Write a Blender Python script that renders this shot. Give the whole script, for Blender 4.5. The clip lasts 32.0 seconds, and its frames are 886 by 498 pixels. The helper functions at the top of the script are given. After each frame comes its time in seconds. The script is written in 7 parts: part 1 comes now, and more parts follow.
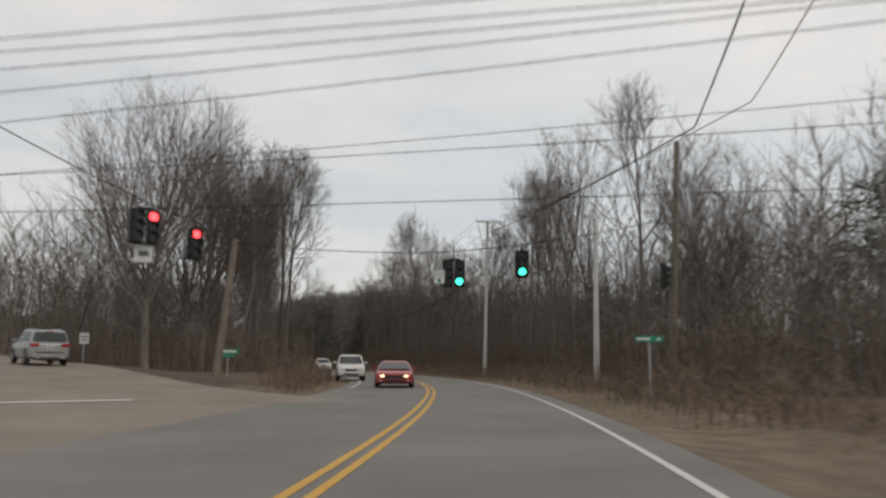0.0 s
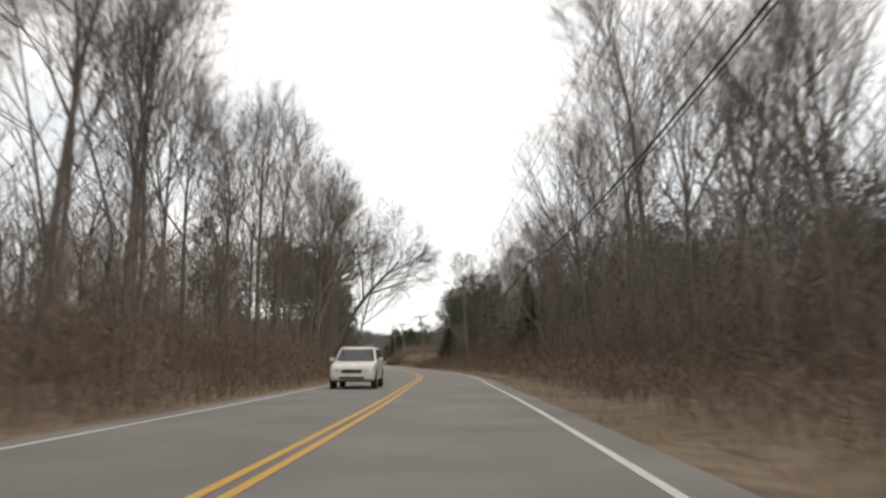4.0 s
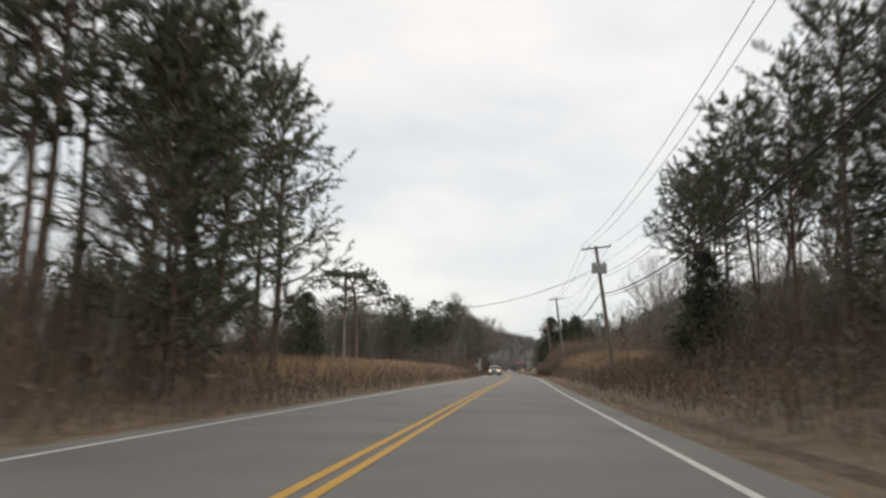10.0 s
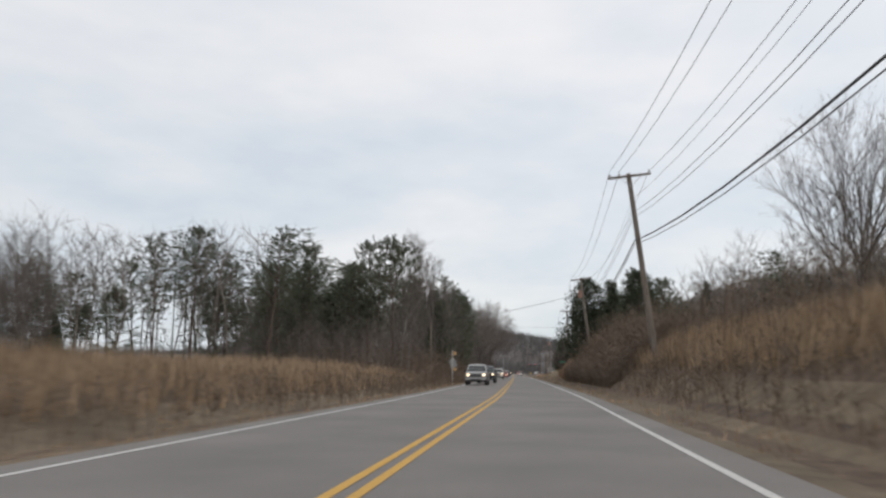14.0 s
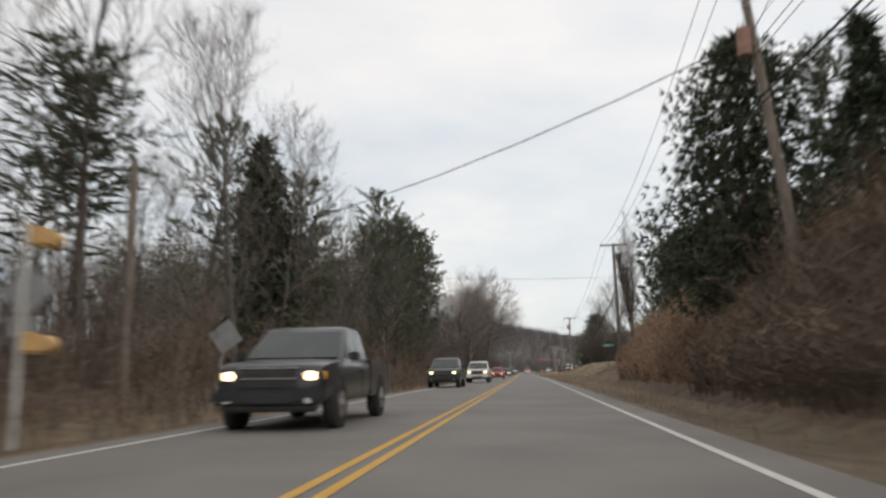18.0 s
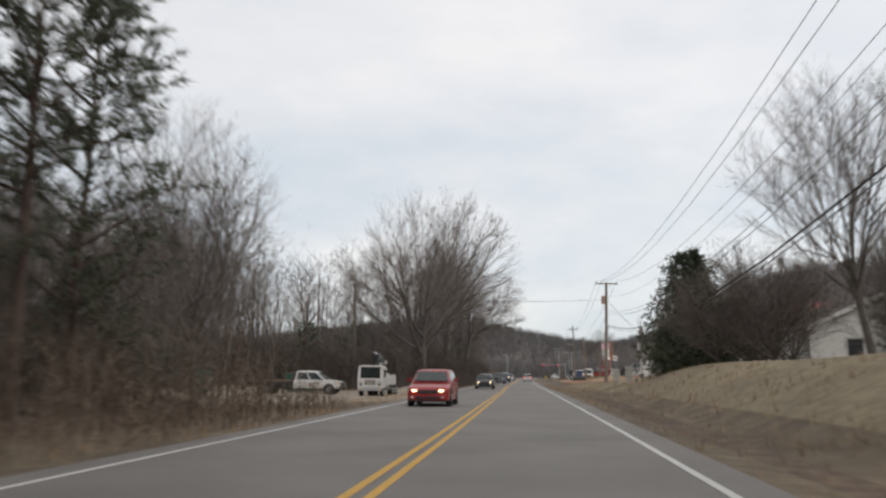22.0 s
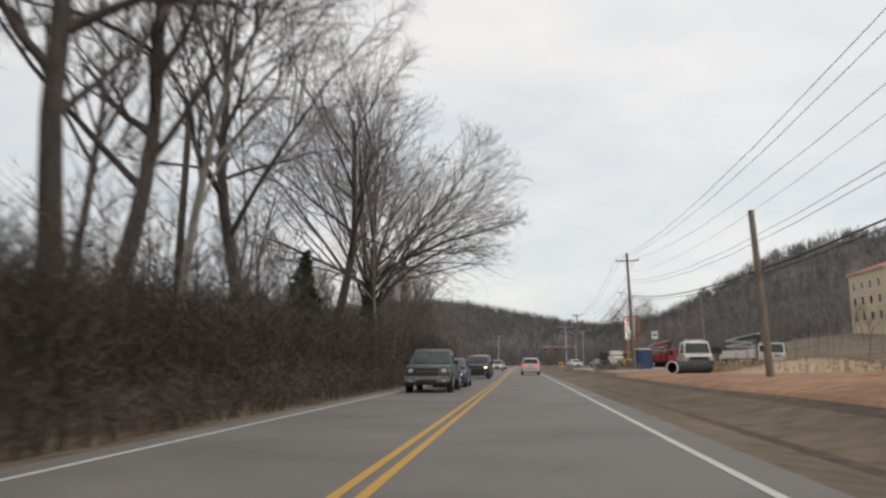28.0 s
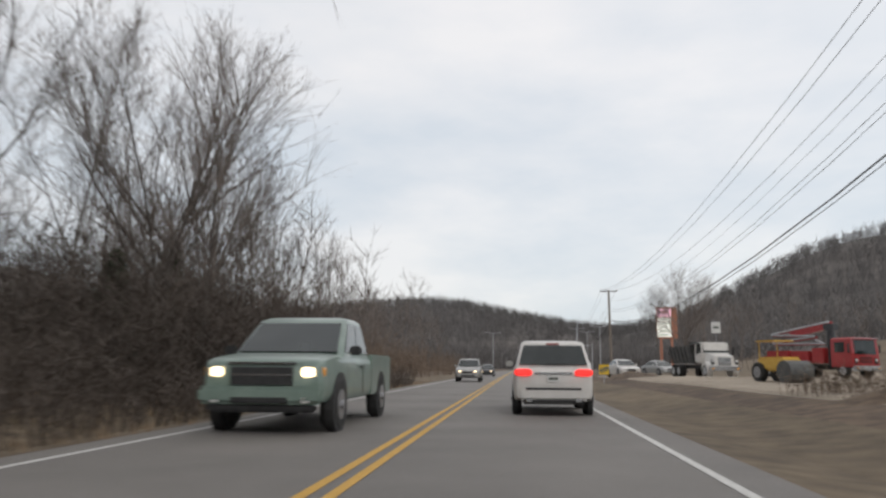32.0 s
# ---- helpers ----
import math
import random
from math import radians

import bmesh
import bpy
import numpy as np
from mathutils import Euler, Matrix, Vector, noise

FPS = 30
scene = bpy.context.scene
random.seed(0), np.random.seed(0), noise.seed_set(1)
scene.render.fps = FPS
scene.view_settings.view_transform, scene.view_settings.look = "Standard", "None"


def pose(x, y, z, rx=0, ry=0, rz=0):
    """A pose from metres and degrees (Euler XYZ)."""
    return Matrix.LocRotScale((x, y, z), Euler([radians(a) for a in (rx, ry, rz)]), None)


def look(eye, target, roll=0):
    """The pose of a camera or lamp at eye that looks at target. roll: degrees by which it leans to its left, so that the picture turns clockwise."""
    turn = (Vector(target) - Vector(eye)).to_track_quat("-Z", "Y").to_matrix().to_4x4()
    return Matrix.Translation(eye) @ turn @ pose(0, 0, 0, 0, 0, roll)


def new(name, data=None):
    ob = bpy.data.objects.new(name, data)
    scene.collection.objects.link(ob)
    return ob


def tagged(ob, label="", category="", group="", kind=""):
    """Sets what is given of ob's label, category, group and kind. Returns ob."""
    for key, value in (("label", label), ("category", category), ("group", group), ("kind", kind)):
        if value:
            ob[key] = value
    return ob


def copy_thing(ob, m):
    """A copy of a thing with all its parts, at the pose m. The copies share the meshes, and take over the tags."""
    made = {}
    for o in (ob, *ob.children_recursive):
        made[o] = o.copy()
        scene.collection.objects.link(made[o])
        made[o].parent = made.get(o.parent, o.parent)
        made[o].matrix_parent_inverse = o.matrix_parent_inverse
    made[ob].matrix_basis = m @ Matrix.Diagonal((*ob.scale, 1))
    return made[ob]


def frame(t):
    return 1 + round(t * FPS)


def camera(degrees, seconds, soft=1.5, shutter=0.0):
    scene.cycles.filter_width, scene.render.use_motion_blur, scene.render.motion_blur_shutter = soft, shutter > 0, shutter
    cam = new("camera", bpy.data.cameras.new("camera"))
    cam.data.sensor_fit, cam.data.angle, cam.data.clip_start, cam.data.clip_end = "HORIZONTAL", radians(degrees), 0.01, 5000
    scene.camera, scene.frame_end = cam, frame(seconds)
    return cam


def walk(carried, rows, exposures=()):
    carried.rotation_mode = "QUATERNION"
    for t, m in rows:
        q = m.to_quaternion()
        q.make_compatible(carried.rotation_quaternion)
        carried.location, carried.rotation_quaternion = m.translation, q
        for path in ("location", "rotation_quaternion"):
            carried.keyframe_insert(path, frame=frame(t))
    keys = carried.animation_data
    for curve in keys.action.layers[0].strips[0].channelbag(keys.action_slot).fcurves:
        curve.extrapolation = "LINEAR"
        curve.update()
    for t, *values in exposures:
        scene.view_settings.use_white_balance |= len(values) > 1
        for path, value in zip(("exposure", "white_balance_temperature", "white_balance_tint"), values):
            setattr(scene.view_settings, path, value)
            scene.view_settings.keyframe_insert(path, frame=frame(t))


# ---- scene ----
cam = camera(60.0, 32.0, soft=2.5, shutter=0.5)
PATH = [
    (0, (-35.164, 0.001, 1.186), (-34.3891, 1.8207, 1.4828), 0.58),
    (0.5, (-31.178, 7.763, 1.142), (-30.453, 9.6037, 1.4357), 0.60),
    (1, (-27.526, 14.989, 1.082), (-26.847, 16.8474, 1.3742), 0.55),
    (1.5, (-23.624, 23.462, 1.09), (-22.9911, 25.338, 1.3731), 0.28),
    (2, (-20.354, 30.943, 1.135), (-19.7808, 32.8373, 1.4233), -0.26),
    (2.5, (-17.006, 39.836, 1.068), (-16.5119, 41.7525, 1.3556), -0.75),
    (3, (-14.328, 47.808, 1.141), (-13.9092, 49.7421, 1.4306), -0.43),
    (3.5, (-11.75, 57.314, 1.092), (-11.4176, 59.2652, 1.3787), -0.25),
    (5.5, (-5.482, 98.891, 1.101), (-5.373, 100.8633, 1.4143), 0.49),
    (6, (-4.378, 106.831, 1.097), (-4.2991, 108.8043, 1.4131), 0.86),
    (6.5, (-3.384, 113.597, 1.126), (-3.3433, 115.5719, 1.4391), 1.16),
    (7, (-2.475, 120.019, 1.172), (-2.4765, 121.9939, 1.4882), 1.35),
    (7.5, (-1.601, 127.348, 1.221), (-1.6542, 129.3247, 1.5204), 1.61),
    (8, (-0.961, 136.736, 1.244), (-1.0546, 138.7109, 1.5458), 1.21),
    (8.5, (-0.568, 147.627, 1.119), (-0.7056, 149.5983, 1.4273), 1.10),
    (9, (-0.395, 156.973, 0.979), (-0.5498, 158.9428, 1.2888), 0.71),
    (9.5, (-0.01, 166.823, 1.08), (-0.1753, 168.7924, 1.3866), 0.72),
    (10, (0.279, 175.81, 1.05), (0.1094, 177.7785, 1.3602), 0.65),
    (10.5, (0.451, 186.116, 1.169), (0.2797, 188.0841, 1.4806), -0.16),
    (11, (0.429, 194.42, 1.16), (0.2559, 196.388, 1.4714), -0.41),
    (11.5, (0.334, 204.634, 1.096), (0.1625, 206.6023, 1.4062), -1.16),
    (12, (0.263, 213.261, 1.06), (0.0922, 215.2298, 1.368), -2.10),
    (12.5, (0.933, 224.346, 1.172), (0.753, 226.3144, 1.4771), -0.91),
    (13, (1.259, 234.641, 1.146), (1.0711, 236.6082, 1.454), -0.62),
    (13.5, (1.393, 245.074, 1.123), (1.1954, 247.0398, 1.4339), -0.11),
    (14, (1.591, 254.364, 1.094), (1.39, 256.3283, 1.4121), 0.24),
    (14.5, (1.726, 264.693, 1.084), (1.5314, 266.6572, 1.4068), 0.34),
    (16.5, (2.612, 297.953, 1.214), (2.3874, 299.9155, 1.5275), -0.79),
    (17, (2.442, 306.568, 1.2), (2.2204, 308.5315, 1.5089), -0.28),
    (17.5, (2.276, 316.721, 1.022), (2.0557, 318.6846, 1.3315), -0.30),
    (18, (2.088, 325.518, 0.933), (1.8671, 327.4802, 1.2505), -0.82),
    (18.5, (2.176, 335.527, 1.059), (1.9495, 337.4887, 1.3761), -0.41),
    (19, (2.034, 344.232, 1.054), (1.8056, 346.1932, 1.3725), 0.30),
    (19.5, (1.86, 353.812, 1.103), (1.6269, 355.7727, 1.421), 0.76),
    (20, (1.884, 362.296, 1.19), (1.6477, 364.2563, 1.5086), 0.64),
    (20.5, (1.923, 372.095, 1.343), (1.6844, 374.0552, 1.6605), 0.79),
    (21, (1.809, 380.611, 1.295), (1.575, 382.5705, 1.6203), 0.50),
    (21.5, (1.682, 388.763, 1.234), (1.4553, 390.7233, 1.5596), 0.58),
    (22, (1.677, 396.767, 1.215), (1.4504, 398.7271, 1.5417), 0.39),
    (22.5, (1.67, 405.571, 1.203), (1.4372, 407.5319, 1.5205), 0.72),
    (23, (1.665, 413.57, 1.135), (1.4366, 415.5317, 1.4503), 0.26),
    (23.5, (1.59, 422.119, 1.036), (1.3653, 424.0815, 1.349), 0.14),
    (24, (1.462, 429.555, 1.09), (1.2376, 431.5186, 1.3966), 0.20),
    (24.5, (1.351, 437.743, 1.005), (1.1262, 439.7072, 1.3075), 0.01),
    (25, (1.233, 444.596, 0.97), (1.0092, 446.5604, 1.2716), -0.29),
    (25.5, (1.164, 452.605, 0.945), (0.9389, 454.5692, 1.2468), -0.48),
    (27.5, (0.382, 485.805, 1.126), (0.163, 487.7706, 1.4232), -0.12),
    (28, (0.237, 494.136, 1.184), (0.0256, 496.1025, 1.4807), -0.25),
    (28.5, (0.211, 502.573, 1.104), (0.0002, 504.5405, 1.3948), 0.48),
    (29, (0.252, 510.87, 1.159), (0.0478, 512.8371, 1.4573), -0.30),
    (29.5, (0.193, 519.454, 1.099), (-0.0117, 521.4208, 1.3984), -0.03),
    (30, (0.181, 527.287, 1.146), (-0.0215, 529.2536, 1.4487), -0.09),
    (30.5, (0.056, 535.47, 1.055), (-0.153, 537.4359, 1.3577), 0.48),
    (31, (0.097, 543.214, 1.154), (-0.113, 545.1793, 1.4599), 0.32),
    (31.5, (0.016, 551.561, 1.093), (-0.1986, 553.5261, 1.3971), 0.36),
    (32, (0.005, 558.277, 1.127), (-0.2103, 560.2421, 1.4304), 0.46),
]
walk(cam, [(t, look(eye, target, roll)) for t, eye, target, roll in PATH],
     exposures=[(0, -0.2, 6900, 10), (1.2, 0.18, 7050, 11), (2.2, 0.5, 7100, 11), (3.5, 0.5, 7100, 11), (6.5, 0.28, 7050, 11), (9.5, 0.22, 7000, 11), (10.2, 0.1, 6900, 10), (11, -0.25, 6700, 10), (11.7, -0.05, 6550, 10), (12.5, 0.03, 6500, 10), (15, 0.05, 6600, 10),
                (19, 0.14, 6850, 10), (21, 0.1, 6750, 10), (23, 0.05, 6600, 10), (25, 0.05, 6650, 10), (28, 0.05, 6850, 10), (30, 0.05, 6800, 10), (32, 0.05, 6600, 10)])

# ---- world and sun: an even winter overcast ----
world = bpy.data.worlds.new("overcast_sky")
world.use_nodes = True
scene.world = world
wn, wl = world.node_tree.nodes, world.node_tree.links
wn.clear()
w_out = wn.new("ShaderNodeOutputWorld")
w_sky = wn.new("ShaderNodeTexSky")
w_sky.sky_type, w_sky.sun_disc = "NISHITA", False
w_sky.sun_elevation, w_sky.sun_rotation = radians(35), radians(40)
w_skybg = wn.new("ShaderNodeBackground")
w_skybg.inputs[1].default_value = 0.012
w_cloud = wn.new("ShaderNodeBackground")
w_cloud.inputs[1].default_value = 1.2
w_add = wn.new("ShaderNodeAddShader")
w_co = wn.new("ShaderNodeTexCoord")
w_map = wn.new("ShaderNodeMapping")
w_map.inputs["Scale"].default_value = (1.6, 1.1, 4.2)
w_noise = wn.new("ShaderNodeTexNoise")
w_noise.inputs["Scale"].default_value = 1.7
w_noise.inputs["Detail"].default_value = 7
w_noise.inputs["Roughness"].default_value = 0.55
w_ramp = wn.new("ShaderNodeValToRGB")
w_ramp.color_ramp.elements[0].position, w_ramp.color_ramp.elements[0].color = 0.36, (0.43, 0.49, 0.55, 1)
w_ramp.color_ramp.elements[1].position, w_ramp.color_ramp.elements[1].color = 0.66, (0.63, 0.635, 0.645, 1)
w_sep = wn.new("ShaderNodeSeparateXYZ")
w_up = wn.new("ShaderNodeMapRange")
w_up.inputs["From Min"].default_value, w_up.inputs["From Max"].default_value = 0.12, 0.55
w_mix = wn.new("ShaderNodeMix")
w_mix.data_type = "RGBA"
w_mix.inputs["B"].default_value = (0.72, 0.70, 0.70, 1)
w_half = wn.new("ShaderNodeMath")
w_half.operation = "MULTIPLY"
w_half.inputs[1].default_value = 0.6
wl.new(w_co.outputs["Generated"], w_map.inputs["Vector"])
wl.new(w_map.outputs["Vector"], w_noise.inputs["Vector"])
wl.new(w_noise.outputs["Fac"], w_ramp.inputs["Fac"])
wl.new(w_co.outputs["Generated"], w_sep.inputs[0])
wl.new(w_sep.outputs["Z"], w_up.inputs["Value"])
wl.new(w_up.outputs["Result"], w_half.inputs[0])
wl.new(w_half.outputs[0], w_mix.inputs["Factor"])
wl.new(w_ramp.outputs["Color"], w_mix.inputs["A"])
wl.new(w_mix.outputs["Result"], w_cloud.inputs[0])
wl.new(w_sky.outputs[0], w_skybg.inputs[0])
wl.new(w_skybg.outputs[0], w_add.inputs[0])
wl.new(w_cloud.outputs[0], w_add.inputs[1])
wl.new(w_add.outputs[0], w_out.inputs[0])

sun = new("sun", bpy.data.lights.new("sun", "SUN"))
sun.data.energy, sun.data.angle, sun.data.color = 0.6, radians(25), (1.0, 0.95, 0.9)
sun.matrix_world = look((60, -40, 80), (0, 60, 0))

# ---- materials ----
def material(name, base, rough=0.8, metal=0.0, other=None, scale=6.0, detail=6.0, spread=(0.35, 0.7), bump=0.0, bump_scale=None,
             by_object=0.0, by_island=0.0, emit=None, emit_strength=0.0, stretch=(1, 1, 1), coat=0.0, big=0.0, big_scale=0.05, spec=0.5):
    """A principled surface: two colours mixed by fine noise, a second coarse noise, and relief."""
    m = bpy.data.materials.new(name)
    m.use_nodes = True
    n, l = m.node_tree.nodes, m.node_tree.links
    b = n["Principled BSDF"]
    b.inputs["Roughness"].default_value, b.inputs["Metallic"].default_value = rough, metal
    b.inputs["Specular IOR Level"].default_value = spec
    b.inputs["Coat Weight"].default_value = coat
    b.inputs["Base Color"].default_value = (*base, 1)
    if other is not None:
        co, mp = n.new("ShaderNodeTexCoord"), n.new("ShaderNodeMapping")
        mp.inputs["Scale"].default_value = stretch
        l.new(co.outputs["Object"], mp.inputs["Vector"])
        tex = n.new("ShaderNodeTexNoise")
        tex.inputs["Scale"].default_value, tex.inputs["Detail"].default_value = scale, detail
        l.new(mp.outputs["Vector"], tex.inputs["Vector"])
        ramp = n.new("ShaderNodeValToRGB")
        ramp.color_ramp.elements[0].position, ramp.color_ramp.elements[1].position = spread
        ramp.color_ramp.elements[0].color, ramp.color_ramp.elements[1].color = (*base, 1), (*other, 1)
        l.new(tex.outputs["Fac"], ramp.inputs["Fac"])
        colour = ramp.outputs["Color"]
        if big:
            far = n.new("ShaderNodeTexNoise")
            far.inputs["Scale"].default_value, far.inputs["Detail"].default_value = big_scale, 4
            l.new(co.outputs["Object"], far.inputs["Vector"])
            hsv = n.new("ShaderNodeHueSaturation")
            rng = n.new("ShaderNodeMapRange")
            rng.inputs["From Min"].default_value, rng.inputs["From Max"].default_value = 0.3, 0.7
            rng.inputs["To Min"].default_value, rng.inputs["To Max"].default_value = 1 - big, 1 + big
            l.new(far.outputs["Fac"], rng.inputs["Value"])
            l.new(rng.outputs["Result"], hsv.inputs["Value"])
            l.new(colour, hsv.inputs["Color"])
            colour = hsv.outputs["Color"]
        if by_object or by_island:
            src = n.new("ShaderNodeObjectInfo") if by_object else n.new("ShaderNodeNewGeometry")
            rng = n.new("ShaderNodeMapRange")
            k = by_object or by_island
            rng.inputs["To Min"].default_value, rng.inputs["To Max"].default_value = 1 - k, 1 + k
            l.new(src.outputs["Random" if by_object else "Random Per Island"], rng.inputs["Value"])
            hsv = n.new("ShaderNodeHueSaturation")
            l.new(rng.outputs["Result"], hsv.inputs["Value"])
            l.new(colour, hsv.inputs["Color"])
            colour = hsv.outputs["Color"]
        l.new(colour, b.inputs["Base Color"])
        if bump:
            t2 = n.new("ShaderNodeTexNoise")
            t2.inputs["Scale"].default_value, t2.inputs["Detail"].default_value = bump_scale or scale * 2, 8
            l.new(mp.outputs["Vector"], t2.inputs["Vector"])
            bp = n.new("ShaderNodeBump")
            bp.inputs["Strength"].default_value, bp.inputs["Distance"].default_value = bump, 0.05
            l.new(t2.outputs["Fac"], bp.inputs["Height"])
            l.new(bp.outputs["Normal"], b.inputs["Normal"])
    if emit:
        b.inputs["Emission Color"].default_value, b.inputs["Emission Strength"].default_value = (*emit, 1), emit_strength
    return m


BARK = material("bark", (0.10, 0.086, 0.076), 0.95, other=(0.21, 0.185, 0.165), scale=3, stretch=(4, 4, 0.7), bump=0.6, by_object=0.25)
# bark with a backlit look put into its colour, dark as against bright sky
BARK_BACKLIT = material("bark_backlit", (0.055, 0.046, 0.04), 0.95, other=(0.12, 0.102, 0.09), scale=3, stretch=(4, 4, 0.7), bump=0.6, by_object=0.2)
BARK_PALE = material("bark_pale", (0.24, 0.22, 0.19), 0.95, other=(0.42, 0.40, 0.36), scale=2, stretch=(3, 3, 0.8), bump=0.4, by_object=0.2)
TWIG = material("twig", (0.125, 0.104, 0.092), 0.95, other=(0.20, 0.17, 0.152), scale=1.2, by_object=0.25)
TWIG_FAR = material("twig_far", (0.13, 0.109, 0.096), 0.95, other=(0.20, 0.17, 0.15), scale=0.3, by_island=0.3)
PINE_BARK = material("pine_bark", (0.085, 0.06, 0.05), 0.95, other=(0.17, 0.12, 0.095), scale=4, stretch=(3, 3, 0.8), bump=0.6, by_object=0.2)
NEEDLE = material("needle", (0.078, 0.094, 0.063), 0.95, other=(0.14, 0.155, 0.105), scale=1.5, by_island=0.35)
CEDAR = material("cedar_foliage", (0.05, 0.063, 0.04), 0.95, other=(0.10, 0.118, 0.072), scale=1.5, by_island=0.35)
BRUSH = material("brush_stems", (0.12, 0.089, 0.067), 0.95, other=(0.22, 0.167, 0.127), scale=0.4, by_island=0.3)
# dark brown stems, with the shade inside dense brush added to their colour
DARK_SHADED_BRUSH = material("dark_shaded_brush_stems", (0.075, 0.06, 0.05), 0.95, other=(0.13, 0.106, 0.09), scale=0.4, by_island=0.25)
BRAMBLE = material("bramble_stems", (0.25, 0.165, 0.115), 0.95, other=(0.40, 0.28, 0.19), scale=0.4, by_island=0.4)
BEECH = material("beech_leaf", (0.30, 0.18, 0.09), 0.9, other=(0.48, 0.32, 0.18), scale=2, by_island=0.3)
DEAD_GRASS = material("dead_grass", (0.25, 0.175, 0.11), 0.95, other=(0.44, 0.325, 0.21), scale=0.25, by_island=0.35)
LITTER = material("leaf_litter", (0.065, 0.045, 0.031), 0.95, other=(0.15, 0.105, 0.07), scale=2.2, bump=0.6, bump_scale=9, big=0.35, big_scale=0.06)
TURF = material("winter_turf", (0.105, 0.079, 0.051), 0.95, other=(0.19, 0.145, 0.095), scale=1.4, bump=0.5, bump_scale=14, big=0.3, big_scale=0.12)
ASPHALT = material("asphalt", (0.15, 0.138, 0.127), 0.72, other=(0.21, 0.195, 0.18), scale=40, detail=8, bump=0.25, bump_scale=160, big=0.16, big_scale=0.35)
SIDE_ASPHALT = material("side_asphalt", (0.20, 0.165, 0.135), 0.8, other=(0.29, 0.24, 0.195), scale=18, detail=8, bump=0.2, bump_scale=120, big=0.15, big_scale=0.4)
WHITE_LINE = material("white_line", (0.50, 0.49, 0.47), 0.75, other=(0.68, 0.67, 0.64), scale=9)
YELLOW_LINE = material("yellow_line", (0.52, 0.29, 0.045), 0.75, other=(0.64, 0.38, 0.08), scale=9)
GRAVEL = material("gravel", (0.24, 0.20, 0.155), 0.95, other=(0.42, 0.355, 0.28), scale=14, detail=9, bump=0.7, bump_scale=40, big=0.2, big_scale=0.25)
RED_DIRT = material("red_dirt", (0.25, 0.125, 0.07), 0.95, other=(0.40, 0.235, 0.14), scale=1.6, detail=9, bump=0.7, bump_scale=7, big=0.25, big_scale=0.2)
CONCRETE = material("concrete", (0.36, 0.34, 0.31), 0.9, other=(0.48, 0.46, 0.42), scale=3, bump=0.2)
POLE_WOOD = material("pole_wood", (0.13, 0.105, 0.085), 0.95, other=(0.25, 0.215, 0.18), scale=3, stretch=(6, 6, 0.4), bump=0.5, by_object=0.25)
POLE_PALE = material("pole_pale", (0.50, 0.49, 0.46), 0.8, other=(0.64, 0.63, 0.60), scale=1.5, stretch=(2, 2, 0.5), bump=0.1)
GALV = material("galvanized_steel", (0.42, 0.43, 0.44), 0.5, 0.8, other=(0.56, 0.57, 0.58), scale=5)
CABLE = material("cable", (0.028, 0.027, 0.027), 0.8, other=(0.05, 0.05, 0.05), scale=2)
# far twigs: the grey of distance haze is put into the base colour
HAZED_HILL_TWIG = material("hazed_hill_twigs", (0.125, 0.117, 0.114), 0.95, other=(0.155, 0.146, 0.142), scale=0.03, by_island=0.12)
LAWN = material("winter_lawn", (0.17, 0.135, 0.085), 0.95, other=(0.27, 0.22, 0.14), scale=2.5, bump=0.4, bump_scale=18, big=0.25, big_scale=0.15)
HILL_LITTER = material("hill_floor", (0.09, 0.08, 0.074), 0.95, other=(0.13, 0.116, 0.107), scale=0.08, big=0.25, big_scale=0.02)


def glow(name, colour, strength):
    return material(name, colour, 0.4, emit=colour, emit_strength=strength)


WHITE_PAINT = material("white_paint", (0.60, 0.58, 0.55), 0.35, other=(0.68, 0.66, 0.63), scale=3, coat=0.3)
RED_PAINT = material("red_paint", (0.30, 0.022, 0.025), 0.35, other=(0.38, 0.035, 0.035), scale=3, coat=0.4)
BLUE_PAINT = material("blue_paint", (0.018, 0.028, 0.085), 0.35, other=(0.026, 0.038, 0.11), scale=3, coat=0.4)
DARK_PAINT = material("dark_paint", (0.02, 0.022, 0.025), 0.35, other=(0.035, 0.037, 0.04), scale=3, coat=0.4)
GREEN_PAINT = material("dark_green_paint", (0.022, 0.036, 0.034), 0.4, other=(0.035, 0.055, 0.05), scale=3, coat=0.4)
SAGE_PAINT = material("sage_paint", (0.17, 0.23, 0.20), 0.35, other=(0.22, 0.29, 0.25), scale=3, coat=0.4)
SILVER_PAINT = material("silver_paint", (0.32, 0.32, 0.31), 0.35, 0.3, other=(0.4, 0.4, 0.39), scale=3, coat=0.3)
AUTO_GLASS = material("auto_glass", (0.02, 0.026, 0.026), 0.06, other=(0.035, 0.042, 0.042), scale=2, spec=0.6)
RUBBER = material("rubber", (0.02, 0.02, 0.02), 0.85, other=(0.035, 0.034, 0.032), scale=12)
BLACK_PLASTIC = material("black_plastic", (0.025, 0.025, 0.026), 0.7, other=(0.04, 0.04, 0.04), scale=9)
CHROME = material("chrome", (0.55, 0.56, 0.57), 0.25, 1.0, other=(0.62, 0.63, 0.64), scale=3)
RIM_METAL = material("rim_metal", (0.30, 0.30, 0.31), 0.4, 0.8, other=(0.4, 0.4, 0.4), scale=8)
HEADLAMP = glow("headlamp", (1.0, 0.76, 0.46), 3.0)
HEADLAMP_OFF = material("headlamp_unlit", (0.55, 0.55, 0.53), 0.15, other=(0.65, 0.65, 0.63), scale=9)
BRAKE_LAMP = glow("brake_lamp", (0.9, 0.035, 0.03), 1.1)
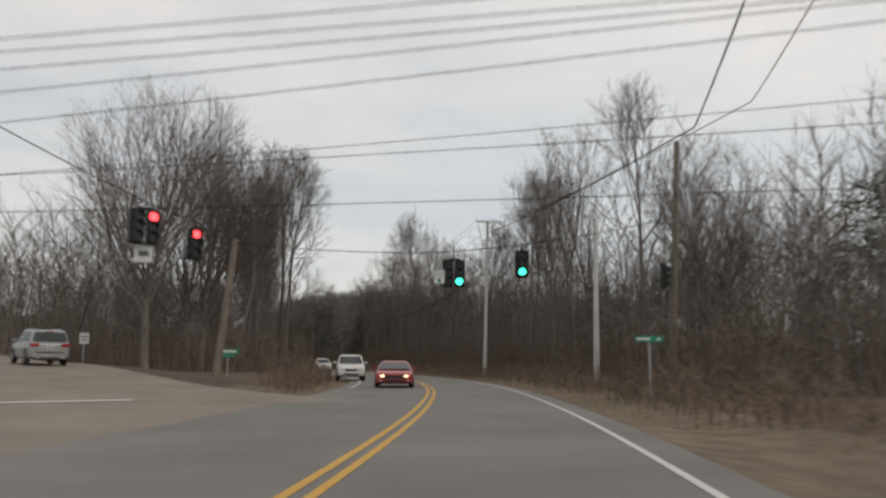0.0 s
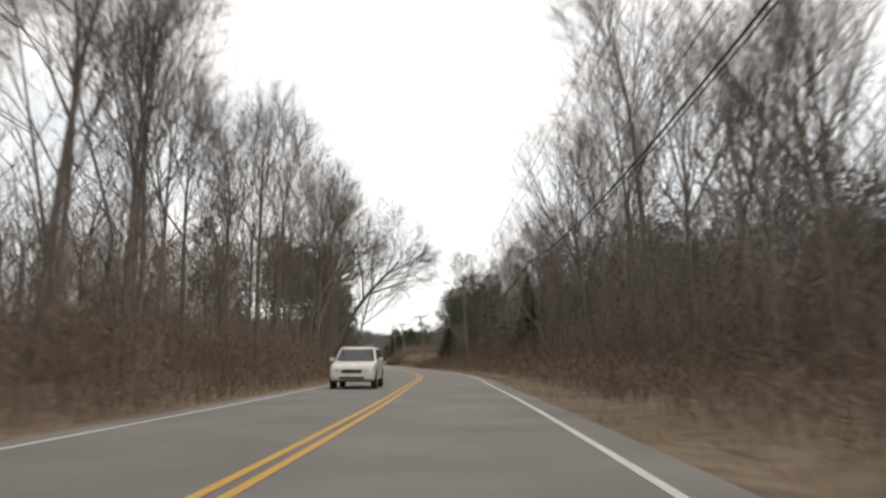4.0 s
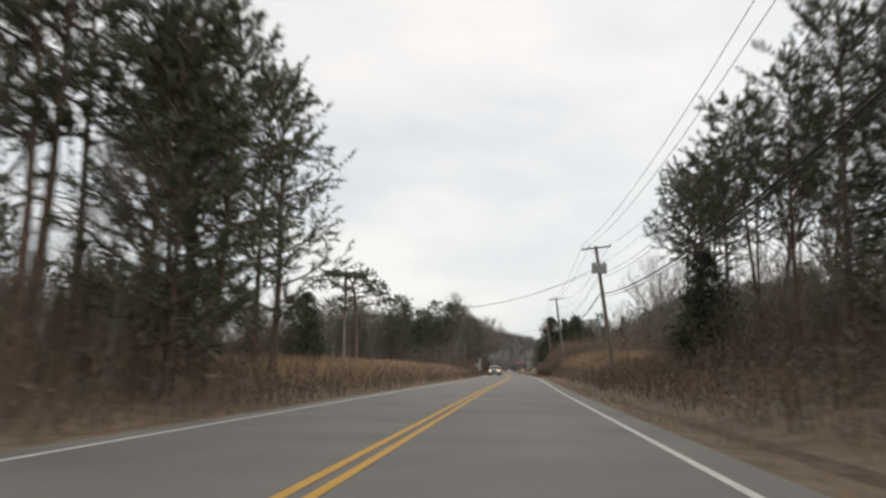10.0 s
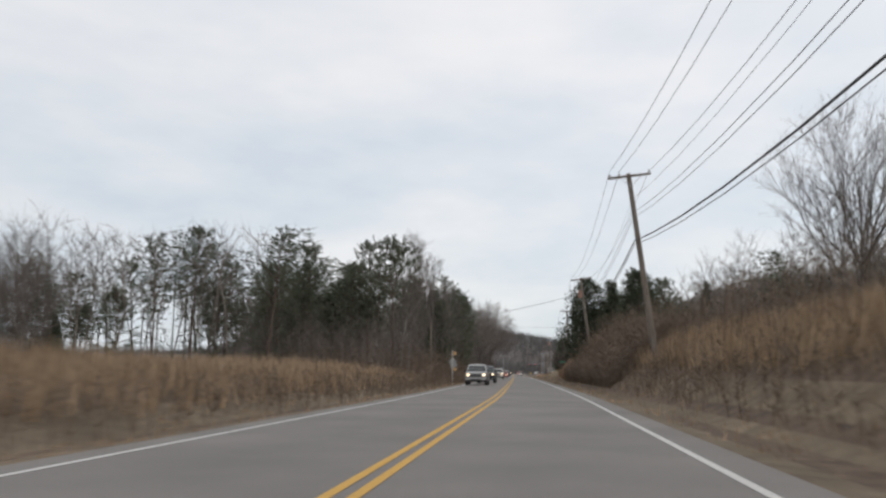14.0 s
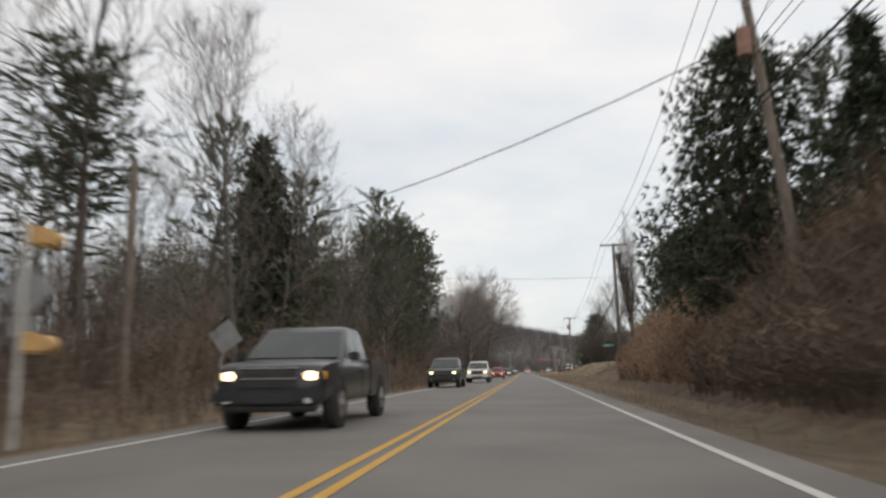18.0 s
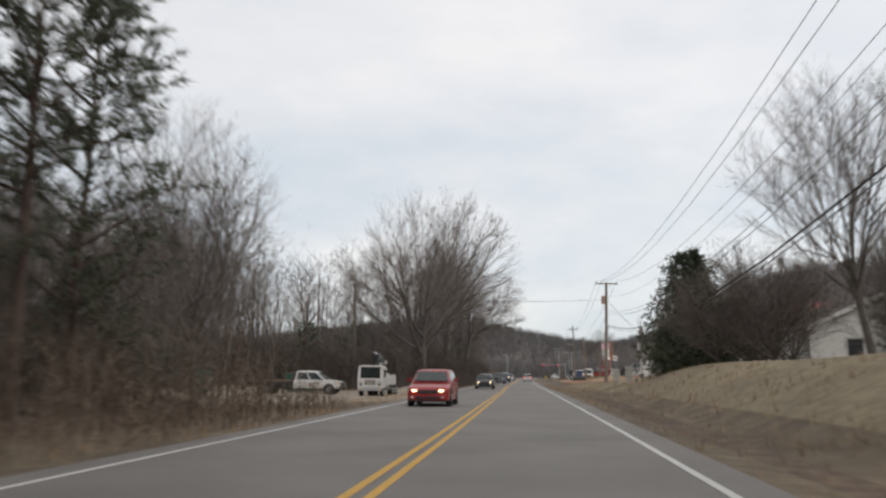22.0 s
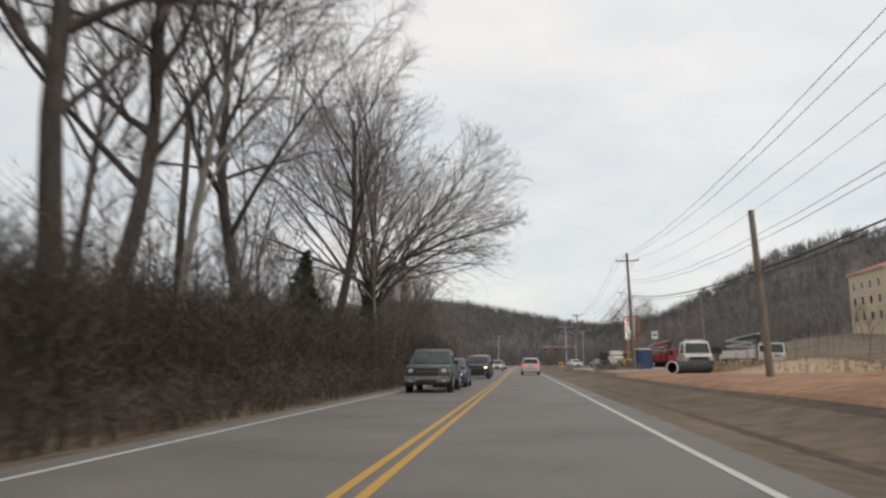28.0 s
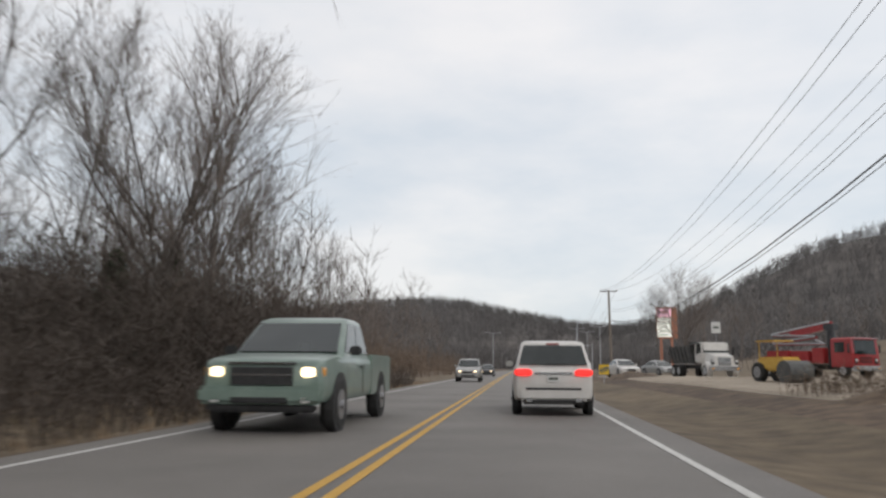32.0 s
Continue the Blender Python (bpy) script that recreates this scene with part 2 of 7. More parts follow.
TAIL_RED = material("tail_red", (0.30, 0.015, 0.015), 0.25, other=(0.4, 0.02, 0.02), scale=9)
AMBER_LENS = material("amber_lens", (0.75, 0.32, 0.05), 0.3, other=(0.85, 0.4, 0.08), scale=6)
SIGNAL_GREEN = glow("signal_green", (0.02, 1.0, 0.55), 5.0)
SIGNAL_RED = glow("signal_red", (1.0, 0.05, 0.06), 5.0)
SIGNAL_OFF = material("signal_unlit", (0.02, 0.02, 0.02), 0.3, other=(0.03, 0.03, 0.03), scale=5)
SIGNAL_BLACK = material("signal_housing", (0.012, 0.018, 0.018), 0.6, other=(0.025, 0.03, 0.03), scale=5)
SIGN_GREEN = material("sign_green", (0.012, 0.22, 0.13), 0.5, other=(0.02, 0.27, 0.16), scale=4)
SIGN_WHITE = material("sign_white", (0.6, 0.6, 0.58), 0.5, other=(0.7, 0.7, 0.68), scale=4)
SIGN_BACK = material("sign_back", (0.30, 0.31, 0.31), 0.5, 0.4, other=(0.38, 0.39, 0.39), scale=4)
SIGN_YELLOW = material("sign_yellow", (0.72, 0.46, 0.03), 0.5, other=(0.78, 0.52, 0.05), scale=4)
BEACON_YELLOW = material("beacon_yellow", (0.60, 0.37, 0.15), 0.6, other=(0.68, 0.44, 0.2), scale=4)
SIGN_PANEL = glow("lit_sign_panel", (0.85, 0.88, 0.80), 0.5)
SIGN_PINK = glow("lit_sign_heading", (0.95, 0.55, 0.68), 0.6)
SIGN_BROWN = material("sign_brown", (0.38, 0.16, 0.10), 0.7, other=(0.45, 0.2, 0.13), scale=3)
SIGN_INK = material("sign_ink", (0.10, 0.12, 0.10), 0.7, other=(0.14, 0.15, 0.13), scale=5)
SIDING = material("house_wrap", (0.55, 0.53, 0.49), 0.8, other=(0.68, 0.66, 0.62), scale=1.2, stretch=(0.4, 0.4, 6), bump=0.2)
BLOCK_WALL = material("block_wall", (0.34, 0.33, 0.32), 0.9, other=(0.42, 0.41, 0.40), scale=4, bump=0.2)
SHINGLE = material("shingle", (0.10, 0.085, 0.075), 0.9, other=(0.17, 0.15, 0.135), scale=5, stretch=(1, 1, 4), bump=0.3)
STUCCO = material("cream_stucco", (0.52, 0.43, 0.30), 0.9, other=(0.6, 0.5, 0.36), scale=2, bump=0.1)
RED_ROOF = material("red_metal_roof", (0.42, 0.075, 0.055), 0.6, other=(0.5, 0.1, 0.075), scale=2)
WINDOW_GLASS = material("window_glass", (0.03, 0.035, 0.04), 0.1, other=(0.045, 0.05, 0.055), scale=1)
TRIM_WHITE = material("trim_white", (0.66, 0.65, 0.62), 0.6, other=(0.74, 0.73, 0.70), scale=3)
DUMP_GREY = material("dump_grey", (0.06, 0.062, 0.062), 0.6, other=(0.11, 0.11, 0.105), scale=3)
MACHINE_YELLOW = material("machine_yellow", (0.55, 0.33, 0.05), 0.6, other=(0.62, 0.4, 0.09), scale=3)
PORTA_BLUE = material("porta_blue", (0.02, 0.045, 0.12), 0.6, other=(0.03, 0.06, 0.15), scale=3)
DUMPSTER_GREEN = material("dumpster_green", (0.014, 0.09, 0.06), 0.6, other=(0.025, 0.12, 0.08), scale=3)
PLANK = material("weathered_plank", (0.20, 0.14, 0.10), 0.9, other=(0.33, 0.245, 0.18), scale=5, stretch=(1, 6, 1), bump=0.3)
HOUSE_WRAP = material("bare_sheathing", (0.70, 0.61, 0.55), 0.85, other=(0.80, 0.72, 0.66), scale=0.9, detail=5, bump=0.1)
BROWN_SHINGLE = material("brown_shingle", (0.16, 0.105, 0.085), 0.9, other=(0.24, 0.165, 0.135), scale=5, stretch=(1, 1, 4), bump=0.3)
PIPE_BLACK = material("pipe_black", (0.02, 0.02, 0.021), 0.6, other=(0.035, 0.035, 0.036), scale=4)
TRANSFORMER = material("transformer_grey", (0.26, 0.27, 0.27), 0.6, other=(0.33, 0.33, 0.33), scale=4)
RUSTY = material("rusty_can", (0.30, 0.16, 0.12), 0.8, other=(0.38, 0.24, 0.19), scale=4)
CERAMIC = material("ceramic", (0.32, 0.30, 0.29), 0.3, other=(0.4, 0.38, 0.36), scale=6)
ORANGE = material("marker_orange", (0.62, 0.13, 0.05), 0.7, other=(0.7, 0.17, 0.07), scale=4)

# ---- the road's line and the lie of the land ----
LANE_Y = [-160, -100, -50, 0, 15, 31, 48, 68, 88, 107, 120, 137, 157, 176, 213, 254, 290, 325, 362, 414, 461, 494, 558, 640, 760, 900, 1100]
LANE_X = [-123, -90, -62.7, -35.2, -27.5, -20.4, -14.3, -9.9, -6.9, -4.4, -2.6, -1.1, -0.3, 0.2, 0.7, 1.6, 2.2, 2.1, 1.9, 1.6, 1.0, 0.4, 0, -1, -2, 4, 20]
_yy = np.arange(-160, 1100, 1.0)
_xx = np.interp(_yy, LANE_Y, LANE_X)
_k = np.exp(-0.5 * (np.arange(-12, 13) / 5.0) ** 2)
_k /= _k.sum()
_xs = np.convolve(np.pad(_xx, 12, mode="edge"), _k, mode="valid")
_xs[:14], _xs[-14:] = _xx[:14], _xx[-14:]
_sl = np.gradient(_xs)


def lane_x(y):
    return np.interp(y, _yy, _xs)


def side(x, y):
    """Metres to the right of the lane's middle, square to the road."""
    s = np.interp(y, _yy, _sl)
    return (x - lane_x(y)) / np.sqrt(1 + s * s)


def on_road(y, d, z=0.0):
    """The place d metres right of the lane's middle."""
    s = float(np.interp(y, _yy, _sl))
    n = math.hypot(1, s)
    return Vector((float(lane_x(y)) + d / n, y - d * s / n, z))


def heading(y):
    """The road's turn about z, in degrees, 0 along +y."""
    return -math.degrees(math.atan(float(np.interp(y, _yy, _sl))))


def smooth(a, b, v):
    u = np.clip((v - a) / (b - a), 0, 1)
    return u * u * (3 - 2 * u)


def bump(x, y, cx, cy, sx, sy, h):
    return h * np.exp(-((x - cx) / sx) ** 2 - ((y - cy) / sy) ** 2)


def wave(x, y):
    return (np.sin(x * 0.31 + 1.3 * np.sin(y * 0.083)) * np.cos(y * 0.23 + 0.7) + 0.6 * np.sin(x * 0.11 + y * 0.17 + 2)) * 0.5


STREET_FROM, STREET_WAY = Vector((-32.0, 15.5, 0)), Vector((-0.272, 0.962, 0)).normalized()


def street_height(s):
    return 1.05 * smooth(5, 36, s) + 1.2 * smooth(34, 90, s)


def street_off(x, y):
    """Metres along the side street and to its right."""
    dx, dy = x - STREET_FROM.x, y - STREET_FROM.y
    return dx * STREET_WAY.x + dy * STREET_WAY.y, dx * STREET_WAY.y - dy * STREET_WAY.x


BANK_Y = [-160, 20, 60, 120, 170, 190, 235, 260, 300, 350, 385, 398, 415, 440, 452, 470, 490, 505, 560, 620, 700, 1100]
BANK_R = [0.3, 0.3, 0.5, 0.9, 1.2, 1.3, 1.0, 2.4, 2.9, 3.2, 2.4, 1.5, 1.9, 1.75, 1.0, 0.75, 0.55, 0.62, 0.5, 0.4, 0.2, 0.2]
BANK_L = [0.6, 0.1, 0.4, 0.6, 0.5, 0.6, 1.0, 1.0, 0.9, 0.5, 0.5, 0.4, 0.1, -0.4, -0.5, -0.55, 0.35, 0.8, 0.9, 0.6, 0.3, 0.3]


def land(x, y):
    """Height of the ground."""
    x, y = np.asarray(x, float), np.asarray(y, float)
    d = side(x, y)
    r, l = d - 2.8, -d - 6.3
    out = np.maximum(np.maximum(r, l), 0)
    target = np.where(d > 0, np.interp(y, BANK_Y, BANK_R), np.interp(y, BANK_Y, BANK_L))
    z = -0.07 - 0.12 * smooth(0, 1.2, out) + (target + 0.19) * smooth(1.0, 6.5, out)
    rise = np.where(d > 0, np.interp(y, [0, 120, 180, 260, 330, 470, 520, 700], [3, 3, 3, 2.5, 4.5, 4, 2.5, 3]),
                    np.interp(y, [0, 60, 180, 215, 330, 360, 440, 480, 700], [9, 6, 5, 2.5, 2.5, 5, 3, 6, 6]))
    z = z + rise * smooth(14, 110, out) + wave(x, y) * 0.22 * smooth(1.5, 10, out)
    far = smooth(70, 400, out)
    z = z + far * (3 + 3 * np.sin(x * 0.011 + 1) * np.cos(y * 0.009))
    z = z + (bump(x, y, 361, 1148, 177, 107, 97) + bump(x, y, 209, 1260, 78, 261, 23) + bump(x, y, 205, 1012, 107, 171, 23)
             + bump(x, y, 95, 775, 60, 70, 8) + bump(x, y, -60, 1372, 207, 264, 39) + bump(x, y, -291, 1401, 314, 159, 33)) * smooth(30, 140, out + np.maximum(0, y - 1050))
    z = z + bump(x, y, 22, 502, 8, 9, 0.8)
    # the side street climbs to the left of the junction
    s, e = street_off(x, y)
    near = (1 - smooth(5.0, 12.0, np.abs(e))) * smooth(-2, 4, s) * (1 - smooth(85, 110, s)) * smooth(0.0, 2.5, out)
    return z * (1 - near) + (street_height(s) - 0.06) * near


def mesh_object(name, verts, faces, mat, parent=None, smooth_shade=False):
    me = bpy.data.meshes.new(name)
    me.from_pydata(verts, [], faces)
    me.materials.append(mat)
    if smooth_shade:
        me.polygons.foreach_set("use_smooth", [True] * len(me.polygons))
    ob = new(name, me)
    if parent is not None:
        ob.parent = parent
    return ob


def sheet(name, xs, ys, height, mat):
    X, Y = np.meshgrid(xs, ys)
    Z = height(X, Y)
    nx = len(xs)
    verts = np.stack([X, Y, Z], -1).reshape(-1, 3).tolist()
    i = np.arange((len(ys) - 1) * nx).reshape(-1, nx)[:, :-1].ravel()
    faces = np.stack([i, i + 1, i + nx + 1, i + nx], 1).tolist()
    return mesh_object(name, verts, faces, mat, smooth_shade=True)


def spaced(parts):
    out = []
    for a, b, step in parts:
        out += np.arange(a, b, step).tolist()
    return np.array(out + [parts[-1][1]])


gx = spaced([(-2600, -700, 190), (-700, -300, 50), (-300, -120, 15), (-120, -60, 4), (-60, 30, 1.25), (30, 90, 3), (90, 300, 12), (300, 800, 30), (800, 2600, 150)])
gy = spaced([(-700, -120, 60), (-120, -30, 5), (-30, 620, 3.0), (620, 800, 8), (800, 1700, 20), (1700, 4200, 200)])
ground = tagged(sheet("ground", gx, gy, land, LITTER), "brown leaf-covered winter ground rising to wooded hills", "ground", kind="structure")


ground.data.materials.append(HILL_LITTER)
ground.data.materials.append(TURF)
for face in ground.data.polygons:
    c = face.center
    if 15 < c.x < 150 and 636 < c.y < 850:
        face.material_index = 2
    elif c.y > 600 and (c.z > 7 or c.y > 900):
        face.material_index = 1


def ribbon(name, y0, y1, d0, d1, z, mat, step=2.0, cross=2, lift=None):
    """A strip that follows the road from y0 to y1, between two offsets from the lane's middle."""
    n = max(2, int((y1 - y0) / step) + 1)
    verts, faces = [], []
    for i in range(n):
        y = y0 + (y1 - y0) * i / (n - 1)
        for k in range(cross):
            p = on_road(y, d0 + (d1 - d0) * k / (cross - 1))
            p.z = z + (float(land(p.x, p.y)) if lift else 0)
            verts.append(p)
    for i in range(n - 1):
        for k in range(cross - 1):
            a = i * cross + k
            faces.append((a, a + 1, a + cross + 1, a + cross))
    return mesh_object(name, verts, faces, mat)


road = tagged(ribbon("road", -150, 1000, -6.2, 2.75, 0.0, ASPHALT, cross=5), "worn grey two-lane asphalt road between wooded verges", "road", kind="structure")
for nm, a, b in (("verge_right", 2.7, 6.2), ("verge_left", -9.6, -6.15)):
    tagged(ribbon(nm, -140, 900, a, b, 0.035, TURF, 2.0, 6, True), "tan winter grass verge along the asphalt edge", "verge", kind="structure")

# ---- trees ----
def frame_of(d):
    d = d.normalized()
    u = d.cross(Vector((0.31, 0.17, 0.93)) if abs(d.z) < 0.9 else Vector((1, 0.1, 0))).normalized()
    return d, u, d.cross(u)


class Wood:
    """Gathers tapered limbs and spikes into vertex and face lists."""

    def __init__(self):
        self.v, self.f = [], []

    def tube(self, pts, radii, k):
        base = len(self.v)
        for i, p in enumerate(pts):
            d, u, w = frame_of((pts[min(i + 1, len(pts) - 1)] - pts[max(i - 1, 0)]))
            for j in range(k):
                a = 2 * math.pi * j / k
                self.v.append(p + (u * math.cos(a) + w * math.sin(a)) * radii[i])
        for i in range(len(pts) - 1):
            for j in range(k):
                a, b = base + i * k + j, base + i * k + (j + 1) % k
                self.f.append((a, b, b + k, a + k))
        self.f.append(tuple(base + (len(pts) - 1) * k + j for j in range(k)))

    def spike(self, p, tip, r):
        d, u, w = frame_of(tip - p)
        b = len(self.v)
        self.v += [p + u * r, p - u * r * 0.5 + w * r * 0.87, p - u * r * 0.5 - w * r * 0.87, tip]
        self.f += [(b, b + 1, b + 3), (b + 1, b + 2, b + 3), (b + 2, b, b + 3)]

    def twig(self, p, tip, r):
        """A twig too fine to have sides."""
        d, u, w = frame_of(tip - p)
        b = len(self.v)
        a = 7.7 * b
        u = (u * math.cos(a) + w * math.sin(a)) * r
        self.v += [p + u, p - u, tip]
        self.f.append((b, b + 1, b + 2))

    def blade(self, a, b, c):
        n = len(self.v)
        self.v += [a, b, c]
        self.f.append((n, n + 1, n + 2))


def bent(rng, p, d, length, n, wob, lift=0.0):
    pts = [p.copy()]
    d = d.normalized()
    for _ in range(n):
        d = (d + Vector((rng.uniform(-wob, wob), rng.uniform(-wob, wob), rng.uniform(-wob, wob) + lift))).normalized()
        p = p + d * (length / n)
        pts.append(p.copy())
    return pts


def along(pts, t):
    k = t * (len(pts) - 1)
    i = min(int(k), len(pts) - 2)
    return pts[i].lerp(pts[i + 1], k - i), (pts[i + 1] - pts[i]).normalized()


def out_dir(rng, d, angle, az=None):
    d, u, w = frame_of(d)
    a = rng.uniform(0, 2 * math.pi) if az is None else az
    return (d * math.cos(angle) + (u * math.cos(a) + w * math.sin(a)) * math.sin(angle)).normalized()


def tree_empty(name, parts):
    root = new(name)
    root.empty_display_size = 0.3
    for nm, wood, mat in parts:
        mesh_object(nm, wood.v, wood.f, mat, root, smooth_shade=nm == "trunk")
    return root


def hardwood(seed, h=17.0, r=0.2, clear=0.35, leader=1.0, limbs=10, spread=0.6, counts=(6, 5, 6, 1), crown=(5.0, 8.0, 11.0), lift=0.09, lean=(0, 0), drift=(0, 0, 0), bark=BARK, wob=0.1):
    """A leafless broadleaf tree: a trunk that forks into rising limbs, branches inside a rounded crown, and a haze of fine twigs."""
    rng = random.Random(seed)
    a, b = Wood(), Wood()
    n2, n3, n4, n5 = counts
    rx, rz, cz = crown
    up = Vector((0, 0, lift))

    def room(p, d):
        q0, q1 = Vector((p.x / rx, p.y / rx, (p.z - cz) / rz)), Vector((d.x / rx, d.y / rx, d.z / rz))
        qa, qb, qc = q1.dot(q1), q0.dot(q1), q0.dot(q0) - 1
        return max(h * 0.05, (-qb + math.sqrt(max(qb * qb - qa * qc, 0))) / qa)

    tall = h * (clear + leader * (0.92 - clear))
    trunk, d = [Vector((0, 0, -0.35))], Vector((lean[0], lean[1], 1)).normalized()
    for i in range(10):
        d = (d + Vector(drift) * 0.1 + Vector((rng.uniform(-1, 1), rng.uniform(-1, 1), 0)) * wob * 0.5).normalized()
        trunk.append(trunk[-1] + d * (tall + 0.35) / 10)
    thin = 0.35 + 0.5 * leader
    a.tube(trunk, [r * (1.35 if i == 0 else 1 - thin * i / 10) for i in range(11)], 9 if r > 0.3 else 7)
    t0 = clear * h / tall * (0.8 if leader < 0.3 else 1.0)
    for i in range(limbs):
        u = (i + rng.random() * 0.8) / limbs
        t = min(t0 + (1 - t0) * u, 1.0)
        p, d = along(trunk, t)
        dl = out_dir(rng, d, spread * (rng.uniform(0.6, 1.1) * (1.35 - 0.75 * u) if leader > 0.3 else 0.25 + 1.05 * ((i * 0.618) % 1)), i * 2.4 + rng.uniform(-0.4, 0.4))
        ll = room(p, (dl + up).normalized()) * rng.uniform(0.85, 1.03)
        r1 = max(0.025, r * (1 - thin * t) * rng.uniform(0.4, 0.75))
        limb = bent(rng, p, dl, ll, 7, wob, lift)
        a.tube(limb, [r1 * (1 - 0.88 * k / 7) for k in range(8)], 6 if r > 0.3 else 4)
        for j in range(n2):
            t2 = 0.14 + 0.86 * (j + rng.random()) / n2
            p2, d2 = along(limb, min(t2, 1))
            g2 = out_dir(rng, d2, rng.uniform(0.3, 0.75) if t2 < 0.95 else 0.12)
            l2 = min(room(p2, g2) * 1.02, ll * rng.uniform(0.4, 0.65) * (1.15 - 0.5 * t2))
            r2 = r1 * (1 - 0.85 * t2) * 0.6 + 0.008
            sub = bent(rng, p2, g2, l2, 4, wob * 1.2, lift)
            b.tube([sub[0], sub[2], sub[4]], [r2, r2 * 0.62, r2 * 0.2], 3)
            for k in range(n3):
                t3 = 0.15 + 0.85 * (k + rng.random()) / n3
                p3, d3 = along(sub, min(1, t3))
                g3 = (out_dir(rng, d3, rng.uniform(0.3, 0.75)) + up).normalized()
                l3 = min(room(p3, g3) * 1.05, l2 * rng.uniform(0.35, 0.6)) + 0.25
                tip = p3 + g3 * l3
                b.spike(p3, tip, 0.009 + 0.25 * r2)
                for m in range(n4):
                    p4 = p3.lerp(tip, 0.15 + 0.85 * (m + rng.random()) / n4)
                    g4 = (out_dir(rng, g3, rng.uniform(0.3, 0.75)) + up).normalized()
                    e4 = p4 + g4 * (rng.uniform(0.3, 0.55) * l3 + 0.2)
                    b.twig(p4, e4, 0.0095)
                    for q in range(n5):
                        p5 = p4.lerp(e4, rng.uniform(0.25, 0.95))
                        b.twig(p5, p5 + (out_dir(rng, g4, rng.uniform(0.3, 0.8)) + up) * rng.uniform(0.25, 0.6), 0.0075)
    return tree_empty("bare_tree", (("trunk", a, bark), ("crown", b, TWIG)))


def tuft(wood, rng, p, d, n, length, width=0.018, droop=0.1):
    for _ in range(n):
        q = out_dir(rng, d, rng.uniform(0.2, 1.25))
        q.z -= droop
        tip = p + q * length * rng.uniform(0.6, 1.1)
        s = q.cross(Vector((rng.uniform(-1, 1), rng.uniform(-1, 1), rng.uniform(-1, 1)))).normalized() * width
        wood.blade(p - s, p + s, tip)


def pine(seed, h=15.0, r=0.17, first=0.5, limbs=30, reach=0.25, needle=0.5, density=6, flat=0.0):
    """A tall pine: a bare lower trunk, open whorled limbs and tufts of needles."""
    rng = random.Random(seed)
    a, b = Wood(), Wood()
    trunk = bent(rng, Vector((0, 0, -0.3)), Vector((0, 0, 1)), h, 9, 0.035)
    a.tube(trunk, [r * (1.2 if i == 0 else 1 - 0.88 * i / 9) for i in range(10)], 7)
    for i in range(8):
        p, d = along(trunk, 0.18 + 0.3 * rng.random())
        a.spike(p, p + out_dir(rng, d, rng.uniform(1.2, 1.7)) * rng.uniform(0.5, 1.6), 0.025)
    for i in range(limbs):
        t = first + (1 - first) * (i + rng.random()) / limbs
        p, d = along(trunk, min(t, 0.995))
        u = (t - first) / (1 - first)
        ll = h * reach * (rng.uniform(0.6, 1.15) * math.sqrt(max(0.06, 1 - u * u * 0.97)) * 0.9 + 0.06) * (1 if u > 0.12 else 0.7)
        dl = out_dir(rng, d, rng.uniform(1.05, 1.5) - 0.5 * u * (1 - flat), i * 2.4 + rng.uniform(-0.4, 0.4))
        limb = bent(rng, p, dl, ll, 4, 0.13, 0.05)
        a.tube(limb, [0.05 * (1 - 0.2 * k) + 0.008 for k in range(5)], 4)
        for j in range(7):
            p2, d2 = along(limb, min(1, 0.25 + 0.75 * (j + rng.random()) / 7))
            sub = bent(rng, p2, out_dir(rng, d2, rng.uniform(0.4, 1.0)), ll * rng.uniform(0.15, 0.4) + 0.25, 2, 0.2, 0.05)
            a.spike(sub[0], sub[-1], 0.015)
            for q in (0.25, 0.5, 0.7, 0.85, 1.0):
                p3, d3 = along(sub, q)
                tuft(b, rng, p3, d3, density, needle * 0.8, 0.027, 0.0)
    return tree_empty("pine_tree", (("trunk", a, PINE_BARK), ("crown", b, NEEDLE)))


def cedar(seed, h=10.0, base=0.06, width=0.26, sprays=900, mat=CEDAR, power=0.8, spray=0.58, blade=0.055):
    """A dense cone-shaped cedar of many drooping sprays with an uneven outline."""
    rng = random.Random(seed)
    a, b = Wood(), Wood()
    trunk = bent(rng, Vector((0, 0, -0.3)), Vector((0, 0, 1)), h, 7, 0.03)
    a.tube(trunk, [0.02 * h * (1 - 0.9 * i / 7) for i in range(8)], 6)
    lobes = [(rng.uniform(0, 6.28), rng.uniform(base, 0.9), rng.uniform(0.75, 1.3)) for _ in range(16)]
    for i in range(sprays):
        t = base + (1 - base) * rng.random() ** 1.25
        az = rng.uniform(0, 2 * math.pi)
        k = 1.0
        for la, lt, ls in lobes:
            g = math.exp(-((math.cos(az - la) - 1) * 2.2) ** 2 - ((t - lt) / 0.13) ** 2)
            k += (ls - 1) * g * 1.3
        R = h * width * ((1 - t) ** power + 0.04) * k * min(1, (t - base + 0.05) * 9)
        q = R * (rng.uniform(0.35, 1.0) ** 0.5 if i % 3 else rng.uniform(0.1, 0.7))
        p, _ = along(trunk, min(t, 0.99))
        d = Vector((math.cos(az), math.sin(az), rng.uniform(-0.15, 0.55)))
        p2 = p + d * q
        if i % 7 == 0:
            a.spike(p, p2, 0.02)
        tuft(b, rng, p2 - d * 0.15, d, 7, spray * (0.5 + 0.4 * (1 - t)), blade, 0.08)
        if i % 4 == 0:
            tuft(b, rng, p + d * q * 0.6, d, 4, spray * 1.3, blade * 2, 0.05)
    return tree_empty("cedar_tree", (("trunk", a, PINE_BARK), ("crown", b, mat)))


